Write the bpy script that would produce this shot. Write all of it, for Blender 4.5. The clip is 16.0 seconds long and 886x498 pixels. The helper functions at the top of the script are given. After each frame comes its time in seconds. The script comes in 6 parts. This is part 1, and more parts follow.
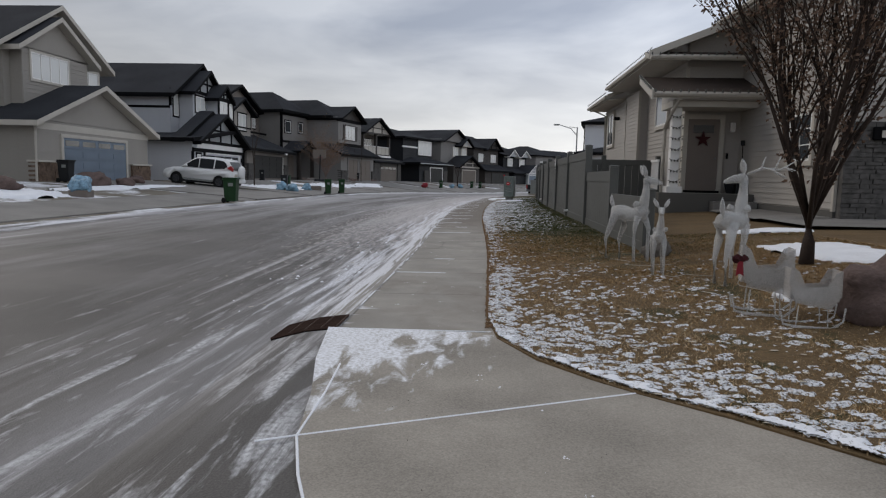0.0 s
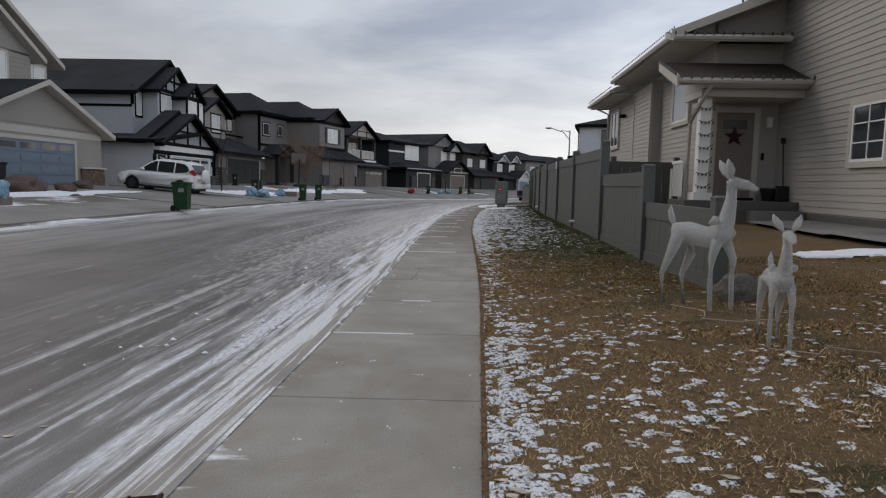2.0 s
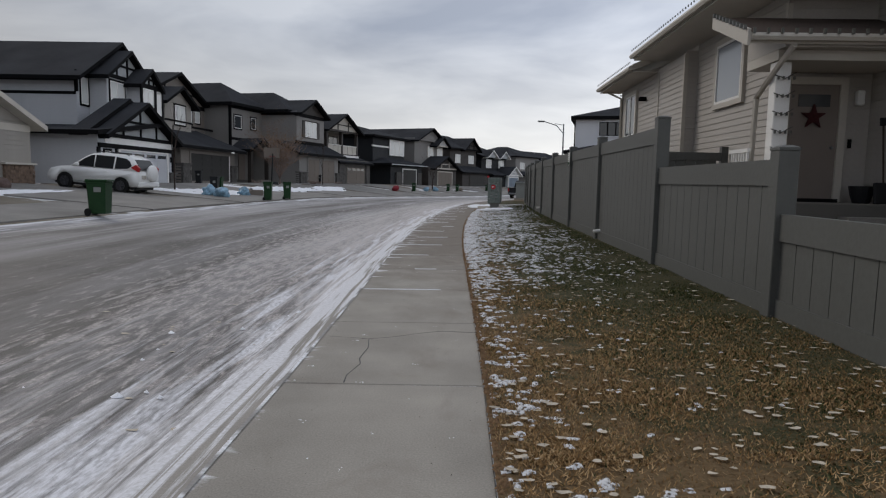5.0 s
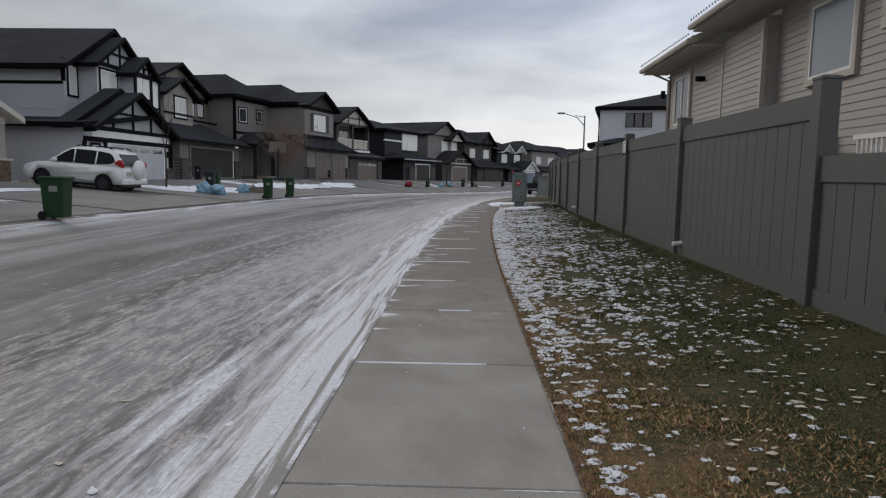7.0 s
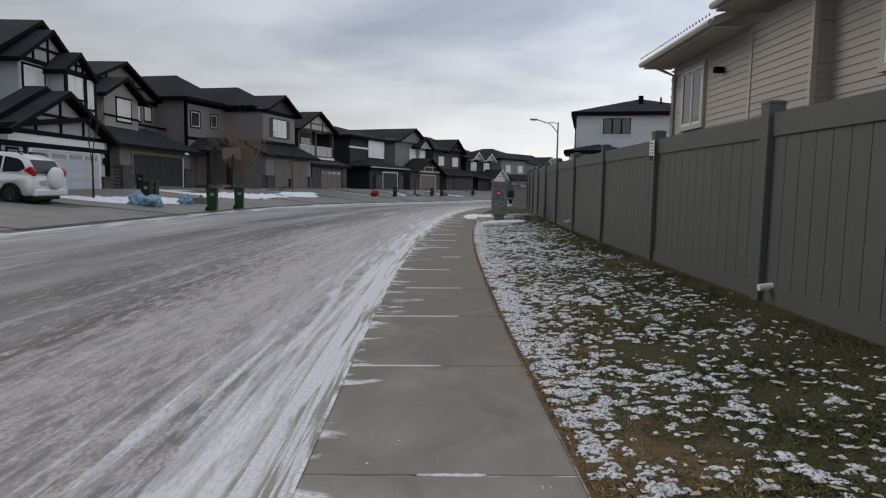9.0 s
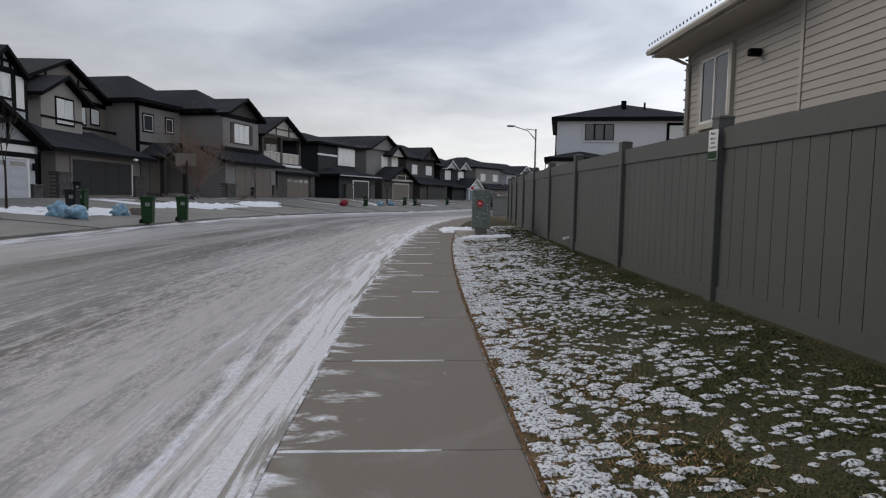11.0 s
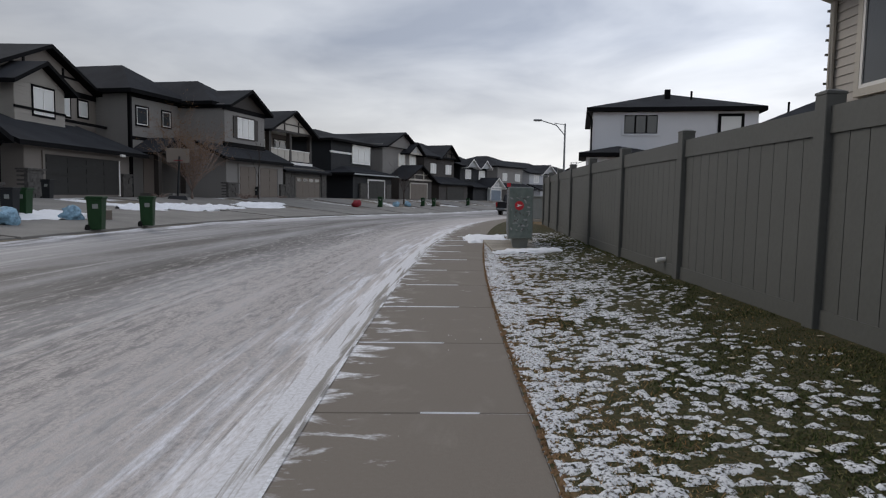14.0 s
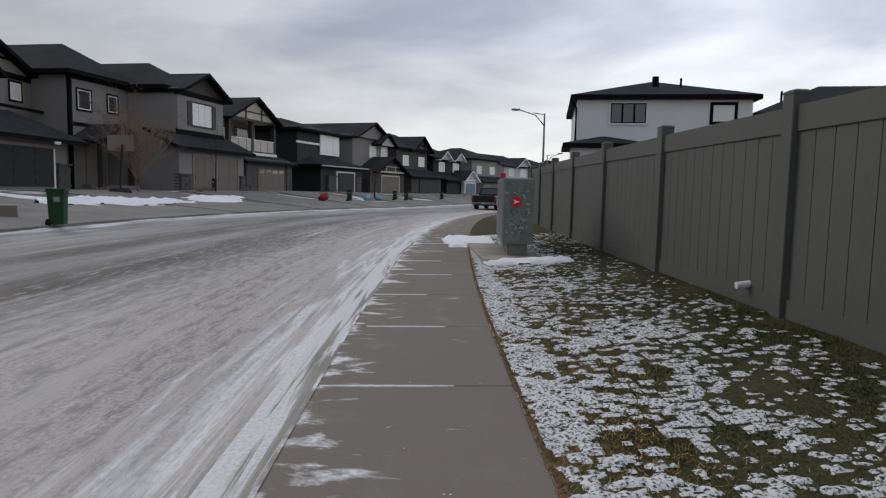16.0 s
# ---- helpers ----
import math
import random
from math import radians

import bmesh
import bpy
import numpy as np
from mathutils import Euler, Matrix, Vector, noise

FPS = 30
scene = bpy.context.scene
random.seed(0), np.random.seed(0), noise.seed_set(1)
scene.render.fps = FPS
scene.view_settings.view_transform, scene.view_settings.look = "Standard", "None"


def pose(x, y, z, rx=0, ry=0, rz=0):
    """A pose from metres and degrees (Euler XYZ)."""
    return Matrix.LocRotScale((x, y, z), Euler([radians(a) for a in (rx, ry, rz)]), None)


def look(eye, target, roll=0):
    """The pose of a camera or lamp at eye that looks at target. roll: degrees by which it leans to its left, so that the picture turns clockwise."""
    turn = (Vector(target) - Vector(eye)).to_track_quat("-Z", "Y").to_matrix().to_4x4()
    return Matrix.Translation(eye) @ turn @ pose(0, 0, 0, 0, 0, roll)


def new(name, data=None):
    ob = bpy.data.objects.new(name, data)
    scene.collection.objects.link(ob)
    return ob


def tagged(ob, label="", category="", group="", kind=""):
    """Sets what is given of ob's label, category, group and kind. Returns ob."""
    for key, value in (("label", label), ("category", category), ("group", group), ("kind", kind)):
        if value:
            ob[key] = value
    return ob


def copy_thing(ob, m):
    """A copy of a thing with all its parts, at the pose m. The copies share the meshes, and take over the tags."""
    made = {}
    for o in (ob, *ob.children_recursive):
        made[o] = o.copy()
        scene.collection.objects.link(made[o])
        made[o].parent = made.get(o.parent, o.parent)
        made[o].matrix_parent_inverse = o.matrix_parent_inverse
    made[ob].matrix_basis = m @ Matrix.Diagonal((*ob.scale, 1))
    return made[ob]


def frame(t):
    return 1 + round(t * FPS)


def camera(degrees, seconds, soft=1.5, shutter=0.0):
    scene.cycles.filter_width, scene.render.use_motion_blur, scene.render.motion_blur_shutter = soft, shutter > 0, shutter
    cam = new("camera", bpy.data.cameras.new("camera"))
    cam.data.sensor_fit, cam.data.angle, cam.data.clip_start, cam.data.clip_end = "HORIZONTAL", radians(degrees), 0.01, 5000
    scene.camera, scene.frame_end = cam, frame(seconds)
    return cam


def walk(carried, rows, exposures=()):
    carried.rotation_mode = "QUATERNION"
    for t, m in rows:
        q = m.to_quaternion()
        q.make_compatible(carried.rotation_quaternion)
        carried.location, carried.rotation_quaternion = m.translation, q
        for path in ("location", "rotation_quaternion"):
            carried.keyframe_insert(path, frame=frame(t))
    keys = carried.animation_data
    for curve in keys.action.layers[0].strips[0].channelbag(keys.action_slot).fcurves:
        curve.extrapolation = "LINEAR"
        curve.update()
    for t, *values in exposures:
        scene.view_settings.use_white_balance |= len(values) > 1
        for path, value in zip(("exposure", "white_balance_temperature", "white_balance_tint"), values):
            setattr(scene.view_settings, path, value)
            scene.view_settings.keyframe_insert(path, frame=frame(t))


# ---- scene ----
cam = camera(68.62, 16.0, soft=1.2)
PATH = [  # seconds, place, then tilt, lean and turn in degrees
    (0.0, 0.000, -0.000, 1.080, 83.758, -1.260, 4.115),
    (0.5, 0.032, 0.713, 1.033, 83.389, -1.252, 2.915),
    (1.0, 0.056, 1.468, 1.019, 83.375, -1.303, 2.569),
    (1.5, 0.027, 2.213, 1.033, 83.837, -1.249, 2.642),
    (2.0, -0.045, 2.913, 1.052, 84.288, -1.308, 3.149),
    (2.5, -0.135, 3.585, 1.063, 84.575, -1.378, 2.783),
    (3.0, -0.200, 4.244, 1.063, 84.480, -1.251, 1.953),
    (5.5, -0.125, 7.312, 1.067, 83.987, -1.106, 2.200),
    (6.0, -0.232, 7.974, 1.071, 83.974, -1.059, 3.256),
    (6.5, -0.317, 8.660, 1.076, 83.816, -1.002, 3.419),
    (7.0, -0.431, 9.343, 1.076, 83.578, -0.964, 3.199),
    (7.5, -0.506, 10.038, 1.089, 83.543, -0.963, 2.191),
    (8.0, -0.573, 10.726, 1.093, 83.933, -0.915, 1.791),
    (8.5, -0.603, 11.429, 1.101, 84.248, -0.892, 1.011),
    (9.0, -0.643, 12.129, 1.098, 84.355, -0.934, 0.360),
    (11.5, -0.631, 15.513, 1.078, 85.283, -0.985, -2.138),
    (12.0, -0.591, 16.210, 1.067, 85.052, -0.949, -1.777),
    (12.5, -0.544, 16.909, 1.065, 84.967, -1.004, -1.511),
    (13.0, -0.555, 17.590, 1.065, 85.186, -1.022, -1.167),
    (13.5, -0.560, 18.263, 1.065, 85.463, -1.095, -0.868),
    (14.0, -0.634, 18.942, 1.062, 85.204, -1.002, -0.290),
    (14.5, -0.686, 19.634, 1.057, 84.970, -1.017, -0.647),
    (15.0, -0.736, 20.314, 1.044, 84.933, -0.940, -1.120),
    (15.5, -0.700, 20.999, 1.052, 84.979, -1.077, -2.217),
    (16.0, -0.677, 21.638, 1.060, 84.652, -1.188, -2.723),
]
walk(cam, [(t, pose(x, y, z, tilt, lean, turn)) for t, x, y, z, tilt, lean, turn in PATH])

# ---- light and world ----
world = bpy.data.worlds.new("overcast_sky")
scene.world = world
world.use_nodes = True
wn, wl = world.node_tree.nodes, world.node_tree.links
wn.clear()


def wnode(kind, **vals):
    n = wn.new(kind)
    for k, v in vals.items():
        n.inputs[k].default_value = v
    return n


SUN_EL, SUN_AZ = radians(20), radians(-55)
sky = wn.new("ShaderNodeTexSky")
sky.sky_type, sky.sun_disc, sky.sun_elevation, sky.sun_rotation = "NISHITA", False, SUN_EL, SUN_AZ
sky_bg = wnode("ShaderNodeBackground", Strength=0.06)
wl.new(sky.outputs[0], sky_bg.inputs["Color"])
wtc = wn.new("ShaderNodeTexCoord")
sep = wn.new("ShaderNodeSeparateXYZ")
wl.new(wtc.outputs["Generated"], sep.inputs[0])
# cloud deck: direction divided by height flattens the noise towards the horizon
up = wn.new("ShaderNodeMath")
up.operation = "MAXIMUM"
wl.new(sep.outputs["Z"], up.inputs[0])
up.inputs[1].default_value = 0.0
add = wn.new("ShaderNodeMath")
add.operation = "ADD"
wl.new(up.outputs[0], add.inputs[0])
add.inputs[1].default_value = 0.16
div = wn.new("ShaderNodeVectorMath")
div.operation = "DIVIDE"
comb = wn.new("ShaderNodeCombineXYZ")
for i in range(3):
    wl.new(add.outputs[0], comb.inputs[i])
wl.new(wtc.outputs["Generated"], div.inputs[0])
wl.new(comb.outputs[0], div.inputs[1])
deck = wnode("ShaderNodeTexNoise", Scale=1.15, Detail=5.0, Roughness=0.5, Distortion=0.35)
wl.new(div.outputs[0], deck.inputs["Vector"])
ramp = wn.new("ShaderNodeValToRGB")
ramp.color_ramp.elements[0].position, ramp.color_ramp.elements[1].position = 0.36, 0.66
ramp.color_ramp.elements[0].color = (0.42, 0.465, 0.565, 1)
ramp.color_ramp.elements[1].color = (0.78, 0.82, 0.90, 1)
wl.new(deck.outputs["Fac"], ramp.inputs[0])
# paler, slightly warm band low down
low = wn.new("ShaderNodeMapRange")
low.inputs["From Min"].default_value, low.inputs["From Max"].default_value = 0.0, 0.22
low.inputs["To Min"].default_value, low.inputs["To Max"].default_value = 1.0, 0.0
wl.new(sep.outputs["Z"], low.inputs["Value"])
lowmix = wn.new("ShaderNodeMixRGB")
lowmix.inputs[2].default_value = (1.0, 0.98, 0.94, 1)
lowfac = wn.new("ShaderNodeMath")
lowfac.operation = "MULTIPLY"
lowfac.inputs[1].default_value = 0.85
wl.new(low.outputs[0], lowfac.inputs[0])
wl.new(lowfac.outputs[0], lowmix.inputs[0])
wl.new(ramp.outputs[0], lowmix.inputs[1])
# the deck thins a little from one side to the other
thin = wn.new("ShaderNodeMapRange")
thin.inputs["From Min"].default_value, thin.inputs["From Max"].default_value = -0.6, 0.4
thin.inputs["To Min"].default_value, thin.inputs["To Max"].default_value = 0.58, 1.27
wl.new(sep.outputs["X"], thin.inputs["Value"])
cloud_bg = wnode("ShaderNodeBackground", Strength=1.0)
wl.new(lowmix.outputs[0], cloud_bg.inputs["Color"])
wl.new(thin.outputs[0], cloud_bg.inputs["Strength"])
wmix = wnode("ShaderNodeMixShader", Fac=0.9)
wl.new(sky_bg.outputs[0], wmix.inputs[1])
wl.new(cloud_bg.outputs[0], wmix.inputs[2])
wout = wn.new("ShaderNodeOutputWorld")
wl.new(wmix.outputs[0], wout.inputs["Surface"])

sun_data = bpy.data.lights.new("sun", "SUN")
sun_data.energy, sun_data.angle, sun_data.color = 1.1, radians(35), (1.0, 0.93, 0.85)
sun = new("sun", sun_data)
# soft light through the cloud from ahead and the left
sun.matrix_basis = look((60 * math.sin(SUN_AZ), 60 * math.cos(SUN_AZ), 40), (0, 0, 0))


# ---- materials ----
def mat(name, color, rough=0.7, var=0.25, scale=3.0, bump=0.15, fine=60.0, metal=0.0, dirt=None, coords="Object", sheen=0.2):
    """Painted or mineral surface: colour varied at two scales, fine relief."""
    m = bpy.data.materials.new(name)
    m.use_nodes = True
    n, l = m.node_tree.nodes, m.node_tree.links
    b = n["Principled BSDF"]
    b.inputs["Roughness"].default_value, b.inputs["Metallic"].default_value = rough, metal
    b.inputs["Specular IOR Level"].default_value = sheen
    tc = n.new("ShaderNodeTexCoord")
    big = n.new("ShaderNodeTexNoise")
    big.inputs["Scale"].default_value, big.inputs["Detail"].default_value = scale, 4.0
    small = n.new("ShaderNodeTexNoise")
    small.inputs["Scale"].default_value, small.inputs["Detail"].default_value = fine, 3.0
    l.new(tc.outputs[coords], big.inputs["Vector"])
    l.new(tc.outputs[coords], small.inputs["Vector"])
    mixn = n.new("ShaderNodeMath")
    mixn.operation = "MULTIPLY_ADD"
    mixn.inputs[1].default_value = 0.45
    l.new(small.outputs["Fac"], mixn.inputs[0])
    half = n.new("ShaderNodeMath")
    half.operation = "MULTIPLY"
    half.inputs[1].default_value = 0.55
    l.new(big.outputs["Fac"], half.inputs[0])
    l.new(half.outputs[0], mixn.inputs[2])
    r = n.new("ShaderNodeValToRGB")
    r.color_ramp.elements[0].position, r.color_ramp.elements[1].position = 0.3, 0.7
    lo = dirt if dirt else tuple(c * (1 - var) for c in color)
    hi = tuple(min(1, c * (1 + var * 0.6)) for c in color)
    r.color_ramp.elements[0].color, r.color_ramp.elements[1].color = (*lo, 1), (*hi, 1)
    l.new(mixn.outputs[0], r.inputs[0])
    l.new(r.outputs[0], b.inputs["Base Color"])
    if bump:
        bn = n.new("ShaderNodeBump")
        bn.inputs["Strength"].default_value, bn.inputs["Distance"].default_value = bump, 0.02
        l.new(small.outputs["Fac"], bn.inputs["Height"])
        l.new(bn.outputs[0], b.inputs["Normal"])
    return m


def siding(name, color, lap=0.115):
    """Lapped vinyl siding: a saw-tooth relief every lap height."""
    m = mat(name, color, 0.55, 0.14, 0.8, 0.0, 30.0)
    n, l = m.node_tree.nodes, m.node_tree.links
    tc = n.new("ShaderNodeTexCoord")
    s = n.new("ShaderNodeSeparateXYZ")
    l.new(tc.outputs["Object"], s.inputs[0])
    d = n.new("ShaderNodeMath")
    d.operation = "DIVIDE"
    d.inputs[1].default_value = lap
    l.new(s.outputs["Z"], d.inputs[0])
    f = n.new("ShaderNodeMath")
    f.operation = "FRACT"
    l.new(d.outputs[0], f.inputs[0])
    inv = n.new("ShaderNodeMath")
    inv.operation = "SUBTRACT"
    inv.inputs[0].default_value = 1.0
    l.new(f.outputs[0], inv.inputs[1])
    bn = n.new("ShaderNodeBump")
    bn.inputs["Strength"].default_value, bn.inputs["Distance"].default_value = 0.9, 0.03
    l.new(inv.outputs[0], bn.inputs["Height"])
    l.new(bn.outputs[0], n["Principled BSDF"].inputs["Normal"])
    return m


def shingle(name, color):
    """Asphalt shingles: staggered tabs and speckle."""
    m = mat(name, color, 0.95, 0.45, 0.5, 0.0, 40.0, sheen=0.04)
    n, l = m.node_tree.nodes, m.node_tree.links
    tc = n.new("ShaderNodeTexCoord")
    br = n.new("ShaderNodeTexBrick")
    br.inputs["Scale"].default_value, br.inputs["Mortar Size"].default_value = 3.0, 0.02
    l.new(tc.outputs["Object"], br.inputs["Vector"])
    bn = n.new("ShaderNodeBump")
    bn.inputs["Strength"].default_value, bn.inputs["Distance"].default_value = 0.5, 0.02
    l.new(br.outputs["Fac"], bn.inputs["Height"])
    l.new(bn.outputs[0], n["Principled BSDF"].inputs["Normal"])
    return m


def glass(name, color, rough=0.06):
    m = bpy.data.materials.new(name)
    m.use_nodes = True
    b = m.node_tree.nodes["Principled BSDF"]
    b.inputs["Base Color"].default_value = (*color, 1)
    b.inputs["Roughness"].default_value = rough
    b.inputs["Specular IOR Level"].default_value = 0.8
    return m


def snow_node(m, lo, hi, scale, stretch=(1, 1, 1), coords="UV", detail=6.0, extra=None, color=(0.78, 0.79, 0.82), floor=0.35, grain_run=1.0):
    """Lays blown snow over a material: a stretched noise, cut between lo and hi. extra: (channel, points) adds to the noise along one coordinate."""
    n, l = m.node_tree.nodes, m.node_tree.links
    b = n["Principled BSDF"]
    old = b.inputs["Base Color"].links[0].from_socket
    tc = n.new("ShaderNodeTexCoord")
    mp = n.new("ShaderNodeMapping")
    mp.inputs["Scale"].default_value = stretch
    l.new(tc.outputs[coords], mp.inputs[0])
    t = n.new("ShaderNodeTexNoise")
    t.inputs["Scale"].default_value, t.inputs["Detail"].default_value, t.inputs["Roughness"].default_value = scale, detail, 0.62
    t.inputs["Distortion"].default_value = 0.5
    l.new(mp.outputs[0], t.inputs["Vector"])
    value = t.outputs["Fac"]
    for channel, points in (extra or ()):
        s = n.new("ShaderNodeSeparateXYZ")
        l.new(tc.outputs[coords], s.inputs[0])
        span = n.new("ShaderNodeMapRange")
        a, z = points[0][0], points[-1][0]
        span.inputs["From Min"].default_value, span.inputs["From Max"].default_value = a, z
        l.new(s.outputs[channel], span.inputs["Value"])
        cr = n.new("ShaderNodeValToRGB")
        els = cr.color_ramp.elements
        while len(els) < len(points):
            els.new(0.5)
        for e, (p, v) in zip(els, points):
            e.position = (p - a) / (z - a)
            e.color = (v, v, v, 1)
        l.new(span.outputs[0], cr.inputs[0])
        ad = n.new("ShaderNodeMath")
        ad.operation = "ADD"
        l.new(value, ad.inputs[0])
        l.new(cr.outputs[0], ad.inputs[1])
        su = n.new("ShaderNodeMath")
        su.operation = "SUBTRACT"
        su.inputs[1].default_value = 0.5
        l.new(ad.outputs[0], su.inputs[0])
        value = su.outputs[0]
    mr = n.new("ShaderNodeMapRange")
    mr.inputs["From Min"].default_value, mr.inputs["From Max"].default_value = lo, hi
    l.new(value, mr.inputs["Value"])
    grain = n.new("ShaderNodeTexNoise")
    grain.inputs["Scale"].default_value, grain.inputs["Detail"].default_value = 45.0, 5.0
    gmap = n.new("ShaderNodeMapping")
    gmap.inputs["Scale"].default_value = (1, grain_run, 1)
    l.new(tc.outputs[coords], gmap.inputs[0])
    l.new(gmap.outputs[0], grain.inputs["Vector"])
    gr = n.new("ShaderNodeMapRange")
    gr.inputs["From Min"].default_value, gr.inputs["From Max"].default_value = 0.25, 0.6
    gr.inputs["To Min"].default_value = floor
    l.new(grain.outputs["Fac"], gr.inputs["Value"])
    mu = n.new("ShaderNodeMath")
    mu.operation = "MULTIPLY"
    l.new(mr.outputs[0], mu.inputs[0])
    l.new(gr.outputs[0], mu.inputs[1])
    mx = n.new("ShaderNodeMixRGB")
    mx.inputs[2].default_value = (*color, 1)
    l.new(mu.outputs[0], mx.inputs[0])
    l.new(old, mx.inputs[1])
    l.new(mx.outputs[0], b.inputs["Base Color"])
    return m


M = {}
M["asphalt"] = mat("asphalt", (0.108, 0.099, 0.092), 0.6, 0.5, 0.7, 0.3, 95.0, coords="UV")
# a thin film of frost in broad swathes, wheel tracks swept darker
snow_node(M["asphalt"], 0.40, 0.74, 1.0, (0.9, 0.085, 1), detail=6.0, floor=0.75, grain_run=0.3, extra=[("X", [(1.0, 0.60), (2.6, 0.57), (3.4, 0.49), (4.3, 0.41), (5.2, 0.50), (6.1, 0.42), (7.2, 0.52), (8.6, 0.60)]), ("Y", [(-6, 0.20), (1, 0.26), (3, 0.40), (6, 0.40), (10, 0.42), (15, 0.52), (22, 0.58), (60, 0.61)])], color=(0.31, 0.302, 0.306))
# streaks of blown snow running with the street
snow_node(M["asphalt"], 0.55, 0.73, 1.0, (4.5, 0.17, 1), detail=12.0, floor=0.3, grain_run=0.12, extra=[("X", [(1.0, 0.58), (1.7, 0.57), (2.4, 0.55), (3.4, 0.49), (5.0, 0.46), (6.5, 0.46), (8.0, 0.52), (8.8, 0.60)]), ("Y", [(-6, 0.32), (1.5, 0.36), (4, 0.46), (7, 0.47), (9, 0.45), (14, 0.49), (22, 0.52), (60, 0.57)])], color=(0.50, 0.486, 0.49))
# dirty snow churned by wheels, granular
snow_node(M["asphalt"], 0.50, 0.68, 1.0, (15, 3.2, 1), detail=14.0, floor=0.0, grain_run=0.6, extra=[("X", [(1.0, 0.52), (1.7, 0.57), (2.9, 0.55), (3.6, 0.44), (5.0, 0.36), (8.0, 0.33)]), ("Y", [(4, 0.30), (9, 0.43), (13, 0.53), (22, 0.59)])], color=(0.47, 0.428, 0.41))
# the white band in the near gutter, scored along by wheels
snow_node(M["asphalt"], 0.51, 0.66, 1.0, (9.0, 0.5, 1), detail=14.0, floor=0.35, grain_run=0.3, extra=[("X", [(1.0, 0.58), (1.4, 0.63), (1.75, 0.57), (2.2, 0.44), (2.7, 0.37), (8.3, 0.34), (8.6, 0.52), (8.8, 0.66)]), ("Y", [(-6, 0.14), (4.2, 0.18), (5.4, 0.44), (7, 0.50), (14, 0.50), (22, 0.47)])], color=(0.70, 0.70, 0.735))
# crusts left on the open road at the driveway
snow_node(M["asphalt"], 0.58, 0.72, 1.7, (4.6, 0.55, 1), detail=14.0, floor=0.2, grain_run=0.6, extra=[("Y", [(0, 0.44), (2, 0.53), (4, 0.52), (6.5, 0.46), (9, 0.32)]), ("X", [(1.0, 0.54), (2.2, 0.51), (4.0, 0.45), (8.0, 0.36)])], color=(0.58, 0.58, 0.59))
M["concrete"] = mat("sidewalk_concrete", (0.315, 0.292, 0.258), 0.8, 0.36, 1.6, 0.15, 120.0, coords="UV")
# darker, browner slabs further on
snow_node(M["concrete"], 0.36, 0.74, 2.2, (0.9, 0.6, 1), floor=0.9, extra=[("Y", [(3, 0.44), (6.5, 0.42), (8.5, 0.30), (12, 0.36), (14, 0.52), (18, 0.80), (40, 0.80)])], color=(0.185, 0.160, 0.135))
snow_node(M["concrete"], 0.56, 0.66, 1.0, (2.2, 5.0, 1), detail=13.0, extra=[("X", [(0.0, 0.34), (0.6, 0.38), (0.82, 0.45), (1.0, 0.52), (1.1, 0.60)]), ("Y", [(-4, 0.36), (3.7, 0.42), (4.4, 0.48), (6, 0.42), (12, 0.44), (17, 0.50), (30, 0.54)])])
M["kerbstone"] = mat("kerb_concrete", (0.30, 0.28, 0.255), 0.8, 0.35, 2.0, 0.15, 110.0, coords="UV")
snow_node(M["kerbstone"], 0.50, 0.58, 1.0, (16, 0.6, 1), detail=11.0, floor=0.55, extra=[("X", [(1.07, 0.44), (1.15, 0.50), (1.3, 0.66)]), ("Y", [(4.5, 0.44), (9, 0.52), (18, 0.58)])], color=(0.68, 0.68, 0.71))
M["joint"] = mat("joint_filled_with_snow", (0.30, 0.29, 0.28), 0.9, 0.3, 2.0, 0.1, coords="UV")
snow_node(M["joint"], 0.47, 0.55, 2.0, coords="UV")
M["apron"] = mat("driveway_concrete", (0.315, 0.285, 0.243), 0.8, 0.48, 1.4, 0.15, 120.0)
snow_node(M["apron"], 0.50, 0.62, 2.2, (3.0, 1, 1), coords="Object", detail=10.0, extra=[("Y", [(2.4, 0.30), (3.2, 0.47), (4.0, 0.62), (4.5, 0.66), (5.2, 0.3)]), ("X", [(-1.3, 0.63), (-0.6, 0.53), (-0.1, 0.36), (0.2, 0.26)])])
M["drive"] = mat("far_driveway_concrete", (0.21, 0.20, 0.187), 0.8, 0.35, 0.8, 0.1, 60.0)
M["soil"] = mat("lawn_soil", (0.135, 0.09, 0.046), 0.95, 0.4, 1.5, 0.6, 40.0)
snow_node(M["soil"], 0.46, 0.56, 2.5, coords="Object", extra=[("Y", [(6.5, 0.26), (9, 0.40), (12, 0.52), (19, 0.64)]), ("X", [(0.0, 0.42), (0.6, 0.56), (1.5, 0.68), (2.3, 0.68), (3.2, 0.2)])], color=(0.036, 0.040, 0.017))
M["yard"] = mat("frosted_yard", (0.17, 0.15, 0.12), 0.95, 0.35, 0.7, 0.4, 20.0)
snow_node(M["yard"], 0.52, 0.6, 0.5, coords="Object")
M["snow"] = mat("snow", (0.80, 0.81, 0.84), 0.7, 0.08, 3.0, 0.5, 70.0)
M["fence"] = mat("grey_vinyl_fence", (0.104, 0.106, 0.100), 0.5, 0.12, 0.9, 0.06, 25.0)
M["rust"] = mat("rusty_iron", (0.062, 0.036, 0.026), 0.8, 0.4, 6.0, 0.4)
M["black"] = mat("black_trim", (0.006, 0.006, 0.007), 0.7, 0.3, 2.0, 0.05, sheen=0.06)
M["white"] = mat("white_trim", (0.76, 0.75, 0.73), 0.5, 0.12, 1.5, 0.05)
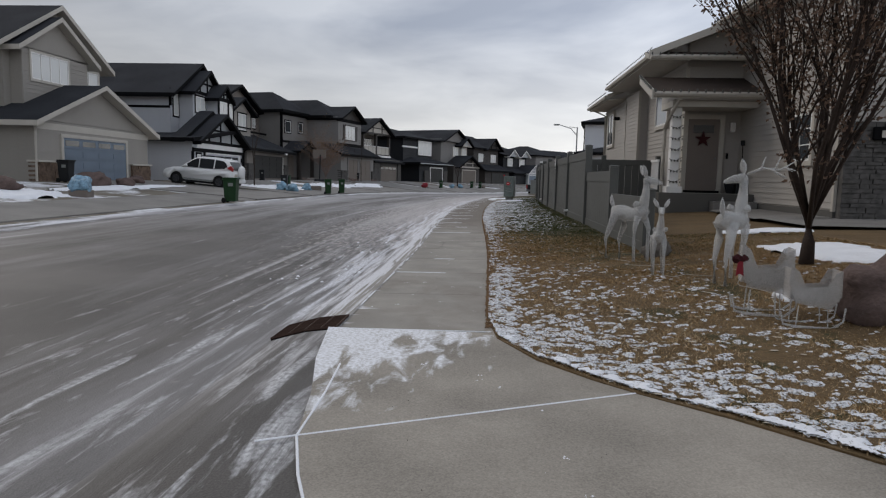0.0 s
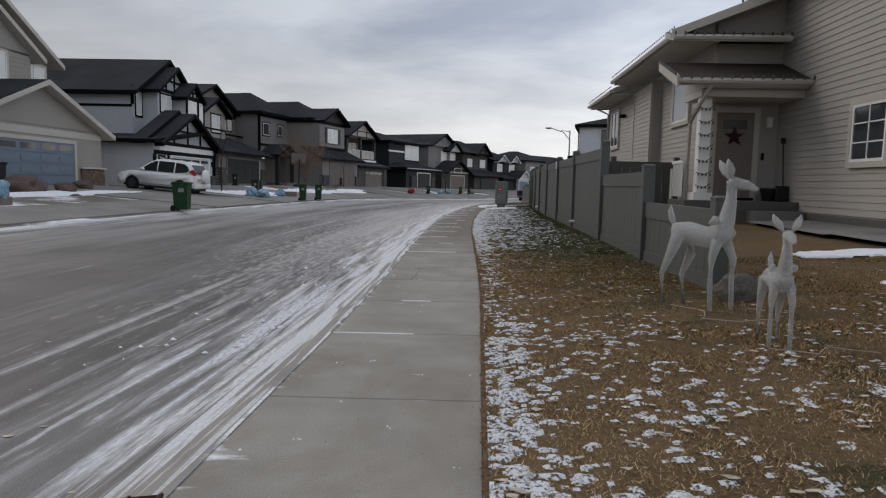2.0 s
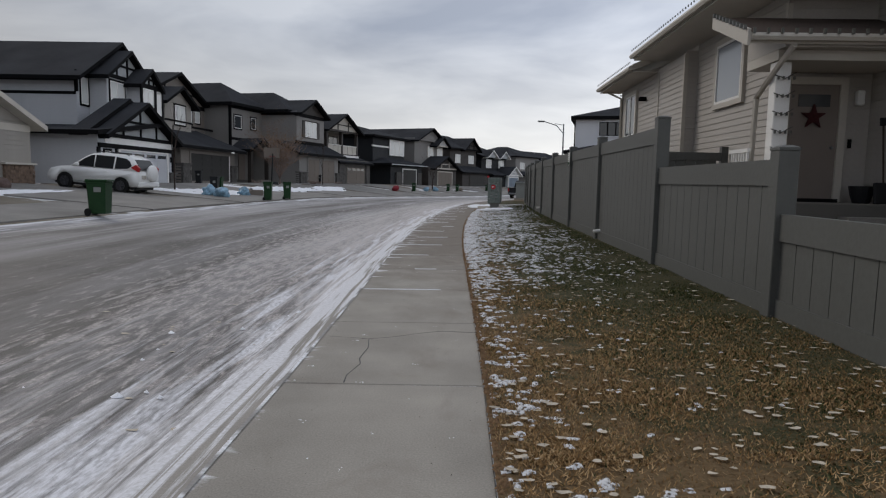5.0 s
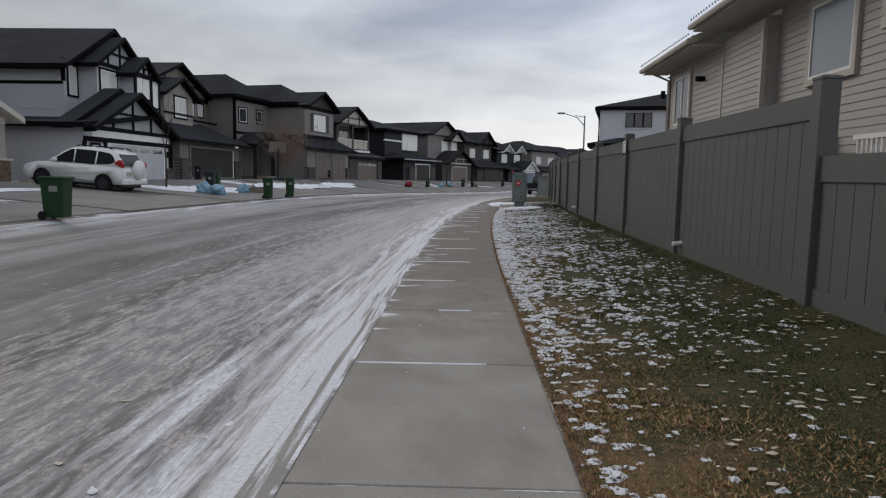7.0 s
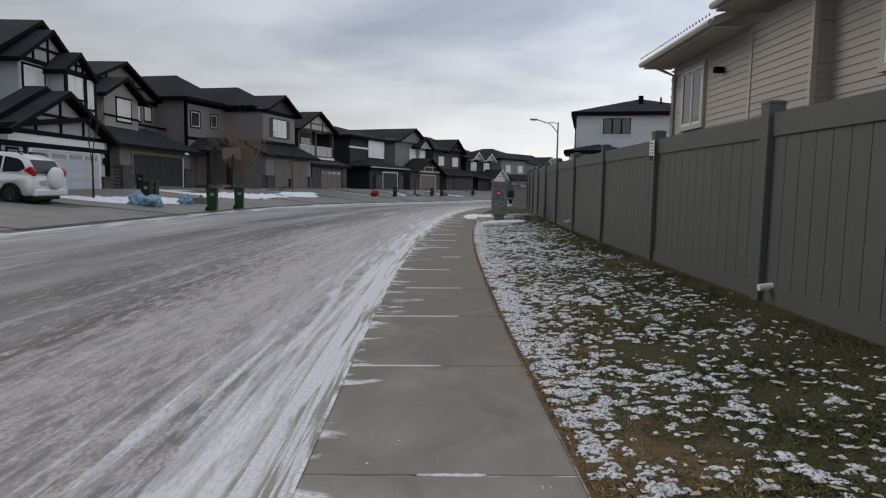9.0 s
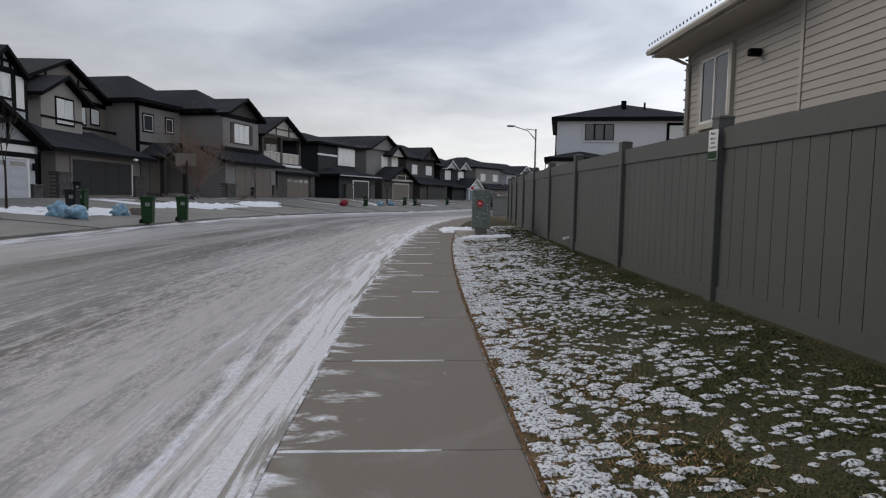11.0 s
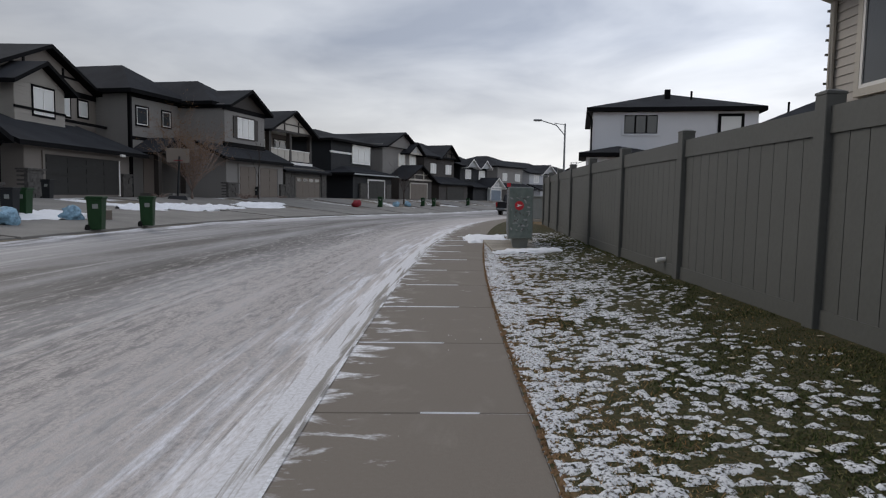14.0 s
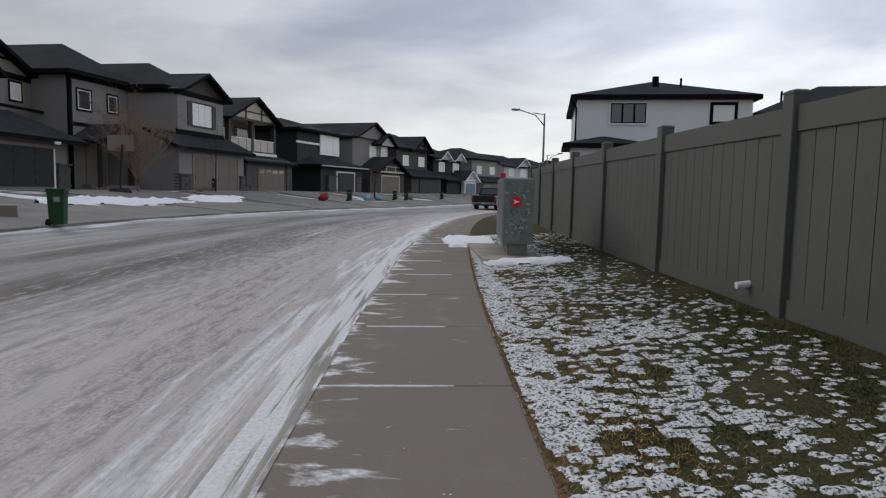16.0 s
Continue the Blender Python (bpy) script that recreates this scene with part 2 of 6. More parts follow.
M["cream"] = mat("cream_trim", (0.47, 0.44, 0.39), 0.5, 0.12, 1.5, 0.05)
M["stone"] = mat("ledge_stone", (0.17, 0.12, 0.09), 0.85, 0.55, 5.0, 0.8, 9.0)
M["greystone"] = mat("grey_stone", (0.10, 0.095, 0.09), 0.85, 0.5, 5.0, 0.8, 9.0)
M["shingle"] = shingle("charcoal_shingles", (0.040, 0.042, 0.047))
M["brownshingle"] = shingle("brown_shingles", (0.075, 0.06, 0.052))
M["beige"] = siding("beige_siding", (0.46, 0.41, 0.36))
M["taupe"] = mat("taupe_siding", (0.30, 0.28, 0.253), 0.55, 0.14, 0.8, 0.05, 30.0)
M["grey"] = mat("grey_siding", (0.44, 0.45, 0.475), 0.55, 0.14, 0.8, 0.05, 30.0)
M["brown"] = mat("brown_siding", (0.195, 0.174, 0.156), 0.55, 0.14, 0.8, 0.05, 30.0)
M["darkgrey"] = mat("dark_grey_siding", (0.205, 0.196, 0.188), 0.55, 0.14, 0.8, 0.05, 30.0)
M["navy"] = siding("near_black_siding", (0.008, 0.009, 0.011))
M["umber"] = siding("umber_siding", (0.042, 0.036, 0.032))
M["stucco"] = mat("white_stucco", (0.62, 0.63, 0.66), 0.85, 0.06, 0.7, 0.1, 80.0)
M["greystucco"] = mat("grey_stucco", (0.115, 0.11, 0.102), 0.85, 0.12, 0.7, 0.1, 60.0)
M["gable_grey"] = mat("gable_panel", (0.40, 0.42, 0.43), 0.7, 0.1)
M["door_blue"] = mat("blue_grey_garage_door", (0.16, 0.20, 0.25), 0.5, 0.15, 1.0, 0.05)
M["door_white"] = mat("white_garage_door", (0.50, 0.51, 0.54), 0.5, 0.1, 1.0, 0.05)
M["door_dark"] = mat("dark_garage_door", (0.026, 0.026, 0.025), 0.5, 0.15, 1.0, 0.05)
M["door_tan"] = mat("tan_garage_door", (0.16, 0.135, 0.115), 0.5, 0.12, 1.0, 0.05)
M["pane"] = glass("window_glass", (0.035, 0.04, 0.045))
M["carglass"] = glass("dark_car_glass", (0.008, 0.009, 0.01), 0.3)
M["carglass"].node_tree.nodes["Principled BSDF"].inputs["Specular IOR Level"].default_value = 0.25
M["blind"] = glass("window_with_white_blind", (0.62, 0.63, 0.62), 0.25)
# blue-grey base colour paints the sky's reflection into the pane
M["curtain"] = glass("window_with_painted_reflection", (0.22, 0.24, 0.27), 0.12)
M["bin"] = mat("green_plastic", (0.012, 0.042, 0.014), 0.5, 0.2, 4.0, 0.05)
M["binblack"] = mat("black_plastic", (0.015, 0.016, 0.018), 0.5, 0.25, 4.0, 0.05)
M["rubber"] = mat("rubber", (0.012, 0.012, 0.012), 0.85, 0.3, 8.0, 0.2)
M["carwhite"] = mat("white_car_paint", (0.74, 0.74, 0.73), 0.25, 0.05, 1.0, 0.0)
M["carblack"] = mat("black_car_paint", (0.02, 0.021, 0.023), 0.3, 0.2, 1.0, 0.0)
M["red"] = mat("red_lens", (0.35, 0.02, 0.02), 0.3, 0.1, 4.0, 0.0)
M["alloy"] = mat("alloy", (0.06, 0.06, 0.065), 0.4, 0.1, 6.0, 0.0, metal=0.8)
M["blue_bag"] = mat("blue_recycling_bag", (0.22, 0.36, 0.47), 0.25, 0.65, 7.0, 0.4, 22.0)
M["bark"] = mat("dark_bark", (0.045, 0.033, 0.027), 0.9, 0.4, 6.0, 0.6)
M["palebark"] = mat("pale_twigs", (0.25, 0.19, 0.165), 0.9, 0.3, 6.0, 0.4)
M["dryleaf"] = mat("dry_brown_leaves", (0.19, 0.115, 0.062), 0.85, 0.55, 12.0, 0.2)
M["darkleaf"] = mat("shrivelled_dark_leaves", (0.15, 0.095, 0.066), 0.85, 0.6, 12.0, 0.2)
M["paleleaf"] = mat("fallen_pale_leaves", (0.52, 0.46, 0.37), 0.8, 0.5, 9.0, 0.1)
M["rock"] = mat("reddish_boulder", (0.125, 0.09, 0.08), 0.9, 0.4, 5.0, 0.9, 25.0)
M["greyrock"] = mat("grey_boulder", (0.125, 0.112, 0.10), 0.9, 0.4, 5.0, 0.9, 25.0)
M["steel"] = mat("galvanised_steel", (0.20, 0.21, 0.22), 0.45, 0.15, 3.0, 0.0, metal=0.6)
M["boxgreen"] = mat("printed_grey_green_panel", (0.155, 0.185, 0.168), 0.5, 0.35, 5.0, 0.0, 11.0)
M["boxgrey"] = mat("grey_cabinet_paint", (0.215, 0.225, 0.215), 0.5, 0.12, 3.0, 0.05)
M["logo_red"] = mat("red_disc_paint", (0.50, 0.03, 0.04), 0.5, 0.05)
M["warm"] = mat("taupe_door_paint", (0.20, 0.17, 0.15), 0.5, 0.12, 2.0, 0.05)
M["wreath"] = mat("dark_red_wreath", (0.05, 0.012, 0.014), 0.9, 0.5, 20.0, 0.6)
M["ribbon"] = mat("red_ribbon", (0.22, 0.02, 0.03), 0.6, 0.3, 10.0, 0.1)
M["silver"] = mat("silver_bow", (0.45, 0.47, 0.50), 0.3, 0.2, 20.0, 0.2, metal=0.5)
M["bulb"] = mat("string_light_bulb", (0.10, 0.10, 0.09), 0.3, 0.5, 30.0, 0.0)
M["lampcover"] = mat("lamp_cover", (0.30, 0.30, 0.30), 0.4, 0.1, 4.0, 0.0)


def wire_mat(name, color, holes, cells=260.0, soft=0.1):
    """Spun plastic thread over a wire frame: fine open cells."""
    m = mat(name, color, 0.5, 0.2, 30.0, 0.3, 160.0)
    n, l = m.node_tree.nodes, m.node_tree.links
    tc = n.new("ShaderNodeTexCoord")
    v = n.new("ShaderNodeTexNoise")
    v.inputs["Scale"].default_value, v.inputs["Detail"].default_value = cells, 2.0
    l.new(tc.outputs["Object"], v.inputs["Vector"])
    mr = n.new("ShaderNodeMapRange")
    mr.inputs["From Min"].default_value, mr.inputs["From Max"].default_value = holes - soft, holes + soft
    mr.inputs["To Min"].default_value, mr.inputs["To Max"].default_value = 0.03, 0.95
    l.new(v.outputs["Fac"], mr.inputs["Value"])
    l.new(mr.outputs[0], n["Principled BSDF"].inputs["Alpha"])
    return m


M["crust"] = wire_mat("thin_grainy_snow", (0.70, 0.71, 0.73), 0.435, 60.0, 0.09)
M["thread"] = wire_mat("white_thread_mesh", (0.58, 0.58, 0.57), 0.49, 280.0, 0.1)
M["thread_open"] = wire_mat("open_thread_mesh", (0.46, 0.44, 0.42), 0.495, 170.0, 0.09)


# ---- builders ----
def thing(name, m, label, category, group="", kind=""):
    ob = new(name)
    ob.matrix_basis = m
    ob.empty_display_size = 0.1
    return tagged(ob, label, category, group, kind)


def link_mesh(name, bm, materials):
    bmesh.ops.recalc_face_normals(bm, faces=bm.faces)
    me = bpy.data.meshes.new(name)
    bm.to_mesh(me)
    bm.free()
    for k in materials if isinstance(materials, (list, tuple)) else [materials]:
        me.materials.append(M[k] if isinstance(k, str) else k)
    return me


def part(name, bm, material, parent, label="", m=None):
    ob = new(name, link_mesh(name, bm, material))
    ob.parent = parent
    if m is not None:
        ob.matrix_basis = m
    return tagged(ob, label)


def solid(name, bm, material, label, category="", group="", kind="", m=None):
    ob = new(name, link_mesh(name, bm, material))
    if m is not None:
        ob.matrix_basis = m
    return tagged(ob, label, category, group, kind)


def box(bm, x0, x1, y0, y1, z0, z1, bevel=0.0, taper=0.0):
    vs = [bm.verts.new((x, y, z)) for z, k in ((z0, 0), (z1, taper)) for x, y in ((x0 + k, y0 + k), (x1 - k, y0 + k), (x1 - k, y1 - k), (x0 + k, y1 - k))]
    fs = [bm.faces.new([vs[i] for i in q]) for q in ((3, 2, 1, 0), (4, 5, 6, 7), (0, 1, 5, 4), (1, 2, 6, 5), (2, 3, 7, 6), (3, 0, 4, 7))]
    if bevel:
        es = list({e for f in fs for e in f.edges})
        bmesh.ops.bevel(bm, geom=es, offset=bevel, segments=1, affect="EDGES")
    return bm


def cube(*a, **k):
    return box(bmesh.new(), *a, **k)


def prism(bm, poly, axis, a, b):
    """Extrudes a polygon of (p, q) from a to b along axis: 0 gives (t, p, q), 1 (p, t, q), 2 (p, q, t)."""
    def at(t, p, q):
        return ((t, p, q), (p, t, q), (p, q, t))[axis]
    lo = [bm.verts.new(at(a, *c)) for c in poly]
    hi = [bm.verts.new(at(b, *c)) for c in poly]
    bm.faces.new(lo)
    bm.faces.new(hi[::-1])
    for i in range(len(poly)):
        j = (i + 1) % len(poly)
        bm.faces.new((lo[i], hi[i], hi[j], lo[j]))
    return bm


def tube(bm, pts, radii, sides=8, close=True):
    """A tube through points with a radius at each; a radius may be (across, up)."""
    rings = []
    pts = [Vector(p) for p in pts]
    for i, p in enumerate(pts):
        d = (pts[min(i + 1, len(pts) - 1)] - pts[max(i - 1, 0)]).normalized()
        a = d.cross(Vector((0, 0, 1)))
        if a.length < 0.05:
            a = d.cross(Vector((0, 1, 0)))
        a.normalize()
        c = a.cross(d)
        r = radii[i] if isinstance(radii, list) else radii
        ra, rc = r if isinstance(r, (list, tuple)) else (r, r)
        rings.append([bm.verts.new(p + a * ra * math.cos(2 * math.pi * k / sides) + c * rc * math.sin(2 * math.pi * k / sides)) for k in range(sides)])
    for q, r in zip(rings, rings[1:]):
        for k in range(sides):
            bm.faces.new((q[k], q[(k + 1) % sides], r[(k + 1) % sides], r[k]))
    if close:
        bm.faces.new(rings[0][::-1])
        bm.faces.new(rings[-1])
    return bm


def blob(bm, centre, size, rough=0.15, seed=0, sub=2):
    """An uneven lump."""
    r = bmesh.ops.create_icosphere(bm, subdivisions=sub, radius=1.0)
    for v in r["verts"]:
        k = 1 + rough * 2 * noise.noise(v.co * 1.3 + Vector((seed * 7.3, seed * 3.1, 0))) + rough * noise.noise(v.co * 3.1 + Vector((seed, 0, 5)))
        v.co = Vector((v.co.x * k * size[0] + centre[0], v.co.y * k * size[1] + centre[1], v.co.z * k * size[2] + centre[2]))
    return bm


def smooth(ob, on=True):
    for p in ob.data.polygons:
        p.use_smooth = on
    return ob


# ---- the street's line: straight, then a wide bend to the right ----
BEND, R = 20.0, 160.0


def street(s, off):
    """The place s metres along the street and off metres to the left of the near walk's lawn edge, with the heading's turn."""
    if s <= BEND:
        k = min(1, max(0, (s - 8) / 11))
        return Vector((-0.19 * k * k * (3 - 2 * k) - off, s)), 0.0
    a = (s - BEND) / R
    return Vector((R - 0.19 - (R + off) * math.cos(a), BEND + (R + off) * math.sin(a))), a


def ground_z(s, off):
    """Height of the ground across the street's profile."""
    rise = 0.62 - 0.30 * min(1, max(0, (s - 62) / 40))
    prof = [(-60, 0.5), (-14, 0.5), (-6, 0.42), (-3.2, 0.22), (-2.1, 0.12), (0, 0.0), (1.08, -0.015), (1.32, -0.05), (1.55, -0.12), (5.2, -0.03), (8.5, -0.04), (8.8, 0.05), (9.1, 0.08), (16.6, rise), (60, rise)]
    k = min(1, max(0, (s - 34) / 45))
    drop = -0.55 * k * k * (3 - 2 * k) * min(1, max(0, (16.6 - off) / 7.5))
    for (a, za), (b, zb) in zip(prof, prof[1:]):
        if off <= b:
            return drop + za + (zb - za) * max(0, off - a) / (b - a)
    return rise


def strip(name, s_list, offs, material, label, category, lift=0.0, bumpy=0.0, skirt=False):
    """A sheet of the street's profile."""
    bm = bmesh.new()
    uv = bm.loops.layers.uv.new("uv")
    grid, co = [], {}
    for s in s_list:
        row = []
        for i, o in enumerate(offs):
            p, _ = street(s, o)
            z = ground_z(s, o) + (lift if not skirt or 0 < i < len(offs) - 1 else -0.1)
            if bumpy:
                z += bumpy * noise.noise((p.x * 1.5, p.y * 1.5, 0))
            v = bm.verts.new((p.x, p.y, z))
            co[v] = (o, s)
            row.append(v)
        grid.append(row)
    for q, r in zip(grid, grid[1:]):
        for k in range(len(offs) - 1):
            f = bm.faces.new((q[k], r[k], r[k + 1], q[k + 1]))
            for lp in f.loops:
                lp[uv].uv = co[lp.vert]
    for f in bm.faces:
        f.normal_update()
        if f.normal.z < 0:
            f.normal_flip()
    me = bpy.data.meshes.new(name)
    bm.to_mesh(me)
    bm.free()
    me.materials.append(M[material])
    return tagged(new(name, me), label, category, kind="structure")


S_ALL = [-40, -25, -12, -6, -2, 0, 2, 3.5] + [4.5 + 1.5 * i for i in range(40)] + [66 + 4 * i for i in range(45)]
strip("road", S_ALL, [1.30, 1.42, 1.55, 2.6, 5.2, 7.6, 8.5, 8.8], "asphalt", "grey asphalt road streaked with blown snow", "road")
strip("road_corner", [-40, -20, -8, -2, 0, 2, 3.5, 4.5], [0.1, 0.4, 0.8, 1.08, 1.30], "asphalt", "asphalt road edge beside the driveway apron", "road")
strip("kerb", [s for s in S_ALL if s >= 4.5], [1.072, 1.2, 1.305], "kerbstone", "low rolled concrete kerb dusted with snow", "kerb")
strip("yard_far_side", S_ALL, [8.8, 9.1, 11, 13, 15, 16.6, 22, 30, 45], "yard", "brown winter yards with snow patches across the road", "ground", 0.0, 0.03)
strip("sidewalk_far_side", S_ALL, [9.0, 9.02, 9.6, 10.6, 11.4, 11.42], "drive", "concrete sidewalk along the far side of the road", "sidewalk", 0.02, skirt=True)
bm = cube(-2500, 2500, -2500, 2500, -0.92, -0.9)
solid("ground", bm, "yard", "flat winter ground reaching the horizon", "ground", kind="structure")

# near lawn: bounded by the walk, the driveway's curved edge and running past the fence
LAWN_EDGE = [(0.0, 5.06), (0.08, 4.34), (0.31, 3.83), (0.59, 3.48), (0.79, 3.28), (1.15, 2.97), (1.56, 2.55), (2.6, 1.9), (4.5, 1.0), (9.0, 0.0), (16.0, -0.6)]


def lawn_start(x):
    for (a, ya), (b, yb) in zip(LAWN_EDGE, LAWN_EDGE[1:]):
        if x <= b:
            return ya + (yb - ya) * max(0, x - a) / (b - a)
    return LAWN_EDGE[-1][1]


def lawn_z(x, y):
    """Height of the near lawn: level with the driveway at its edge, then rising from the walk."""
    off = math.hypot(R - 0.19 - x, y - BEND) - R if y > BEND else -x - (0 if y < 8 else 0.19 * min(1, (y - 8) / 11))
    k = min(1, max(0, (y - lawn_start(x)) / 3.5))
    return ground_z(y, min(off, 0)) * k * k * (3 - 2 * k) + 0.012 + 0.012 * noise.noise((x * 2, y * 2, 0))


bm = bmesh.new()
cols = [0, 0.08, 0.31, 0.59, 0.79, 1.15, 1.56, 2.1, 2.6, 3.5, 4.5, 6.5, 9, 12, 16, 24, 40, 60]
grid = []
for i in range(-1, 90):
    row = []
    for x in cols:
        y0 = lawn_start(x)
        k = max(0, i) / 89
        s = y0 + (150 - y0) * k ** 2.2
        p, _ = street(s, -x)
        row.append(bm.verts.new((p.x, p.y, lawn_z(p.x, p.y) if i >= 0 else -0.08)))
    grid.append(row)
for q, r in zip(grid, grid[1:]):
    for k in range(len(cols) - 1):
        bm.faces.new((q[k], q[k + 1], r[k + 1], r[k]))
lawn = solid("lawn", bm, "soil", "dry brown winter lawn beside the walk", "lawn", kind="structure")

# driveway apron under the walk's start
bm = bmesh.new()
edge = [(-0.3, -40), (-0.36, 1.0), (-0.5, 1.8), (-0.66, 2.2), (-0.77, 2.55), (-0.86, 3.1), (-1.0, 3.7), (-1.12, 4.49), (0.0, 4.49), (0.0, 5.06)] + LAWN_EDGE[1:] + [(16, -40)]
prism(bm, edge, 2, -0.30, 0.004)
apron = solid("driveway_apron", bm, "apron", "broad concrete driveway apron with snow-filled joints", "driveway", kind="structure")


# ---- houses ----
def roof_slab(bm, poly, axis, a, b, thick=0.2):
    """A roof's section (open polyline, outer side up) given depth and run from a to b."""
    low = [(p, q - thick) for p, q in poly]
    prism(bm, poly + low[::-1], axis, a, b)


def finish_roof(parent, bm, top, fascia, label=""):
    bmesh.ops.recalc_face_normals(bm, faces=bm.faces)
    for f in bm.faces:
        f.material_index = 0 if f.normal.z > 0.25 else 1
    return part("roof", bm, [top, fascia], parent, label)


def gable_v(parent, u0, u1, v0, v1, ze, h, wall, top="shingle", fascia="black", over=0.45, trim=None):
    """Roof with its ridge running back from the street; the gable faces the street."""
    um, k = (u0 + u1) / 2, h / ((u1 - u0) / 2)
    bm = bmesh.new()
    roof_slab(bm, [(u0 - over, ze - k * over + 0.2), (um, ze + h + 0.2), (u1 + over, ze - k * over + 0.2)], 1, v0 - over, v1 + 0.1)
    finish_roof(parent, bm, top, fascia)
    part("gable_wall", prism(bmesh.new(), [(u0, ze), (u1, ze), (um, ze + h)], 1, v0, v1), wall, parent)
    if trim:
        w = u1 - u0
        for x in (um - w / 6, um + w / 6):
            part("gable_batten", cube(x - 0.07, x + 0.07, v0 - 0.05, v0 + 0.02, ze, ze + h * 0.62), trim, parent)
        part("gable_batten", cube(u0, u1, v0 - 0.06, v0 + 0.02, ze - 0.1, ze + 0.1), trim, parent)
        part("gable_batten", cube(um - w / 3.2, um + w / 3.2, v0 - 0.045, v0 + 0.02, ze + h * 0.36, ze + h * 0.42), trim, parent)


def gable_u(parent, u0, u1, v0, v1, ze, h, wall, top="shingle", fascia="black", over=0.45):
    vm, k = (v0 + v1) / 2, h / ((v1 - v0) / 2)
    bm = bmesh.new()
    roof_slab(bm, [(v0 - over, ze - k * over + 0.2), (vm, ze + h + 0.2), (v1 + over, ze - k * over + 0.2)], 0, u0 - over, u1 + over)
    finish_roof(parent, bm, top, fascia)
    part("gable_wall", prism(bmesh.new(), [(v0, ze), (v1, ze), (vm, ze + h)], 0, u0, u1), wall, parent)


def hip(parent, u0, u1, v0, v1, ze, h, top="shingle", fascia="black", over=0.5):
    """Hipped roof with level eaves and a fascia board."""
    u0, u1, v0, v1 = u0 - over, u1 + over, v0 - over, v1 + over
    bm = bmesh.new()
    inset = min(u1 - u0, v1 - v0) / 2
    if u1 - u0 > v1 - v0:
        ridge = [(u0 + inset, (v0 + v1) / 2), (u1 - inset, (v0 + v1) / 2)]
    else:
        ridge = [((u0 + u1) / 2, v0 + inset), ((u0 + u1) / 2, v1 - inset)]
    cs = [(u0, v0), (u1, v0), (u1, v1), (u0, v1)]
    lo = [bm.verts.new((*c, ze - 0.02)) for c in cs]
    hi = [bm.verts.new((*c, ze + 0.2)) for c in cs]
    if ridge[0] == ridge[1]:
        p = bm.verts.new((*ridge[0], ze + 0.2 + h))
        for i in range(4):
            bm.faces.new((hi[i], hi[(i + 1) % 4], p))
    else:
        a, b = (bm.verts.new((*c, ze + 0.2 + h)) for c in ridge)
        if u1 - u0 > v1 - v0:
            for f in ((hi[0], hi[1], b, a), (hi[1], hi[2], b), (hi[2], hi[3], a, b), (hi[3], hi[0], a)):
                bm.faces.new(f)
        else:
            for f in ((hi[0], hi[1], a), (hi[1], hi[2], b, a), (hi[2], hi[3], b), (hi[3], hi[0], a, b)):
                bm.faces.new(f)
    bm.faces.new(lo[::-1])
    for i in range(4):
        bm.faces.new((lo[i], lo[(i + 1) % 4], hi[(i + 1) % 4], hi[i]))
    finish_roof(parent, bm, top, fascia)


def shed(parent, u0, u1, v0, v1, ze, h, top="shingle", fascia="black", over=0.4):
    """Lean-to roof rising from the street side."""
    k = h / (v1 - v0)
    bm = bmesh.new()
    roof_slab(bm, [(v0 - over, ze - k * over + 0.18), (v1, ze + h + 0.18)], 0, u0 - over, u1 + over, 0.2)
    finish_roof(parent, bm, top, fascia)


def lap_wall(parent, a, b, z0, z1, out, material="beige_plain", lap=0.125):
    """Siding courses from a to b, each a wedge leaning out at its foot; out is the outward direction."""
    a, b, out = Vector((*a, 0)), Vector((*b, 0)), Vector((*out, 0))
    d = b - a
    bm = bmesh.new()
    h = lap
    pts = [(0.004, h + 0.012), (0.012, h + 0.012), (0.028, 0.0), (0.004, 0.0)]
    lo = [bm.verts.new(out * p + Vector((0, 0, q))) for p, q in pts]
    hi = [bm.verts.new(d + out * p + Vector((0, 0, q))) for p, q in pts]
    bm.faces.new(lo)
    bm.faces.new(hi[::-1])
    for i in range(4):
        j = (i + 1) % 4
        bm.faces.new((lo[i], hi[i], hi[j], lo[j]))
    me = link_mesh("siding_board", bm, material)
    n = int((z1 - z0) / lap)
    for i in range(n):
        ob = new("siding_board", me)
        ob.parent = parent
        ob.location = a + Vector((0, 0, z0 + i * lap))


def wall(parent, u0, u1, v0, v1, z0, z1, material, label=""):
    """A block of wall; sided ones carry their courses on the street face and the end face."""
    w = part("wall", cube(u0, u1, v0, v1, z0, z1), material, parent, label)
    if material in ("taupe", "grey", "brown", "darkgrey"):
        lap_wall(w, (u0, v0), (u1, v0), max(z0, 0.2), z1, (0, -1), material, 0.17)
        lap_wall(w, (u0, v0), (u0, v1), max(z0, 0.2), z1, (-1, 0), material, 0.17)
    return w


def side(u, v, z, turn=0):
    """Pose on a wall that faces the street; turn 90 faces back along the street, -90 along it."""
    return pose(u, v, z, 0, 0, turn)


def ring(bm, x0, x1, z0, z1, t, y0, y1):
    """A rectangular frame of width t outside the opening x0..x1, z0..z1."""
    loops = [[bm.verts.new((x, y, z)) for x, z in ((x0 - k, z0 - k), (x1 + k, z0 - k), (x1 + k, z1 + k), (x0 - k, z1 + k))] for k, y in ((t, y0), (0, y0), (0, y1), (t, y1))]
    for a in range(4):
        p, q = loops[a], loops[(a + 1) % 4]
        for i in range(4):
            j = (i + 1) % 4
            bm.faces.new((p[i], p[j], q[j], q[i]))
    return bm


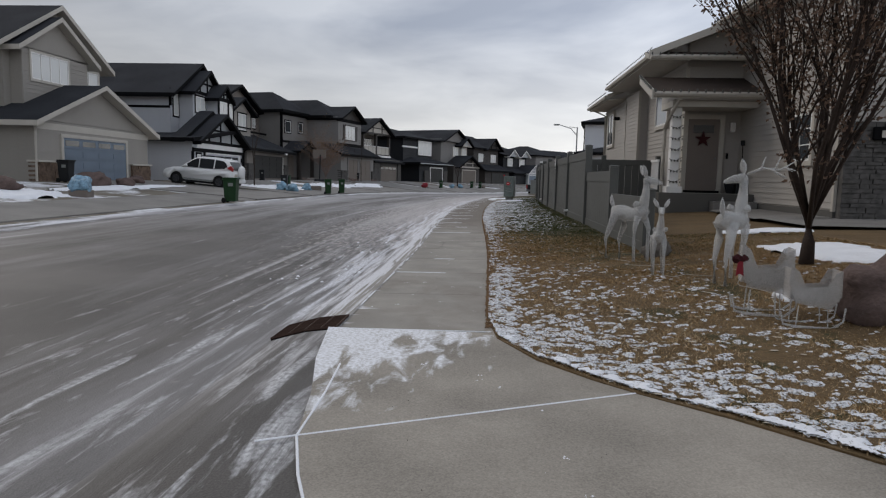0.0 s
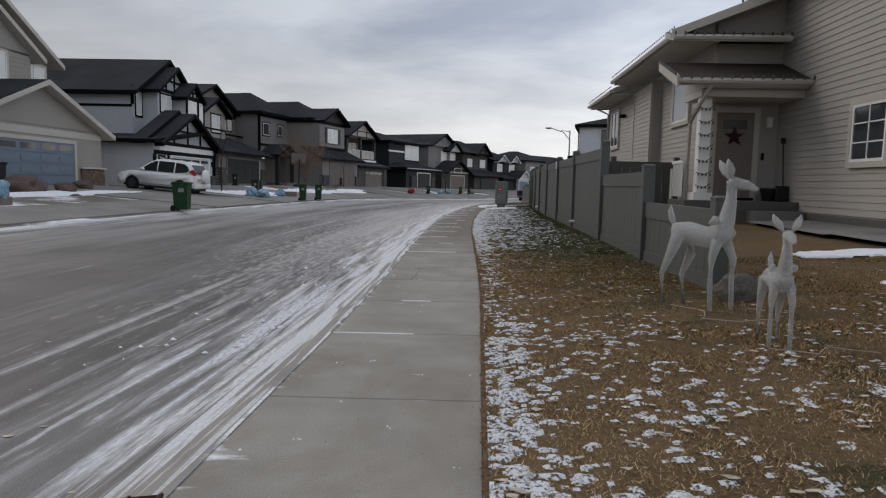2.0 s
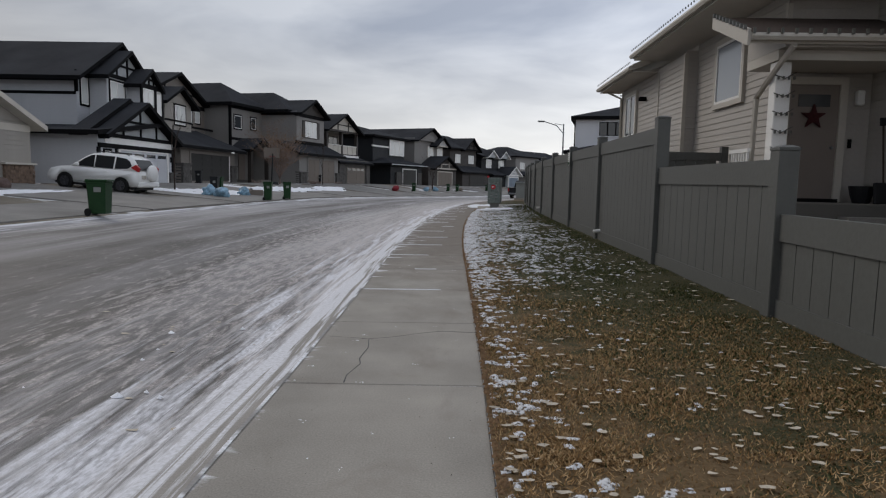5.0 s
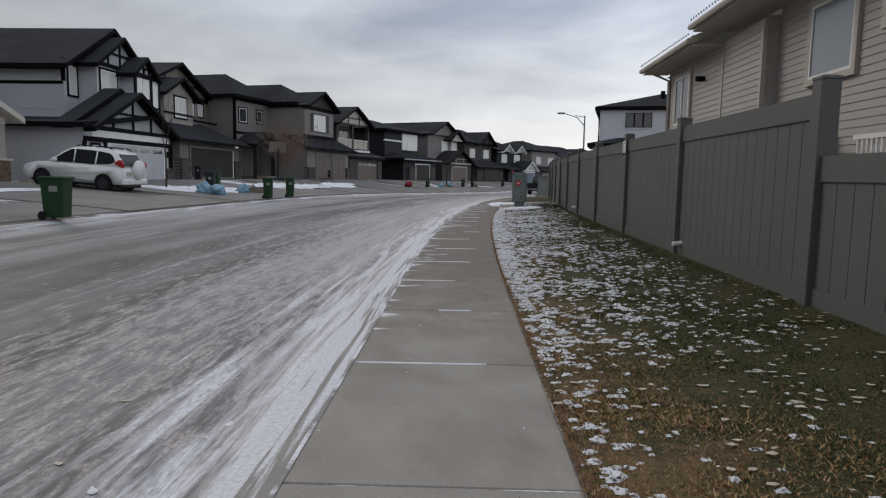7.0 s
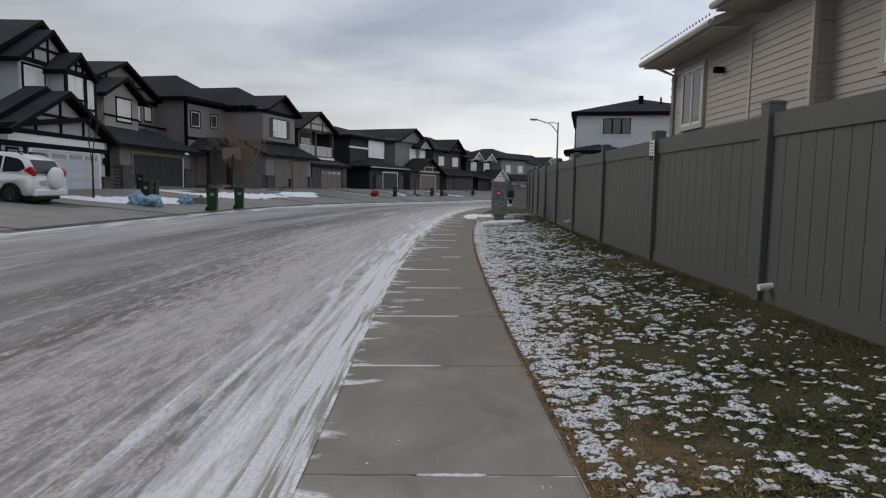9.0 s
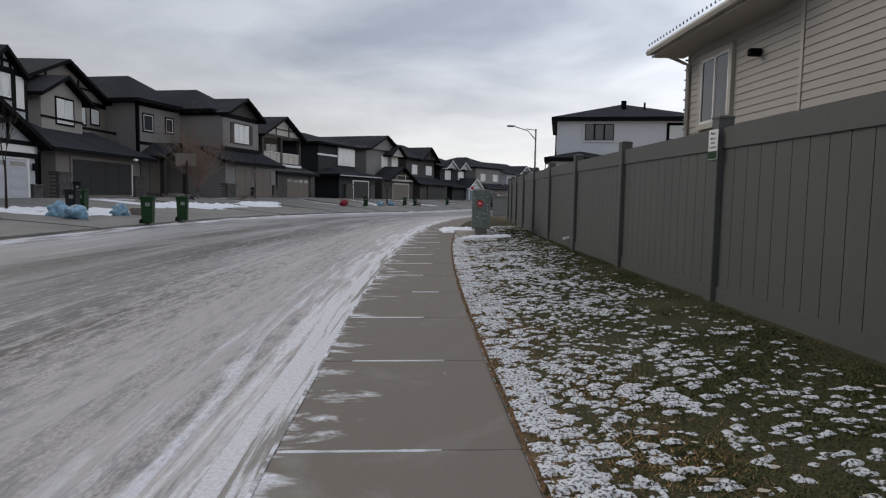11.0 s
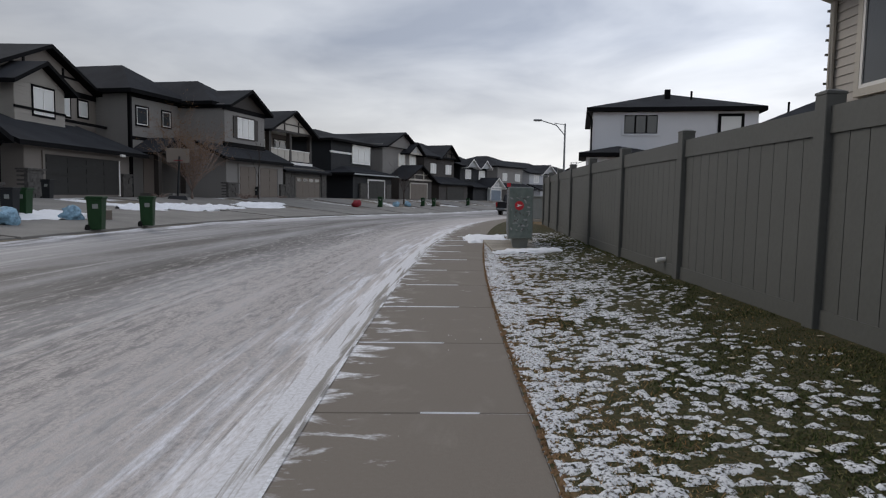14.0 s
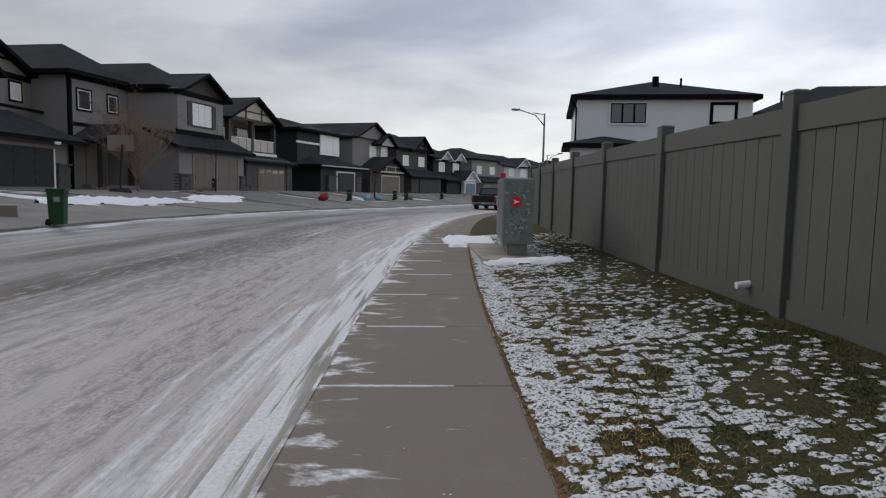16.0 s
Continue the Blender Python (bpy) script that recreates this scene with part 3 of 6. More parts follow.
def window(parent, m, w, h, n=2, frame="white", trim=None, pane="pane", rail=False, bars=0):
    """Window facing local -y: surround, frame, a pane in each light."""
    f = part("window", box(bmesh.new(), -w / 2, w / 2, -0.03, 0.0, 0, h), frame, parent, "", m)
    if trim:
        part("surround", ring(bmesh.new(), -w / 2, w / 2, 0, h, 0.1, -0.06, 0.02), trim, f)
    bm = bmesh.new()
    e = 0.05
    cell = w / n
    for i in range(n + 1):
        x = -w / 2 + i * cell
        a, b = (x, x + e) if i == 0 else (x - e, x) if i == n else (x - e / 2, x + e / 2)
        box(bm, a, b, -0.055, -0.031, 0, h)
    for i in range(n):
        a, b = -w / 2 + i * cell + e, -w / 2 + (i + 1) * cell - e
        box(bm, a, b, -0.055, -0.031, 0, e)
        box(bm, a, b, -0.055, -0.031, h - e, h)
        for j in range(bars):
            z = h * (j + 1) / (bars + 1)
            box(bm, a, b, -0.05, -0.036, z - 0.012, z + 0.012)
        if bars:
            box(bm, (a + b) / 2 - 0.012, (a + b) / 2 + 0.012, -0.05, -0.036, e, h - e)
    part("window_frame", bm, frame, f)
    for i in range(n):
        a, b = -w / 2 + i * cell + e, -w / 2 + (i + 1) * cell - e
        part("pane", box(bmesh.new(), a, b, -0.036, -0.0305, e, h - e), pane, f)
    return f


def garage_door(parent, u0, u1, v, z0, z1, material, trim="white", lights=True, cols=4):
    """Sectional door in a trim surround: four sections of raised panels, glazing in the top one."""
    d = part("garage_door", cube(u0, u1, v - 0.03, v + 0.02, z0, z1), material, parent)
    t = 0.14
    part("surround", prism(bmesh.new(), [(u0 - t, z0), (u0, z0), (u0, z1), (u1, z1), (u1, z0), (u1 + t, z0), (u1 + t, z1 + t), (u0 - t, z1 + t)], 1, v - 0.08, v + 0.02), trim, d)
    hh = (z1 - z0) / 4
    for r in range(4):
        bm = bmesh.new()
        box(bm, u0 + 0.01, u1 - 0.01, v - 0.055, v - 0.031, z0 + r * hh + 0.012, z0 + (r + 1) * hh - 0.012)
        cw = (u1 - u0) / cols
        for c in range(cols):
            if not (r == 3 and lights):
                box(bm, u0 + c * cw + 0.1, u0 + (c + 1) * cw - 0.1, v - 0.07, v - 0.054, z0 + r * hh + 0.1, z0 + (r + 1) * hh - 0.1, taper=0.0)
        sec = part("section", bm, material, d)
        if r == 3 and lights:
            for c in range(cols):
                part("pane", cube(u0 + c * cw + 0.12, u0 + (c + 1) * cw - 0.12, v - 0.062, v - 0.05, z0 + r * hh + 0.12, z0 + (r + 1) * hh - 0.1), "pane", d)


def house_at(x, y, z, turn, label):
    """A house whose local x runs along the street and local y away from it."""
    return thing("house", pose(x, y, z, 0, 0, 90 - turn), label, "house", "houses across the road")


def downpipe(parent, pts, material="white"):
    part("downpipe", tube(bmesh.new(), pts, 0.045, 6), material, parent)


def stone_pier(parent, u0, u1, v0, v1, z0, z1, material="stone"):
    """A pier faced with ledge stones."""
    core = part("pier", cube(u0 + 0.03, u1 - 0.03, v0 + 0.03, v1, z0, z1), material, parent, "stone-faced pier")
    rnd = random.Random(int(u0 * 100) + int(z1 * 10))
    z = z0
    while z < z1 - 0.05:
        hgt = rnd.uniform(0.12, 0.22)
        u = u0
        while u < u1 - 0.05:
            w = min(rnd.uniform(0.28, 0.6), u1 - u)
            part("stone", cube(u + 0.008, u + w - 0.008, v0 - rnd.uniform(0, 0.04), v0 + 0.05, z + 0.008, min(z + hgt, z1) - 0.008), material, core)
            u += w
        z += hgt
    part("cap", cube(u0 - 0.05, u1 + 0.05, v0 - 0.08, v1, z1, z1 + 0.07), "cream" if material == "stone" else material, core)


def driveway(s0, s1, front, label="pale concrete driveway rising to a garage"):
    """A slab from the road's edge up to a garage, its sides let into the ground."""
    bm = bmesh.new()
    rows = []
    for i in range(10):
        o = 8.9 + (front - 8.9) * max(0, i - 1) / 8
        row = []
        for k in range(-1, 6):
            s = s0 + (s1 - s0) * min(4, max(0, k)) / 4
            edge = k in (-1, 5) or i == 0
            row.append(bm.verts.new((*street(s, o)[0], ground_z(s, o) + (-0.1 if edge else 0.045))))
        rows.append(row)
    for q, r in zip(rows, rows[1:]):
        for k in range(6):
            bm.faces.new((q[k], q[k + 1], r[k + 1], r[k]))
    solid("driveway", bm, "drive", label, "driveway", "driveways across the road", "structure")


# house with taupe siding, cream trim and a blue-grey garage door
H = house_at(-17.0, 27.4, 0.0, 0, "two-storey house with taupe siding and cream trim")
wall(H, -4.0, 4.0, 0, 9, -0.2, 2.95, "taupe")
gable_v(H, -4.0, 4.0, 0, 5.5, 2.85, 1.65, "taupe", fascia="cream")
garage_door(H, -2.45, 2.0, 0, 0.6, 2.35, "door_blue", "cream")
stone_pier(H, 2.4, 4.05, -0.12, 0.3, -0.2, 1.35)
stone_pier(H, -4.05, -2.75, -0.12, 0.3, -0.2, 1.35)
part("trim_board", cube(-4.03, 4.03, -0.03, 0.02, 2.6, 2.85), "cream", H)
wall(H, -2.9, 3.2, 2.0, 12, 2.6, 6.05, "taupe")
gable_v(H, -3.1, 3.6, 2.0, 12, 5.95, 1.95, "taupe", fascia="cream")
gable_v(H, -2.7, 1.9, 1.5, 5, 5.85, 1.4, "taupe", fascia="cream", over=0.35)
wall(H, -2.5, 1.7, 1.5, 3, 3.6, 5.9, "taupe")
wall(H, -9.5, -2.9, 3.0, 13, -0.2, 6.0, "taupe")
gable_u(H, -9.5, -2.9, 3.0, 13, 6.0, 2.6, "taupe", fascia="cream")
window(H, side(-0.85, 1.5, 4.7), 2.3, 1.05, 4, "white", "cream", "blind")
window(H, side(2.55, 2.0, 4.85), 1.45, 0.8, 2, "white", "cream", "blind")
window(H, side(-6.2, 3.0, 4.5), 1.6, 1.2, 2, "white", "cream", "pane")
window(H, side(-6.2, 3.0, 1.3), 1.6, 1.4, 2, "white", "cream", "pane")
downpipe(H, [(-4.3, -0.3, 2.75), (-4.1, -0.1, 2.5), (-4.1, -0.08, 0.6)], "cream")

def braced_gable(parent, u0, u1, v, ze, h, sill):
    """Black framing over a gable's face: a rail, uprights below it and a king post above."""
    um, w = (u0 + u1) / 2, u1 - u0
    zr = ze + h * 0.46
    part("gable_rail", cube(u0 - 0.1, u1 + 0.1, v - 0.08, v + 0.01, ze - 0.12, ze + 0.06), "black", parent)
    part("gable_rail", cube(um - w * 0.27, um + w * 0.27, v - 0.07, v + 0.01, zr - 0.05, zr + 0.05), "black", parent)
    for k in (-0.25, 0.0, 0.25):
        part("gable_post", cube(um + k * w - 0.05, um + k * w + 0.05, v - 0.06, v + 0.01, ze + 0.06, zr - 0.05), "black", parent)
    part("gable_post", cube(um - 0.05, um + 0.05, v - 0.06, v + 0.01, zr + 0.05, ze + h * 0.97), "black", parent)
    if sill:
        part("band", cube(u0, u1, v - 0.05, v + 0.01, ze - 0.42, ze - 0.12), sill, parent)


# grey house with black trim and stacked gables
H = house_at(-16.3, 38.9, 0.0, 0, "two-storey grey house with black trim and stacked gables")
wall(H, -4.1, 3.2, 0, 9, -0.2, 2.85, "grey")
gable_v(H, -3.55, 2.95, 0, 0.5, 2.85, 1.55, "gable_grey", over=0.5)
braced_gable(H, -3.55, 2.95, 0, 2.85, 1.55, "white")
gable_v(H, -3.85, 2.75, 0.75, 1.05, 2.95, 1.6, "grey", over=0.45)
bm = bmesh.new()
roof_slab(bm, [(-4.6, 2.95), (1.5, 3.75)], 1, -0.35, 9.2)
finish_roof(H, bm, "shingle", "black")
part("beam", cube(-4.1, 3.25, -0.09, 0.02, 2.24, 2.44), "black", H)
garage_door(H, -2.3, 2.4, 0, 0.62, 2.18, "door_white", "white", cols=4)
for u in (-4.05, -2.62, 3.1):
    part("corner_board", cube(u - 0.1, u + 0.1, -0.06, 0.02, -0.1, 2.24), "black", H)
stone_pier(H, 2.62, 3.25, -0.14, 0.3, -0.2, 1.15, "greystone")
window(H, side(-3.35, 0, 1.35), 0.5, 0.75, 1, "white", "black", "blind")
for u in (-2.45, 2.75):
    part("wall_lamp", cube(u - 0.07, u + 0.07, -0.2, -0.08, 1.75, 2.05, bevel=0.02), "black", H)
wall(H, -1.05, 5.8, 2.7, 14, -0.2, 5.9, "grey")
part("side_band", cube(-1.08, -1.03, 2.7, 14, 4.85, 5.0), "black", H)
part("eave_board", cube(-1.12, -1.03, 2.7, 14, 5.5, 5.85), "black", H)
part("corner_board", cube(-1.12, -0.98, 2.62, 2.75, 5.0, 5.85), "black", H)
gable_v(H, -1.05, 5.8, 2.7, 15, 5.8, 2.0, "grey", over=0.55)
part("eave_board", cube(-1.1, 0.0, 2.64, 2.72, 5.78, 6.02), "black", H)
wall(H, 0.0, 4.3, 1.8, 3.2, 2.6, 5.9, "grey")
gable_v(H, -0.05, 4.05, 1.8, 6, 5.95, 1.35, "gable_grey", over=0.35)
braced_gable(H, -0.05, 4.05, 1.8, 6.02, 1.28, None)
wall(H, 1.95, 4.5, 1.1, 2.4, 2.6, 5.75, "grey")
gable_v(H, 1.85, 3.95, 1.1, 5, 5.78, 0.75, "gable_grey", over=0.3)
braced_gable(H, 1.85, 3.95, 1.1, 5.84, 0.7, None)
for u in (2.02, 3.55, 4.42):
    part("corner_board", cube(u - 0.07, u + 0.07, 1.04, 1.12, 3.4, 5.7), "black", H)
window(H, side(-0.42, 2.7, 4.45), 0.6, 1.3, 1, "white", "black", "blind")
window(H, side(0.95, 1.8, 4.78), 1.35, 0.95, 2, "white", "black", "blind")
window(H, side(2.78, 1.1, 4.7), 1.2, 0.95, 2, "white", "black", "blind")
window(H, side(3.98, 1.1, 4.35), 0.55, 1.3, 1, "white", "black", "blind")
downpipe(H, [(3.3, -0.3, 2.75), (3.22, -0.1, 2.5), (3.22, -0.08, 0.6)], "black")
part("side_window", cube(-1.1, -1.04, 8.2, 8.9, 4.6, 5.4), "white", H)

# brown house with a long porch roof over a dark garage door
H = house_at(-16.9, 49.0, 0.0, 2, "two-storey brown house with a lean-to roof over the garage")
wall(H, -4.2, 3.9, 0, 6, -0.2, 3.0, "brown")
shed(H, -4.6, 4.6, 0, 3.4, 2.9, 1.3, over=0.5)
garage_door(H, -3.0, 2.75, 0, 0.76, 2.45, "door_dark", "brown", lights=False)
part("light_jamb", cube(2.76, 2.86, -0.1, 0.0, 0.7, 2.45), "white", H)
part("beam", cube(-4.2, 3.95, -0.07, 0.02, 2.72, 2.9), "taupe", H)
stone_pier(H, 3.0, 3.95, -0.15, 0.3, -0.2, 1.75, "greystone")
stone_pier(H, -4.25, -3.2, -0.15, 0.3, -0.2, 1.75, "greystone")
part("camera_lamp", cube(2.1, 2.45, -0.62, -0.5, 2.62, 2.74, bevel=0.02), "white", H)
wall(H, -1.4, 7.9, 3.9, 13, -0.2, 6.3, "brown")
gable_v(H, -1.4, 7.9, 3.9, 13, 6.2, 1.85, "brown", over=0.5, trim="black")
part("eave_board", cube(-1.4, 7.9, 3.84, 3.92, 6.0, 6.2), "black", H)
wall(H, -0.9, 2.75, 2.6, 4, 3.2, 5.85, "taupe")
gable_v(H, -1.0, 2.8, 2.6, 6, 5.8, 0.95, "taupe", over=0.45)
wall(H, 2.75, 4.6, 3.2, 4, 3.2, 6.0, "brown")
window(H, side(1.1, 2.6, 4.45), 1.5, 1.25, 2, "white", "black", "blind")
window(H, side(3.75, 3.2, 4.75), 0.75, 1.05, 1, "white", "black", "blind")
window(H, side(6.5, 3.9, 5.0), 0.85, 0.85, 1, "white", "black", "blind")
part("band", cube(2.75, 7.92, 3.14, 3.2, 4.45, 4.6), "black", H)
part("band", cube(-0.95, 2.8, 2.54, 2.6, 4.6, 4.72), "black", H)
window(H, side(5.3, 3.9, 0.9), 0.7, 1.6, 1, "white", None, "pane")


def along(s, off, label, tall=1.0):
    p, a = street(s, off)
    return thing("house", pose(p.x, p.y, ground_z(s, 17) - 0.62, 0, 0, 90 - math.degrees(a)) @ Matrix.Diagonal((1, 1, tall, 1)), label, "house", "houses across the road")


def S(theta):
    return BEND + R * radians(theta)


# dark grey house, wide hipped roof
H = along(S(13.0) + 1.5, 17.3, "wide two-storey dark grey house with a hipped roof")
wall(H, -3.6, 3.6, 0, 9, -0.2, 3.2, "darkgrey")
shed(H, -3.9, 3.9, 0, 1.6, 3.1, 0.75, over=0.5)
wall(H, -1.8, 3.2, 1.2, 11, 3.0, 6.5, "darkgrey")
part("band", cube(-1.85, 3.25, 1.15, 1.3, 3.85, 4.15), "black", H)
part("band", cube(-1.85, 3.25, 1.15, 1.3, 6.1, 6.4), "black", H)
hip(H, -1.8, 3.2, 2.2, 11, 6.4, 1.75)
gable_v(H, -1.5, 3.1, 1.1, 5, 6.4, 1.1, "umber", over=0.45)
window(H, side(0.7, 1.2, 4.5), 2.1, 1.3, 3, "white", "umber", "blind")
for u in (-0.62, 2.02):
    part("shutter", cube(u - 0.22, u + 0.22, 1.12, 1.2, 4.45, 5.85), "umber", H)
garage_door(H, -2.2, -0.2, 0, 0.62, 2.6, "door_tan", "darkgrey", lights=False, cols=2)
garage_door(H, 0.3, 2.7, 0, 0.62, 2.6, "door_tan", "darkgrey", lights=False, cols=2)
stone_pier(H, -3.65, -2.5, -0.15, 0.3, -0.2, 1.5, "greystone")
stone_pier(H, 3.0, 3.65, -0.15, 0.3, -0.2, 1.5, "greystone")
wall(H, -6.3, -1.8, 4.4, 13, -0.2, 6.6, "darkgrey")
hip(H, -6.3, -1.6, 4.4, 14, 6.5, 1.85)
window(H, side(-5.3, 4.4, 4.8), 0.95, 1.0, 1, "white", "black", "pane")
window(H, side(-3.1, 4.4, 4.9), 0.75, 0.9, 1, "white", "black", "pane")
part("eave_board", cube(-6.35, -1.8, 4.34, 4.42, 6.3, 6.5), "black", H)
part("corner_board", cube(-6.36, -6.2, 4.32, 4.5, 0, 6.5), "black", H)
part("band", cube(-6.33, -1.8, 4.35, 4.42, 3.9, 4.1), "black", H)
gable_v(H, -6.2, -3.4, 2.7, 4.5, 3.15, 0.75, "umber", over=0.35)
for u in (-6.0, -3.6):
    part("post", cube(u - 0.15, u + 0.15, 2.7, 3.0, -0.2, 3.2), "umber", H)
part("porch_step", cube(-5.6, -4.0, 2.2, 4.4, 0, 0.85), "drive", H)
part("front_door", cube(-5.3, -4.4, 4.33, 4.42, 0.85, 2.9), "warm", H)

# balcony house
H = along(S(16.2), 17.9, "brown-grey house with a covered balcony over the garage", 0.88)
wall(H, -3.4, 3.2, 0, 10, -0.2, 3.3, "greystucco")
shed(H, -3.4, 3.4, 0, 1.5, 3.0, 0.6)
garage_door(H, -1.7, 2.2, 0, 0.6, 2.5, "door_tan", "greystucco", cols=4)
stone_pier(H, 2.4, 3.25, -0.15, 0.3, -0.2, 3.0, "greystone")
stone_pier(H, -3.45, -2.1, -0.15, 0.3, -0.2, 3.0, "greystone")
wall(H, -3.4, 3.2, 3.0, 11, 3.3, 6.6, "brown")
part("balcony_floor", cube(-3.4, 3.2, 1.1, 3.0, 3.5, 3.85), "white", H)
for u in (-3.3, -0.3, 3.0):
    part("post", cube(u - 0.14, u + 0.14, 1.15, 1.45, 3.8, 6.5), "umber", H)
for i in range(6):
    part("rail_panel", cube(-3.1 + i * 1.02, -2.16 + i * 1.02, 1.2, 1.23, 3.95, 4.85), "cream", H)
part("handrail", cube(-3.2, 3.0, 1.16, 1.26, 4.86, 4.92), "white", H)
gable_v(H, -3.5, 3.0, 1.1, 9, 6.4, 1.7, "cream", over=0.5, trim="umber")
window(H, side(1.2, 3.0, 4.0), 1.8, 1.9, 2, "white", "umber", "pane")
window(H, side(-1.6, 3.0, 4.3), 1.2, 1.5, 1, "white", "umber", "blind")

# near-black house with white window group and hipped roof
H = along(S(19.7) + 1.0, 17.5, "near-black two-storey house with a white window group", 0.9)
wall(H, -4.2, 4.0, 0, 9, -0.2, 3.2, "navy")
hip(H, -4.4, 4.2, 0, 6, 3.1, 1.0)
part("gutter", cube(-4.9, 4.7, -0.56, -0.48, 3.1, 3.22), "gable_grey", H)
garage_door(H, -1.2, 2.3, 0, 0.6, 2.6, "door_dark", "white", lights=False)
stone_pier(H, 2.6, 3.7, -0.15, 0.3, -0.2, 2.2, "greystone")
stone_pier(H, -3.0, -1.5, -0.15, 0.3, -0.2, 2.2, "greystone")
wall(H, -4.2, 3.8, 2.2, 12, 3.0, 6.6, "navy")
part("band", cube(-4.25, 3.05, 2.15, 2.3, 5.3, 5.5), "white", H)
hip(H, -4.2, 3.8, 2.2, 12, 6.5, 1.4)
window(H, side(1.6, 2.15, 4.5), 3.6, 1.8, 3, "white", "white", "blind")

# taller grey house with a porch gable
H = along(S(23.4), 17.6, "tall grey house with a gabled porch over the garage", 0.9)
wall(H, -4.2, 4.0, 0, 9, -0.2, 3.2, "umber")
gable_v(H, -3.2, 3.6, -0.2, 4, 3.1, 1.6, "umber", over=0.5, trim="cream")
garage_door(H, -1.6, 2.6, 0, 0.6, 2.6, "door_tan", "cream", lights=False)
wall(H, -4.2, 4.0, 2.0, 12, 3.0, 7.2, "darkgrey")
gable_v(H, -4.2, 3.2, 1.6, 12, 6.9, 1.7, "darkgrey", over=0.5)
gable_v(H, 0.2, 3.8, 1.2, 6, 6.4, 1.2, "gable_grey", over=0.4, trim="cream")
window(H, side(0.2, 2.0, 4.8), 1.5, 1.4, 2, "white", "cream", "blind")
window(H, side(2.9, 2.0, 4.8), 1.5, 1.4, 2, "white", "cream", "blind")

specs = [
    (26.7, "umber", "umber", "door_dark", "dark umber house with pale windows under a gable", 6.9, "black", "gable"),
    (29.9, "navy", "gable_grey", "door_blue", "dark blue-grey house with two white-trimmed dormers", 6.6, "white", "twin"),
    (33.6, "darkgrey", "darkgrey", "door_tan", "grey house with solar panels on a hipped roof", 7.0, "black", "hip"),
    (37.0, "grey", "gable_grey", "door_white", "grey house with a white-trimmed gable", 6.4, "white", "gable"),
    (40.6, "taupe", "taupe", "door_tan", "taupe house at the far bend", 6.2, "cream", "hip"),
    (44.5, "darkgrey", "grey", "door_dark", "dark grey house at the far bend", 6.4, "black", "gable"),
    (48.5, "brown", "brown", "door_tan", "brown house at the far bend", 6.3, "black", "hip"),
]
for theta, body, gab, door, label, ze, fas, kind in specs:
    H = along(S(theta), 17.6, label, 0.86 if theta < 29 else 0.8)
    wall(H, -4.2, 4.0, 0, 9, -0.2, 3.2, body)
    if kind == "twin":
        gable_v(H, 0.0, 4.2, -0.4, 4, 3.1, 1.5, gab, fascia=fas, over=0.45, trim="white")
        shed(H, -4.2, 0.2, 0, 2.2, 3.0, 0.9)
    else:
        shed(H, -4.2, 4.2, 0, 2.2, 3.0, 1.0)
    garage_door(H, 0.4 if kind == "twin" else -2.0, 3.6 if kind == "twin" else 2.6, -0.4 if kind == "twin" else 0, 0.6, 2.6, door, "white" if fas == "white" else body, lights=False)
    if kind == "twin":
        wall(H, 0.1, 4.0, -0.38, 0.2, -0.2, 3.1, gab)
    wall(H, -4.2, 4.0, 2.0, 12, 3.0, ze + 0.1, body)
    if kind == "gable":
        gable_v(H, -0.6, 4.2, 1.7, 12, ze - 0.1, 1.8, gab, fascia=fas, trim="black" if fas == "black" else None)
        gable_u(H, -4.2, 4.0, 2.0, 12, ze, 2.3, body)
    elif kind == "twin":
        gable_v(H, -3.4, -0.4, 1.4, 5, ze - 0.2, 1.2, gab, fascia="white", over=0.3)
        gable_v(H, 0.8, 3.8, 1.4, 5, ze - 0.2, 1.2, gab, fascia="white", over=0.3)
        gable_u(H, -4.2, 4.0, 2.0, 12, ze, 2.0, body)
    else:
        hip(H, -4.2, 4.0, 2.0, 12, ze, 2.2)
        if "solar" in label:
            for i in range(3):
                part("solar_panel", cube(-0.5, 0.5, -0.8, 0.8, 0, 0.05), "pane", H, "", pose(-1.6 + i * 1.1, 4.2, ze + 1.28, 21, 0, 0))
    window(H, side(-1.9, 2.0, 4.5), 1.5, 1.4, 2, "white", "white" if fas == "white" else None, "blind")
    window(H, side(2.3, 2.0, 4.5), 1.7, 1.4, 2, "white", "white" if fas == "white" else None, "blind")

driveway(24.6, 29.6, 17.0)
driveway(30.9, 42.2, 17.3)
driveway(44.8, 51.8, 18.2)
driveway(S(12.0), S(14.6), 17.3)
for th in (16.3, 19.9, 23.6, 26.7, 30.3, 33.6, 37.0):
    driveway(S(th) - 2.6, S(th) + 2.6, 17.5)


# ---- near fence ----
FENCE_X = 2.12


def fence_at(y):
    """The fence line: straight, bending with the street further on."""
    return FENCE_X + (max(0, y - 22) ** 2) / 420


def fence_post(f, y, z1, name="post"):
    x = fence_at(y)
    z0 = lawn_z(x, y) - 0.05
    p = part(name, cube(x - 0.072, x + 0.072, y - 0.072, y + 0.072, z0, z1, bevel=0.006), "fence", f)
    bm = cube(x - 0.075, x + 0.075, y - 0.075, y + 0.075, z1, z1 + 0.02)
    box(bm, x - 0.07, x + 0.07, y - 0.07, y + 0.07, z1 + 0.02, z1 + 0.035, taper=0.03)
    part("cap", bm, "fence", p)


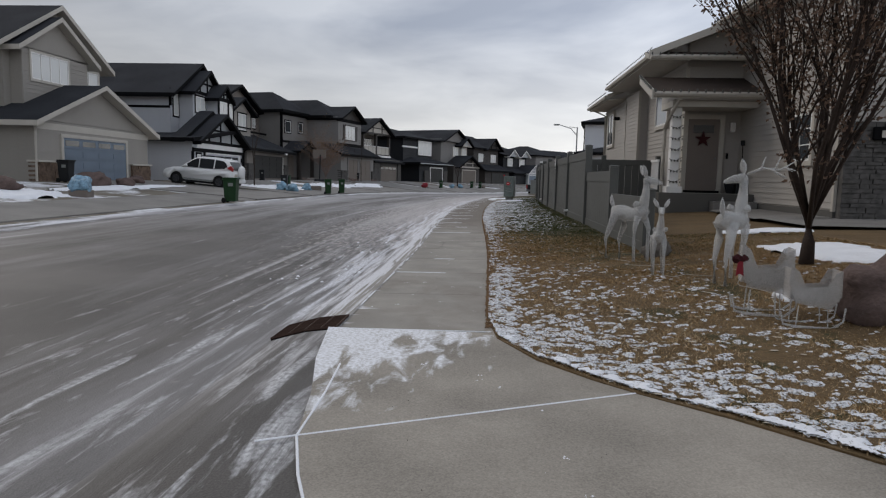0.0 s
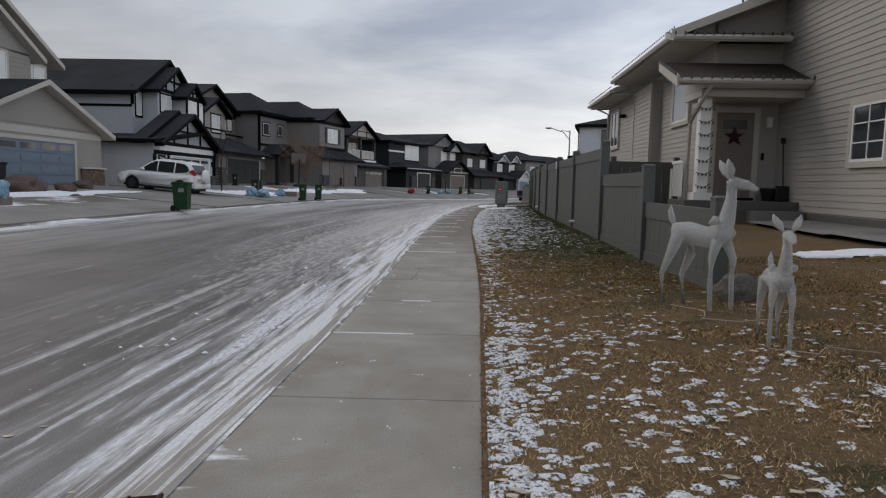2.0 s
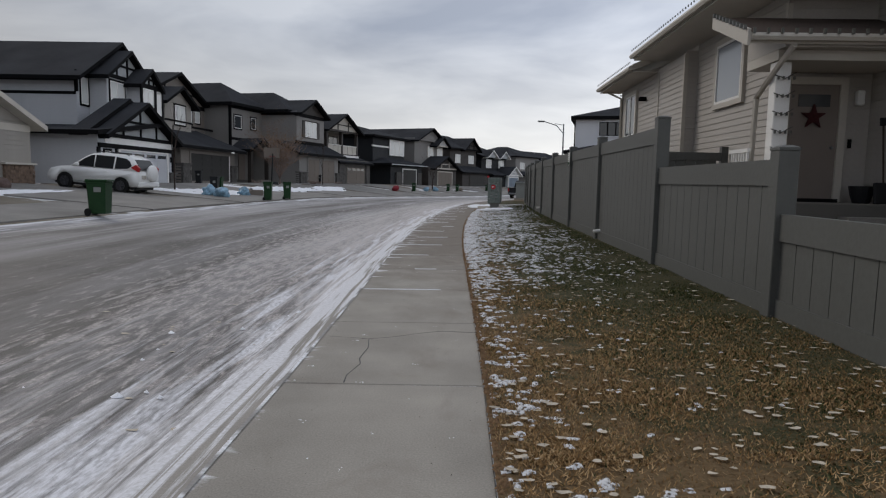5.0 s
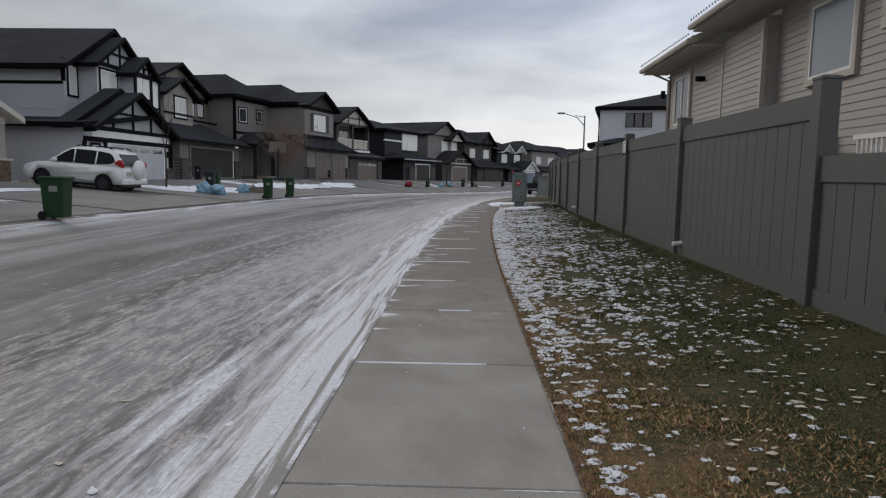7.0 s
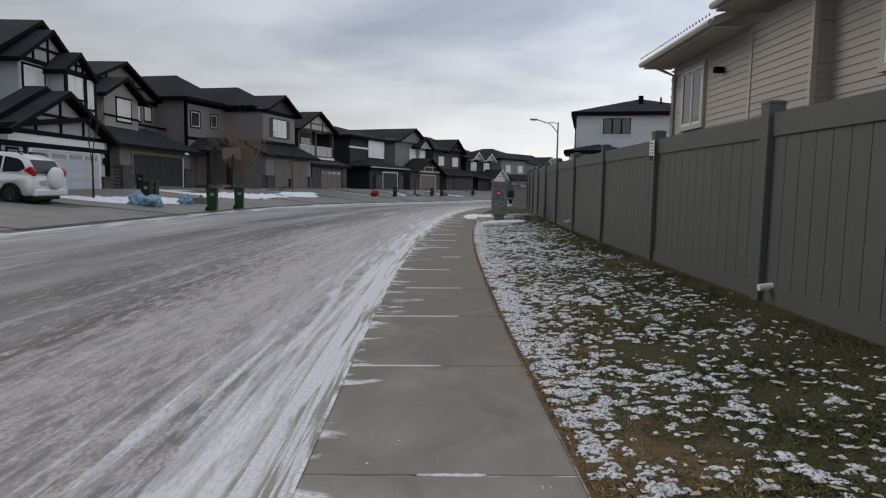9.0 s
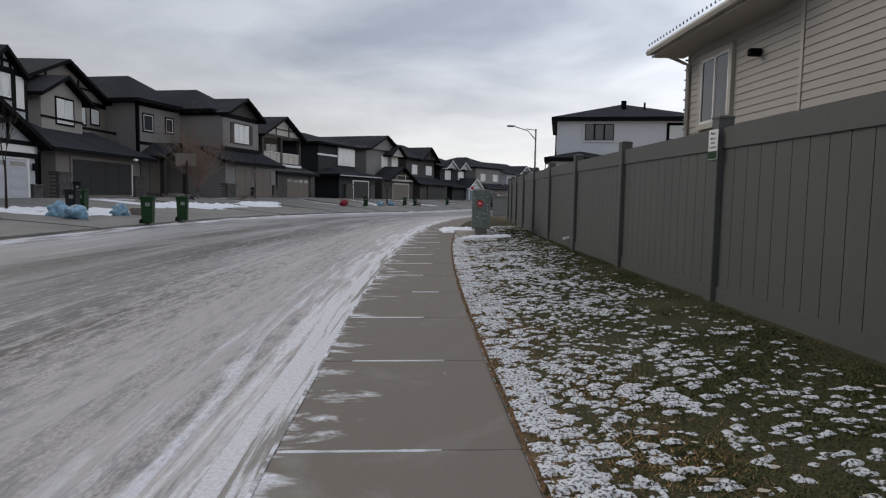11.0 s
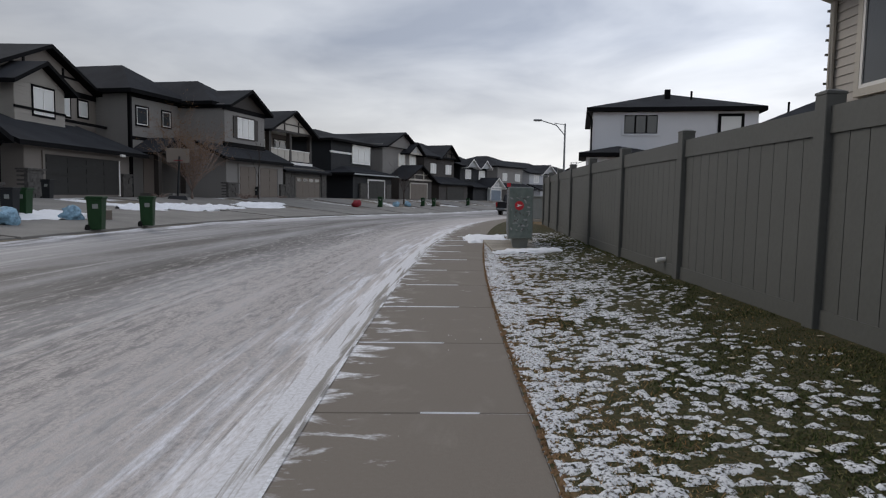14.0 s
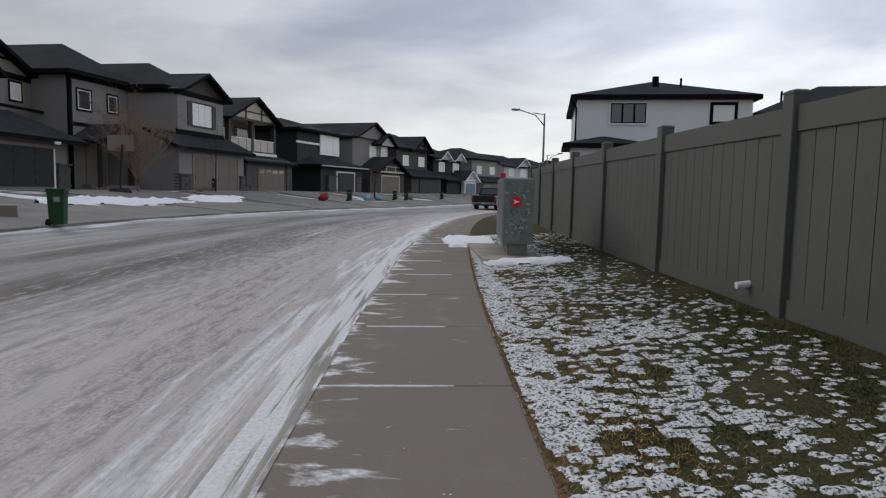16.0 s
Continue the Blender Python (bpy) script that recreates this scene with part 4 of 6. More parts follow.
def fence_panel(f, ya, yb, z1):
    ya, yb = ya + 0.066, yb - 0.066
    n = max(3, round((yb - ya) / 0.215))

    def sheet(name, y0, y1, zl, zh, half):
        bm = bmesh.new()
        vs = []
        for y in (y0, y1):
            x = fence_at(y)
            vs += [bm.verts.new((x + dx, y, z)) for dx, z in ((-half, zl), (half, zl), (half, zh), (-half, zh))]
        for q in ((0, 1, 2, 3), (7, 6, 5, 4), (0, 4, 5, 1), (1, 5, 6, 2), (2, 6, 7, 3), (3, 7, 4, 0)):
            bm.faces.new([vs[i] for i in q])
        return part(name, bm, "fence", f)
    z0 = min(lawn_z(fence_at(ya), ya), lawn_z(fence_at(yb), yb)) - 0.03
    sheet("top_rail", ya, yb, z1 - 0.19, z1, 0.035)
    sheet("bottom_rail", ya, yb, z0, z0 + 0.17, 0.03)
    for i in range(n):
        a, b = ya + (yb - ya) * i / n, ya + (yb - ya) * (i + 1) / n
        sheet("board", a + 0.004, b - 0.004, z0 + 0.16, z1 - 0.18, 0.016)


fence = thing("fence", pose(0, 0, 0), "grey vinyl privacy fence along the lawn", "fence", kind="structure")
posts = [14.4, 17.75, 20.75, 23.6, 26.4, 29.1, 31.7, 34.2, 36.7, 39.2, 41.7]
for i, y in enumerate(posts):
    fence_post(fence, y, 1.83 - 0.006 * i)
for i, (a, b) in enumerate(zip(posts, posts[1:])):
    fence_panel(fence, a, b, 1.74 - 0.006 * i)
fence_post(fence, 11.42, 1.33)
fence_panel(fence, 11.42, 14.4, 1.27)
fence_post(fence, 8.85, 0.97)
fence_panel(fence, 8.85, 11.42, 0.88)
# return panels behind, running to the house
back = thing("back_fence", pose(0, 0, 0), "dark grey vinyl fence running from the side fence to the house", "fence", kind="structure")
for x in (3.4, 5.0):
    part("post", cube(x - 0.065, x + 0.065, 19.95, 20.08, 0.0, 1.86), "fence", back)
part("top_rail", cube(2.2, 4.94, 19.98, 20.05, 1.58, 1.74), "fence", back)
for i in range(13):
    part("board", cube(2.2 + i * 0.205, 2.395 + i * 0.205, 20.0, 20.03, 0.1, 1.58), "fence", back)
# short white pipes through the fence's foot
for y, z in ((17.55, 0.30), (26.9, 0.32)):
    p = solid("drain_pipe", tube(bmesh.new(), [(fence_at(y) + 0.02, y, z), (fence_at(y) - 0.13, y, z - 0.02)], 0.03, 10), "white", "short white plastic drain pipe through the fence", "pipe", "drain pipes")

# notice on the fence post
sign = thing("notice_sign", pose(fence_at(20.75) - 0.085, 20.74, 1.45, 0, 0, -88), "small white and green notice fixed to a fence post", "sign")
part("plate", cube(-0.085, 0.085, -0.006, 0, 0, 0.27), "white", sign)
part("green_foot", cube(-0.08, 0.08, -0.009, -0.006, 0.005, 0.075), "bin", sign)


def lettering(text, size, parent, m, material):
    cu = bpy.data.curves.new("lettering", "FONT")
    cu.body, cu.size, cu.align_x, cu.extrude = text, size, "CENTER", 0.0006
    ob = new("lettering", cu)
    cu.materials.append(M[material])
    dg = bpy.context.evaluated_depsgraph_get()
    me = bpy.data.meshes.new_from_object(ob.evaluated_get(dg))
    bpy.data.objects.remove(ob)
    ob = new("lettering", me)
    ob.parent, ob.matrix_basis = parent, m


for text, z, size in (("Please", 0.225, 0.036), ("PICK UP", 0.18, 0.026), ("AFTER", 0.14, 0.026), ("YOUR PETS", 0.1, 0.024)):
    lettering(text, size, sign, pose(0, -0.0075, z, 90, 0, 0), "binblack")

# ---- the house behind the fence ----
RH = thing("house", pose(0, 0, 0), "beige-sided house with cream trim, porch and string lights", "house")


M["beige_plain"] = mat("beige_vinyl", (0.40, 0.373, 0.343), 0.5, 0.1, 0.6, 0.05, 30.0)
w = part("wall", cube(5.15, 12, 18.0, 22.2, 0, 4.35), "beige_plain", RH)
lap_wall(w, (5.15, 18.0), (5.15, 22.2), 0.4, 4.3, (-1, 0))
lap_wall(w, (5.15, 18.0), (6.6, 18.0), 0.4, 4.3, (0, -1))
w = part("wall", cube(4.85, 12, 22.2, 28.2, 0, 4.1), "beige_plain", RH)
lap_wall(w, (4.85, 22.2), (4.85, 28.2), 0.4, 4.05, (-1, 0))
lap_wall(w, (4.85, 22.2), (5.15, 22.2), 0.4, 4.2, (0, -1))
w = part("wall", cube(6.6, 15, 13.0, 18.4, 0, 5.6), "beige_plain", RH)
lap_wall(w, (6.6, 13.0), (6.6, 18.4), 0.65, 5.5, (-1, 0))
lap_wall(w, (6.6, 13.0), (15, 13.0), 2.4, 5.5, (0, -1))
part("foundation", cube(6.57, 15, 12.97, 18.4, -0.2, 0.62), "greystucco", RH)
for x, y, z0, z1 in ((4.85, 22.2, 0.3, 4.1), (4.85, 24.2, 0.3, 4.0), (4.85, 28.2, 0.3, 4.0), (6.6, 13.0, 0.6, 5.5), (5.15, 18.0, 0.3, 4.1)):
    part("corner_trim", cube(x - 0.04, x + 0.04, y - 0.04, y + 0.04, z0, z1), "cream", RH)


def west_roof(y0, y1, xe, ze, xr, zr, soffit_to):
    """Slope falling to the west, with gutter and soffit."""
    bm = bmesh.new()
    prism(bm, [(xe, ze), (xr, zr), (xr, zr - 0.16), (xe, ze - 0.16)], 1, y0, y1)
    finish_roof(RH, bm, "brownshingle", "cream")
    part("gutter", tube(bmesh.new(), [(xe - 0.05, y0, ze - 0.1), (xe - 0.05, y1, ze - 0.1)], (0.06, 0.065), 6), "cream", RH)
    part("soffit", cube(xe + 0.02, soffit_to, y0 + 0.02, y1 - 0.02, ze - 0.2, ze - 0.165), "cream", RH)


west_roof(17.5, 24.3, 4.15, 4.5, 8.4, 6.15, 5.15)
west_roof(24.3, 28.6, 4.15, 4.22, 8.4, 5.9, 4.85)
part("roof_gable", prism(bmesh.new(), [(5.15, 4.2), (6.6, 4.2), (6.6, 5.3), (5.15, 4.75)], 1, 18.0, 18.2), "beige_plain", RH)
bm = bmesh.new()
prism(bm, [(17.35, 4.32), (18.0, 4.52), (18.0, 4.4), (17.35, 4.2)], 0, 4.0, 6.45)
finish_roof(RH, bm, "brownshingle", "cream")
part("gutter", tube(bmesh.new(), [(4.0, 17.32, 4.28), (6.45, 17.32, 4.28)], (0.06, 0.06), 6), "cream", RH)
part("rake_board", prism(bmesh.new(), [(4.0, 4.28), (6.6, 5.29), (6.6, 5.48), (4.0, 4.46)], 1, 17.45, 17.52), "cream", RH)
bm = bmesh.new()
prism(bm, [(5.3, 4.55), (6.4, 5.35), (7.5, 4.55)], 1, 27.2, 28.9)
finish_roof(RH, bm, "brownshingle", "cream")
# upper roof of the two-storey part
bm = bmesh.new()
prism(bm, [(6.05, 5.45), (10.8, 8.0), (15.5, 5.45), (15.5, 5.25), (6.05, 5.25)], 1, 12.4, 18.9)
finish_roof(RH, bm, "brownshingle", "cream")
part("gutter", tube(bmesh.new(), [(6.0, 12.4, 5.36), (6.0, 18.9, 5.36)], (0.06, 0.065), 6), "cream", RH)
# porch
porch = part("porch", cube(4.25, 6.58, 16.75, 17.99, 0, 0.84, bevel=0.01), "greystucco", RH, "raised concrete porch")
for i in range(3):
    part("step", cube(5.5, 6.55, 16.74 - 0.3 * (i + 1), 16.74 - 0.3 * i, 0.0, 0.84 - 0.19 * (i + 1)), "drive", porch)
bm = bmesh.new()
prism(bm, [(16.6, 3.32), (17.97, 3.86), (17.97, 3.7), (16.6, 3.16)], 0, 3.95, 6.6)
finish_roof(RH, bm, "brownshingle", "cream")
part("porch_gutter", tube(bmesh.new(), [(3.95, 16.55, 3.25), (6.6, 16.55, 3.25)], (0.06, 0.06), 6), "cream", RH)
part("porch_rake", prism(bmesh.new(), [(16.55, 3.12), (18.0, 3.68), (18.0, 3.9), (16.55, 3.36)], 0, 3.9, 3.945), "cream", RH)
part("porch_beam", cube(4.5, 6.58, 16.85, 17.96, 2.98, 3.13), "cream", RH)
part("porch_gable", prism(bmesh.new(), [(16.66, 3.135), (17.96, 3.135), (17.96, 3.66), (16.66, 3.165)], 0, 4.5, 6.56), "beige_plain", RH)
col = part("column", cube(4.54, 4.77, 16.97, 17.2, 0.84, 2.98, bevel=0.015), "white", RH)
part("column_base", cube(4.47, 4.85, 16.9, 17.28, 0.84, 1.0), "white", col)
bm = bmesh.new()
for k in range(7):
    z = 1.15 + k * 0.27
    tube(bm, [(4.50, 16.93, z), (4.66, 16.925, z - 0.05), (4.82, 16.93, z + 0.04)], 0.008, 5)
    for x in (4.55, 4.63, 4.71, 4.79):
        box(bm, x - 0.012, x + 0.012, 16.9, 16.93, z - 0.07, z - 0.02)
tagged(part("string_light", bm, "bulb", col), kind="stuff")
rail = part("railing", cube(4.3, 4.35, 17.25, 17.98, 1.62, 1.68), "white", RH)
for i in range(7):
    part("baluster", cube(4.31, 4.34, 17.28 + i * 0.1, 17.31 + i * 0.1, 0.9, 1.62), "white", rail)
part("downpipe", tube(bmesh.new(), [(4.6, 16.6, 3.15), (4.5, 17.1, 2.75), (4.53, 17.6, 2.5), (4.53, 17.68, 0.2)], 0.045, 6), "cream", RH)
part("downpipe", tube(bmesh.new(), [(4.3, 28.3, 4.05), (4.78, 28.15, 3.8), (4.78, 28.1, 0.2)], 0.045, 6), "cream", RH)
door = part("front_door", cube(5.2, 6.02, 17.9, 17.97, 0.84, 2.78), "warm", RH, "taupe front door with a star wreath")
bm = bmesh.new()
for a in ((5.08, 5.2, 0.84, 2.9), (6.02, 6.14, 0.84, 2.9), (5.2, 6.02, 2.78, 2.9)):
    box(bm, a[0], a[1], 17.86, 17.97, a[2], a[3])
part("door_casing", bm, "cream", door)
part("door_light", cube(5.35, 5.87, 17.885, 17.9, 2.42, 2.62), "pane", door)
part("threshold", cube(5.15, 6.07, 17.8, 17.97, 0.84, 0.9), "black", door)
bm = bmesh.new()
for k in range(5):
    a = math.pi / 2 + k * 2 * math.pi / 5
    prism(bm, [(5.6 + 0.08 * math.cos(a - 0.63), 2.25 + 0.08 * math.sin(a - 0.63)), (5.6 + 0.21 * math.cos(a), 2.25 + 0.21 * math.sin(a)), (5.6 + 0.08 * math.cos(a + 0.63), 2.25 + 0.08 * math.sin(a + 0.63)), (5.6, 2.25)], 1, 17.84, 17.885)
part("wreath", bm, "wreath", door, "dark red star wreath")
part("door_handle", blob(bmesh.new(), (5.94, 17.88, 1.75), (0.03, 0.03, 0.03), 0, 1, 1), "steel", door)
part("wall_lamp", cube(6.3, 6.42, 17.85, 17.97, 2.45, 2.7, bevel=0.02), "white", RH)
part("doorbell", cube(6.25, 6.3, 17.94, 17.97, 1.75, 1.9), "black", RH)
window(RH, side(5.12, 20.25, 2.78, -90), 1.3, 1.2, 1, "white", "cream", "curtain")
window(RH, side(4.82, 26.9, 2.52, -90), 1.15, 1.22, 2, "white", "cream", "pane")
window(RH, side(6.57, 14.45, 1.6, -90), 1.0, 1.0, 1, "white", "cream", "pane", bars=2)
part("security_light", cube(4.62, 4.82, 25.3, 25.42, 3.4, 3.52, bevel=0.02), "black", RH)
# stone-faced garage end
gar = part("garage_end", cube(6.62, 15, 12.8, 12.98, -0.1, 2.3), "greystone", RH)
rnd = random.Random(5)
z = 0.0
while z < 2.25:
    hgt, x = rnd.uniform(0.06, 0.11), 6.6
    while x < 8.6:
        wd = rnd.uniform(0.14, 0.4)
        part("stone", cube(x + 0.006, x + wd - 0.006, 12.8 - rnd.uniform(0.01, 0.05), 12.82, z + 0.006, z + hgt - 0.006), "greystone", gar)
        x += wd
    z += hgt
part("garage_opening", cube(8.0, 12.5, 12.70, 12.76, 0.3, 2.2), "door_dark", RH)
part("number_plaque", cube(7.05, 7.75, 12.70, 12.75, 1.95, 2.2, bevel=0.02), "black", RH, "black plaque with pale bars")
for i in range(4):
    part("plaque_bar", cube(7.2 + i * 0.12, 7.28 + i * 0.12, 12.69, 12.70, 2.0, 2.13), "cream", RH)
# bulbs clipped along the gutters
bm = bmesh.new()
for y in np.arange(17.6, 28.6, 0.16):
    xe, ze = (4.14, 4.52) if y < 24.3 else (4.14, 4.24)
    box(bm, xe - 0.075, xe - 0.05, y, y + 0.025, ze, ze + 0.045, taper=0.006)
for x in np.arange(4.0, 6.45, 0.2):
    box(bm, x, x + 0.035, 17.24, 17.275, 4.31, 4.38)
for x in np.arange(3.95, 6.6, 0.2):
    box(bm, x, x + 0.035, 16.47, 16.505, 3.28, 3.36)
for y in np.arange(16.6, 17.95, 0.14):
    z = 3.36 + (y - 16.55) * 0.37
    box(bm, 3.86, 3.9, y, y + 0.035, z - 0.02, z + 0.05)
for y in np.arange(12.4, 18.9, 0.22):
    box(bm, 5.92, 5.955, y, y + 0.035, 5.4, 5.47)
for z in np.arange(0.5, 4.0, 0.2):
    box(bm, 4.76, 4.83, 28.24, 28.27, z, z + 0.03)
tagged(part("string_light", bm, "bulb", RH, "string of small bulbs clipped along the eaves"), kind="stuff")
pot = solid("planter", tube(bmesh.new(), [(6.3, 17.55, 0.84), (6.3, 17.55, 1.0), (6.3, 17.55, 1.12)], [0.12, 0.17, 0.19], 12), "binblack", "black planter pot on the porch", "planter")
shov = thing("snow_shovel", pose(6.45, 17.2, 0.84, -8, 0, 0), "snow shovel leaning by the porch wall", "shovel")
part("handle", tube(bmesh.new(), [(0, 0, 0.3), (0, 0, 1.25)], 0.016, 6), "bark", shov)
part("blade", cube(-0.15, 0.12, -0.03, 0.03, 0.0, 0.34, bevel=0.01), "binblack", shov)
part("grip", cube(-0.05, 0.05, -0.02, 0.02, 1.25, 1.38, bevel=0.01), "binblack", shov)

# concrete drive and walk by the porch
bm = bmesh.new()
rows = []
for i in range(15):
    y = -1 + i
    rows.append([bm.verts.new((x, y, lawn_z(x, y) + 0.06)) for x in (7.4 if y < 11 else 5.2, 8.5, 10, 12, 14)])
for q, r in zip(rows, rows[1:]):
    for k in range(4):
        bm.faces.new((q[k], q[k + 1], r[k + 1], r[k]))
solid("driveway", bm, "drive", "concrete drive and walk leading to the porch", "driveway", kind="structure")
bm = bmesh.new()
q = [bm.verts.new((x, y, lawn_z(x, y) + 0.055)) for x, y in ((5.1, 12.9), (6.55, 12.9), (6.55, 16.2), (5.3, 16.2))]
bm.faces.new(q)
solid("front_walk", bm, "drive", "concrete walk leading to the porch steps", "walkway", kind="structure")

# ---- white house beyond the fence ----
W = thing("house", pose(7.75, 55.2, 0, 0, 0, -12), "white stucco house with black-framed windows and black eaves", "house")
wall(W, 0, 8.5, 0, 9, 0, 5.9, "stucco")
hip(W, 0, 8.5, 0, 9, 5.75, 1.35, over=0.35)
window(W, side(2.55, 0, 4.55), 1.75, 1.0, 3, "black", "stucco", "pane")
window(W, side(7.15, 0, 4.6), 1.1, 0.9, 1, "black", "black", "blind")
wall(W, -0.3, 3.0, -1.6, 0, 0, 3.25, "stucco")
hip(W, -0.4, 3.2, -1.7, 2.0, 3.2, 0.5, over=0.3)
part("wall_lamp", cube(0.4, 0.55, -1.75, -1.6, 2.4, 2.75), "black", W)
part("roof_vent", cube(4.0, 4.3, 2.2, 2.5, 6.6, 7.25), "black", W)
part("roof_vent", tube(bmesh.new(), [(5.4, 2.0, 6.5), (5.4, 2.0, 7.1)], 0.06, 8), "black", W)
part("downpipe", tube(bmesh.new(), [(-0.3, -0.3, 5.7), (-0.05, -0.08, 5.3), (-0.05, -0.08, 3.4)], 0.05, 6), "black", W)
W2 = thing("house", pose(17.6, 55.5, 0, 0, 0, -14), "grey house with a dark hipped roof behind the fence", "house")
wall(W2, 0, 12.0, 0, 8, 0, 5.2, "greystucco")
hip(W2, 0, 12.0, 0, 8, 5.1, 2.0, over=0.5)
part("vent_pipe", tube(bmesh.new(), [(1.4, 1.6, 5.9), (1.4, 1.6, 6.7)], 0.06, 8), "black", W2)
window(W2, side(4, 0, 2.0), 1.4, 1.2, 2, "white", None, "pane")


# ---- street furniture ----
def street_lamp(x, y, z0, h, reach, label):
    t = thing("street_lamp", pose(x, y, z0), label, "street lamp", "street lamps")
    part("pole", tube(bmesh.new(), [(0, 0, 0), (0, 0, h * 0.5), (0, 0, h)], [0.1, 0.08, 0.06], 10), "steel", t)
    part("base", tube(bmesh.new(), [(0, 0, 0), (0, 0, 0.3)], [0.17, 0.14], 10), "steel", t)
    part("arm", tube(bmesh.new(), [(0, 0, h - 0.9), (-0.35 * reach, 0, h - 0.15), (-reach, 0, h + 0.22)], 0.04, 8), "steel", t)
    part("brace", tube(bmesh.new(), [(0, 0, h - 0.1), (-0.45 * reach, 0, h + 0.02)], 0.03, 6), "steel", t)
    lamp = part("lantern", cube(-reach - 0.55, -reach + 0.1, -0.14, 0.14, h + 0.16, h + 0.28, bevel=0.04), "steel", t)
    part("lens", cube(-reach - 0.45, -reach, -0.1, 0.1, h + 0.13, h + 0.16), "lampcover", lamp)
    return t


street_lamp(8.9, 69.3, 0.1, 6.55, 1.9, "tall galvanised street lamp with a curved arm beside the road")
street_lamp(16.6, 105.0, 0.0, 5.6, -1.9, "galvanised street lamp far along the road")

box_t = thing("community_mailbox", pose(0.67, 31.2, 0.1, 0, 0, -5), "grey-green community mailbox cabinets on a concrete pad", "mailbox")
for i in range(3):
    c = part("cabinet", cube(0, 0.46, i * 0.62 + 0.01, (i + 1) * 0.62 - 0.01, 0.15, 1.13, bevel=0.012), "boxgrey", box_t)
    part("pedestal", cube(0.1, 0.36, i * 0.62 + 0.12, i * 0.62 + 0.5, -0.05, 0.15, taper=-0.03), "boxgrey", box_t)
    for r in range(6):
        for k in range(2):
            part("box_door", cube(-0.008, 0.002, i * 0.62 + 0.05 + k * 0.27, i * 0.62 + 0.3 + k * 0.27, 0.2 + r * 0.15, 0.335 + r * 0.15), "steel", c)
end = part("end_panel", cube(0.015, 0.445, -0.006, 0.012, 0.17, 1.11), "boxgreen", box_t, "printed leaf-pattern end panel")
rnd = random.Random(3)
for i in range(60):
    x, z = rnd.uniform(0.05, 0.41), rnd.uniform(0.3, 0.95)
    if (x - 0.2) ** 2 + (z - 0.78) ** 2 < 0.016:
        continue
    a, r = rnd.uniform(0, 3.1), rnd.uniform(0.015, 0.045)
    bm = bmesh.new()
    prism(bm, [(x + r * math.cos(a), z + r * math.sin(a)), (x + 0.4 * r * math.cos(a + 1.57), z + 0.4 * r * math.sin(a + 1.57)), (x - r * math.cos(a), z - r * math.sin(a)), (x - 0.4 * r * math.cos(a + 1.57), z - 0.4 * r * math.sin(a + 1.57))], 1, -0.0075 - 0.0001 * (i % 9), -0.005)
    part("leaf_print", bm, "lampcover" if i % 3 else "greystone", end)
bm = bmesh.new()
prism(bm, [(0.2 + 0.085 * math.cos(a * math.pi / 12), 0.78 + 0.085 * math.sin(a * math.pi / 12)) for a in range(24)], 1, -0.013, -0.005)
disc = part("red_disc", bm, "logo_red", end)
part("arrow_shape", prism(bmesh.new(), [(0.15, 0.81), (0.255, 0.785), (0.15, 0.75), (0.175, 0.78)], 1, -0.016, -0.012), "white", disc)
part("red_flag", cube(-0.04, 0.03, 0.05, 0.1, 1.13, 1.2), "logo_red", box_t)
pad = solid("mailbox_pad", cube(0.35, 1.5, 30.75, 33.4, -0.1, 0.075, bevel=0.01), "apron", "concrete pad under the mailbox", "pad", kind="structure")

util = thing("utility_cabinet", pose(3.35, 46.5, 0.0, 0, 0, -8), "pale green utility cabinet on the verge", "utility cabinet")
part("body", cube(-0.45, 0.45, -0.4, 0.4, 0.12, 1.0, bevel=0.02), "boxgrey", util)
part("lid", cube(-0.5, 0.5, -0.45, 0.45, 1.0, 1.08, bevel=0.02), "boxgrey", util)
part("plinth", cube(-0.55, 0.55, -0.5, 0.5, 0, 0.12), "apron", util)

# the grate follows the gutter's dished section
grate = thing("storm_drain", pose(-1.30, 4.72, ground_z(4.72, 1.30)) @ Matrix.Diagonal((0.86, 0.82, 1, 1)), "rusty iron storm drain grate in the gutter", "drain", kind="structure")
# closed black sheet below the bars, painting the shade in their gaps
part("frame", prism(bmesh.new(), [(-0.29, -0.066), (0, 0.004), (0.27, 0.037), (0.27, 0.0), (0, -0.04), (-0.29, -0.11)], 1, -0.26, 0.26), "black", grate)
for i in range(9):
    y = -0.25 + i * 0.0625
    part("bar", tube(bmesh.new(), [(-0.29, y, -0.058), (0, y, 0.012), (0.27, y, 0.045)], 0.0085, 5), "rust", grate)
for x, z in ((-0.285, -0.056), (-0.14, -0.02), (0, 0.013), (0.135, 0.03), (0.265, 0.046)):
    part("cross_bar", tube(bmesh.new(), [(x, -0.262, z), (x, 0.262, z)], 0.009, 5), "rust", grate)


# ---- wheeled bins and bags ----
SLIM = Matrix.Diagonal((0.76, 0.74, 0.93, 1))


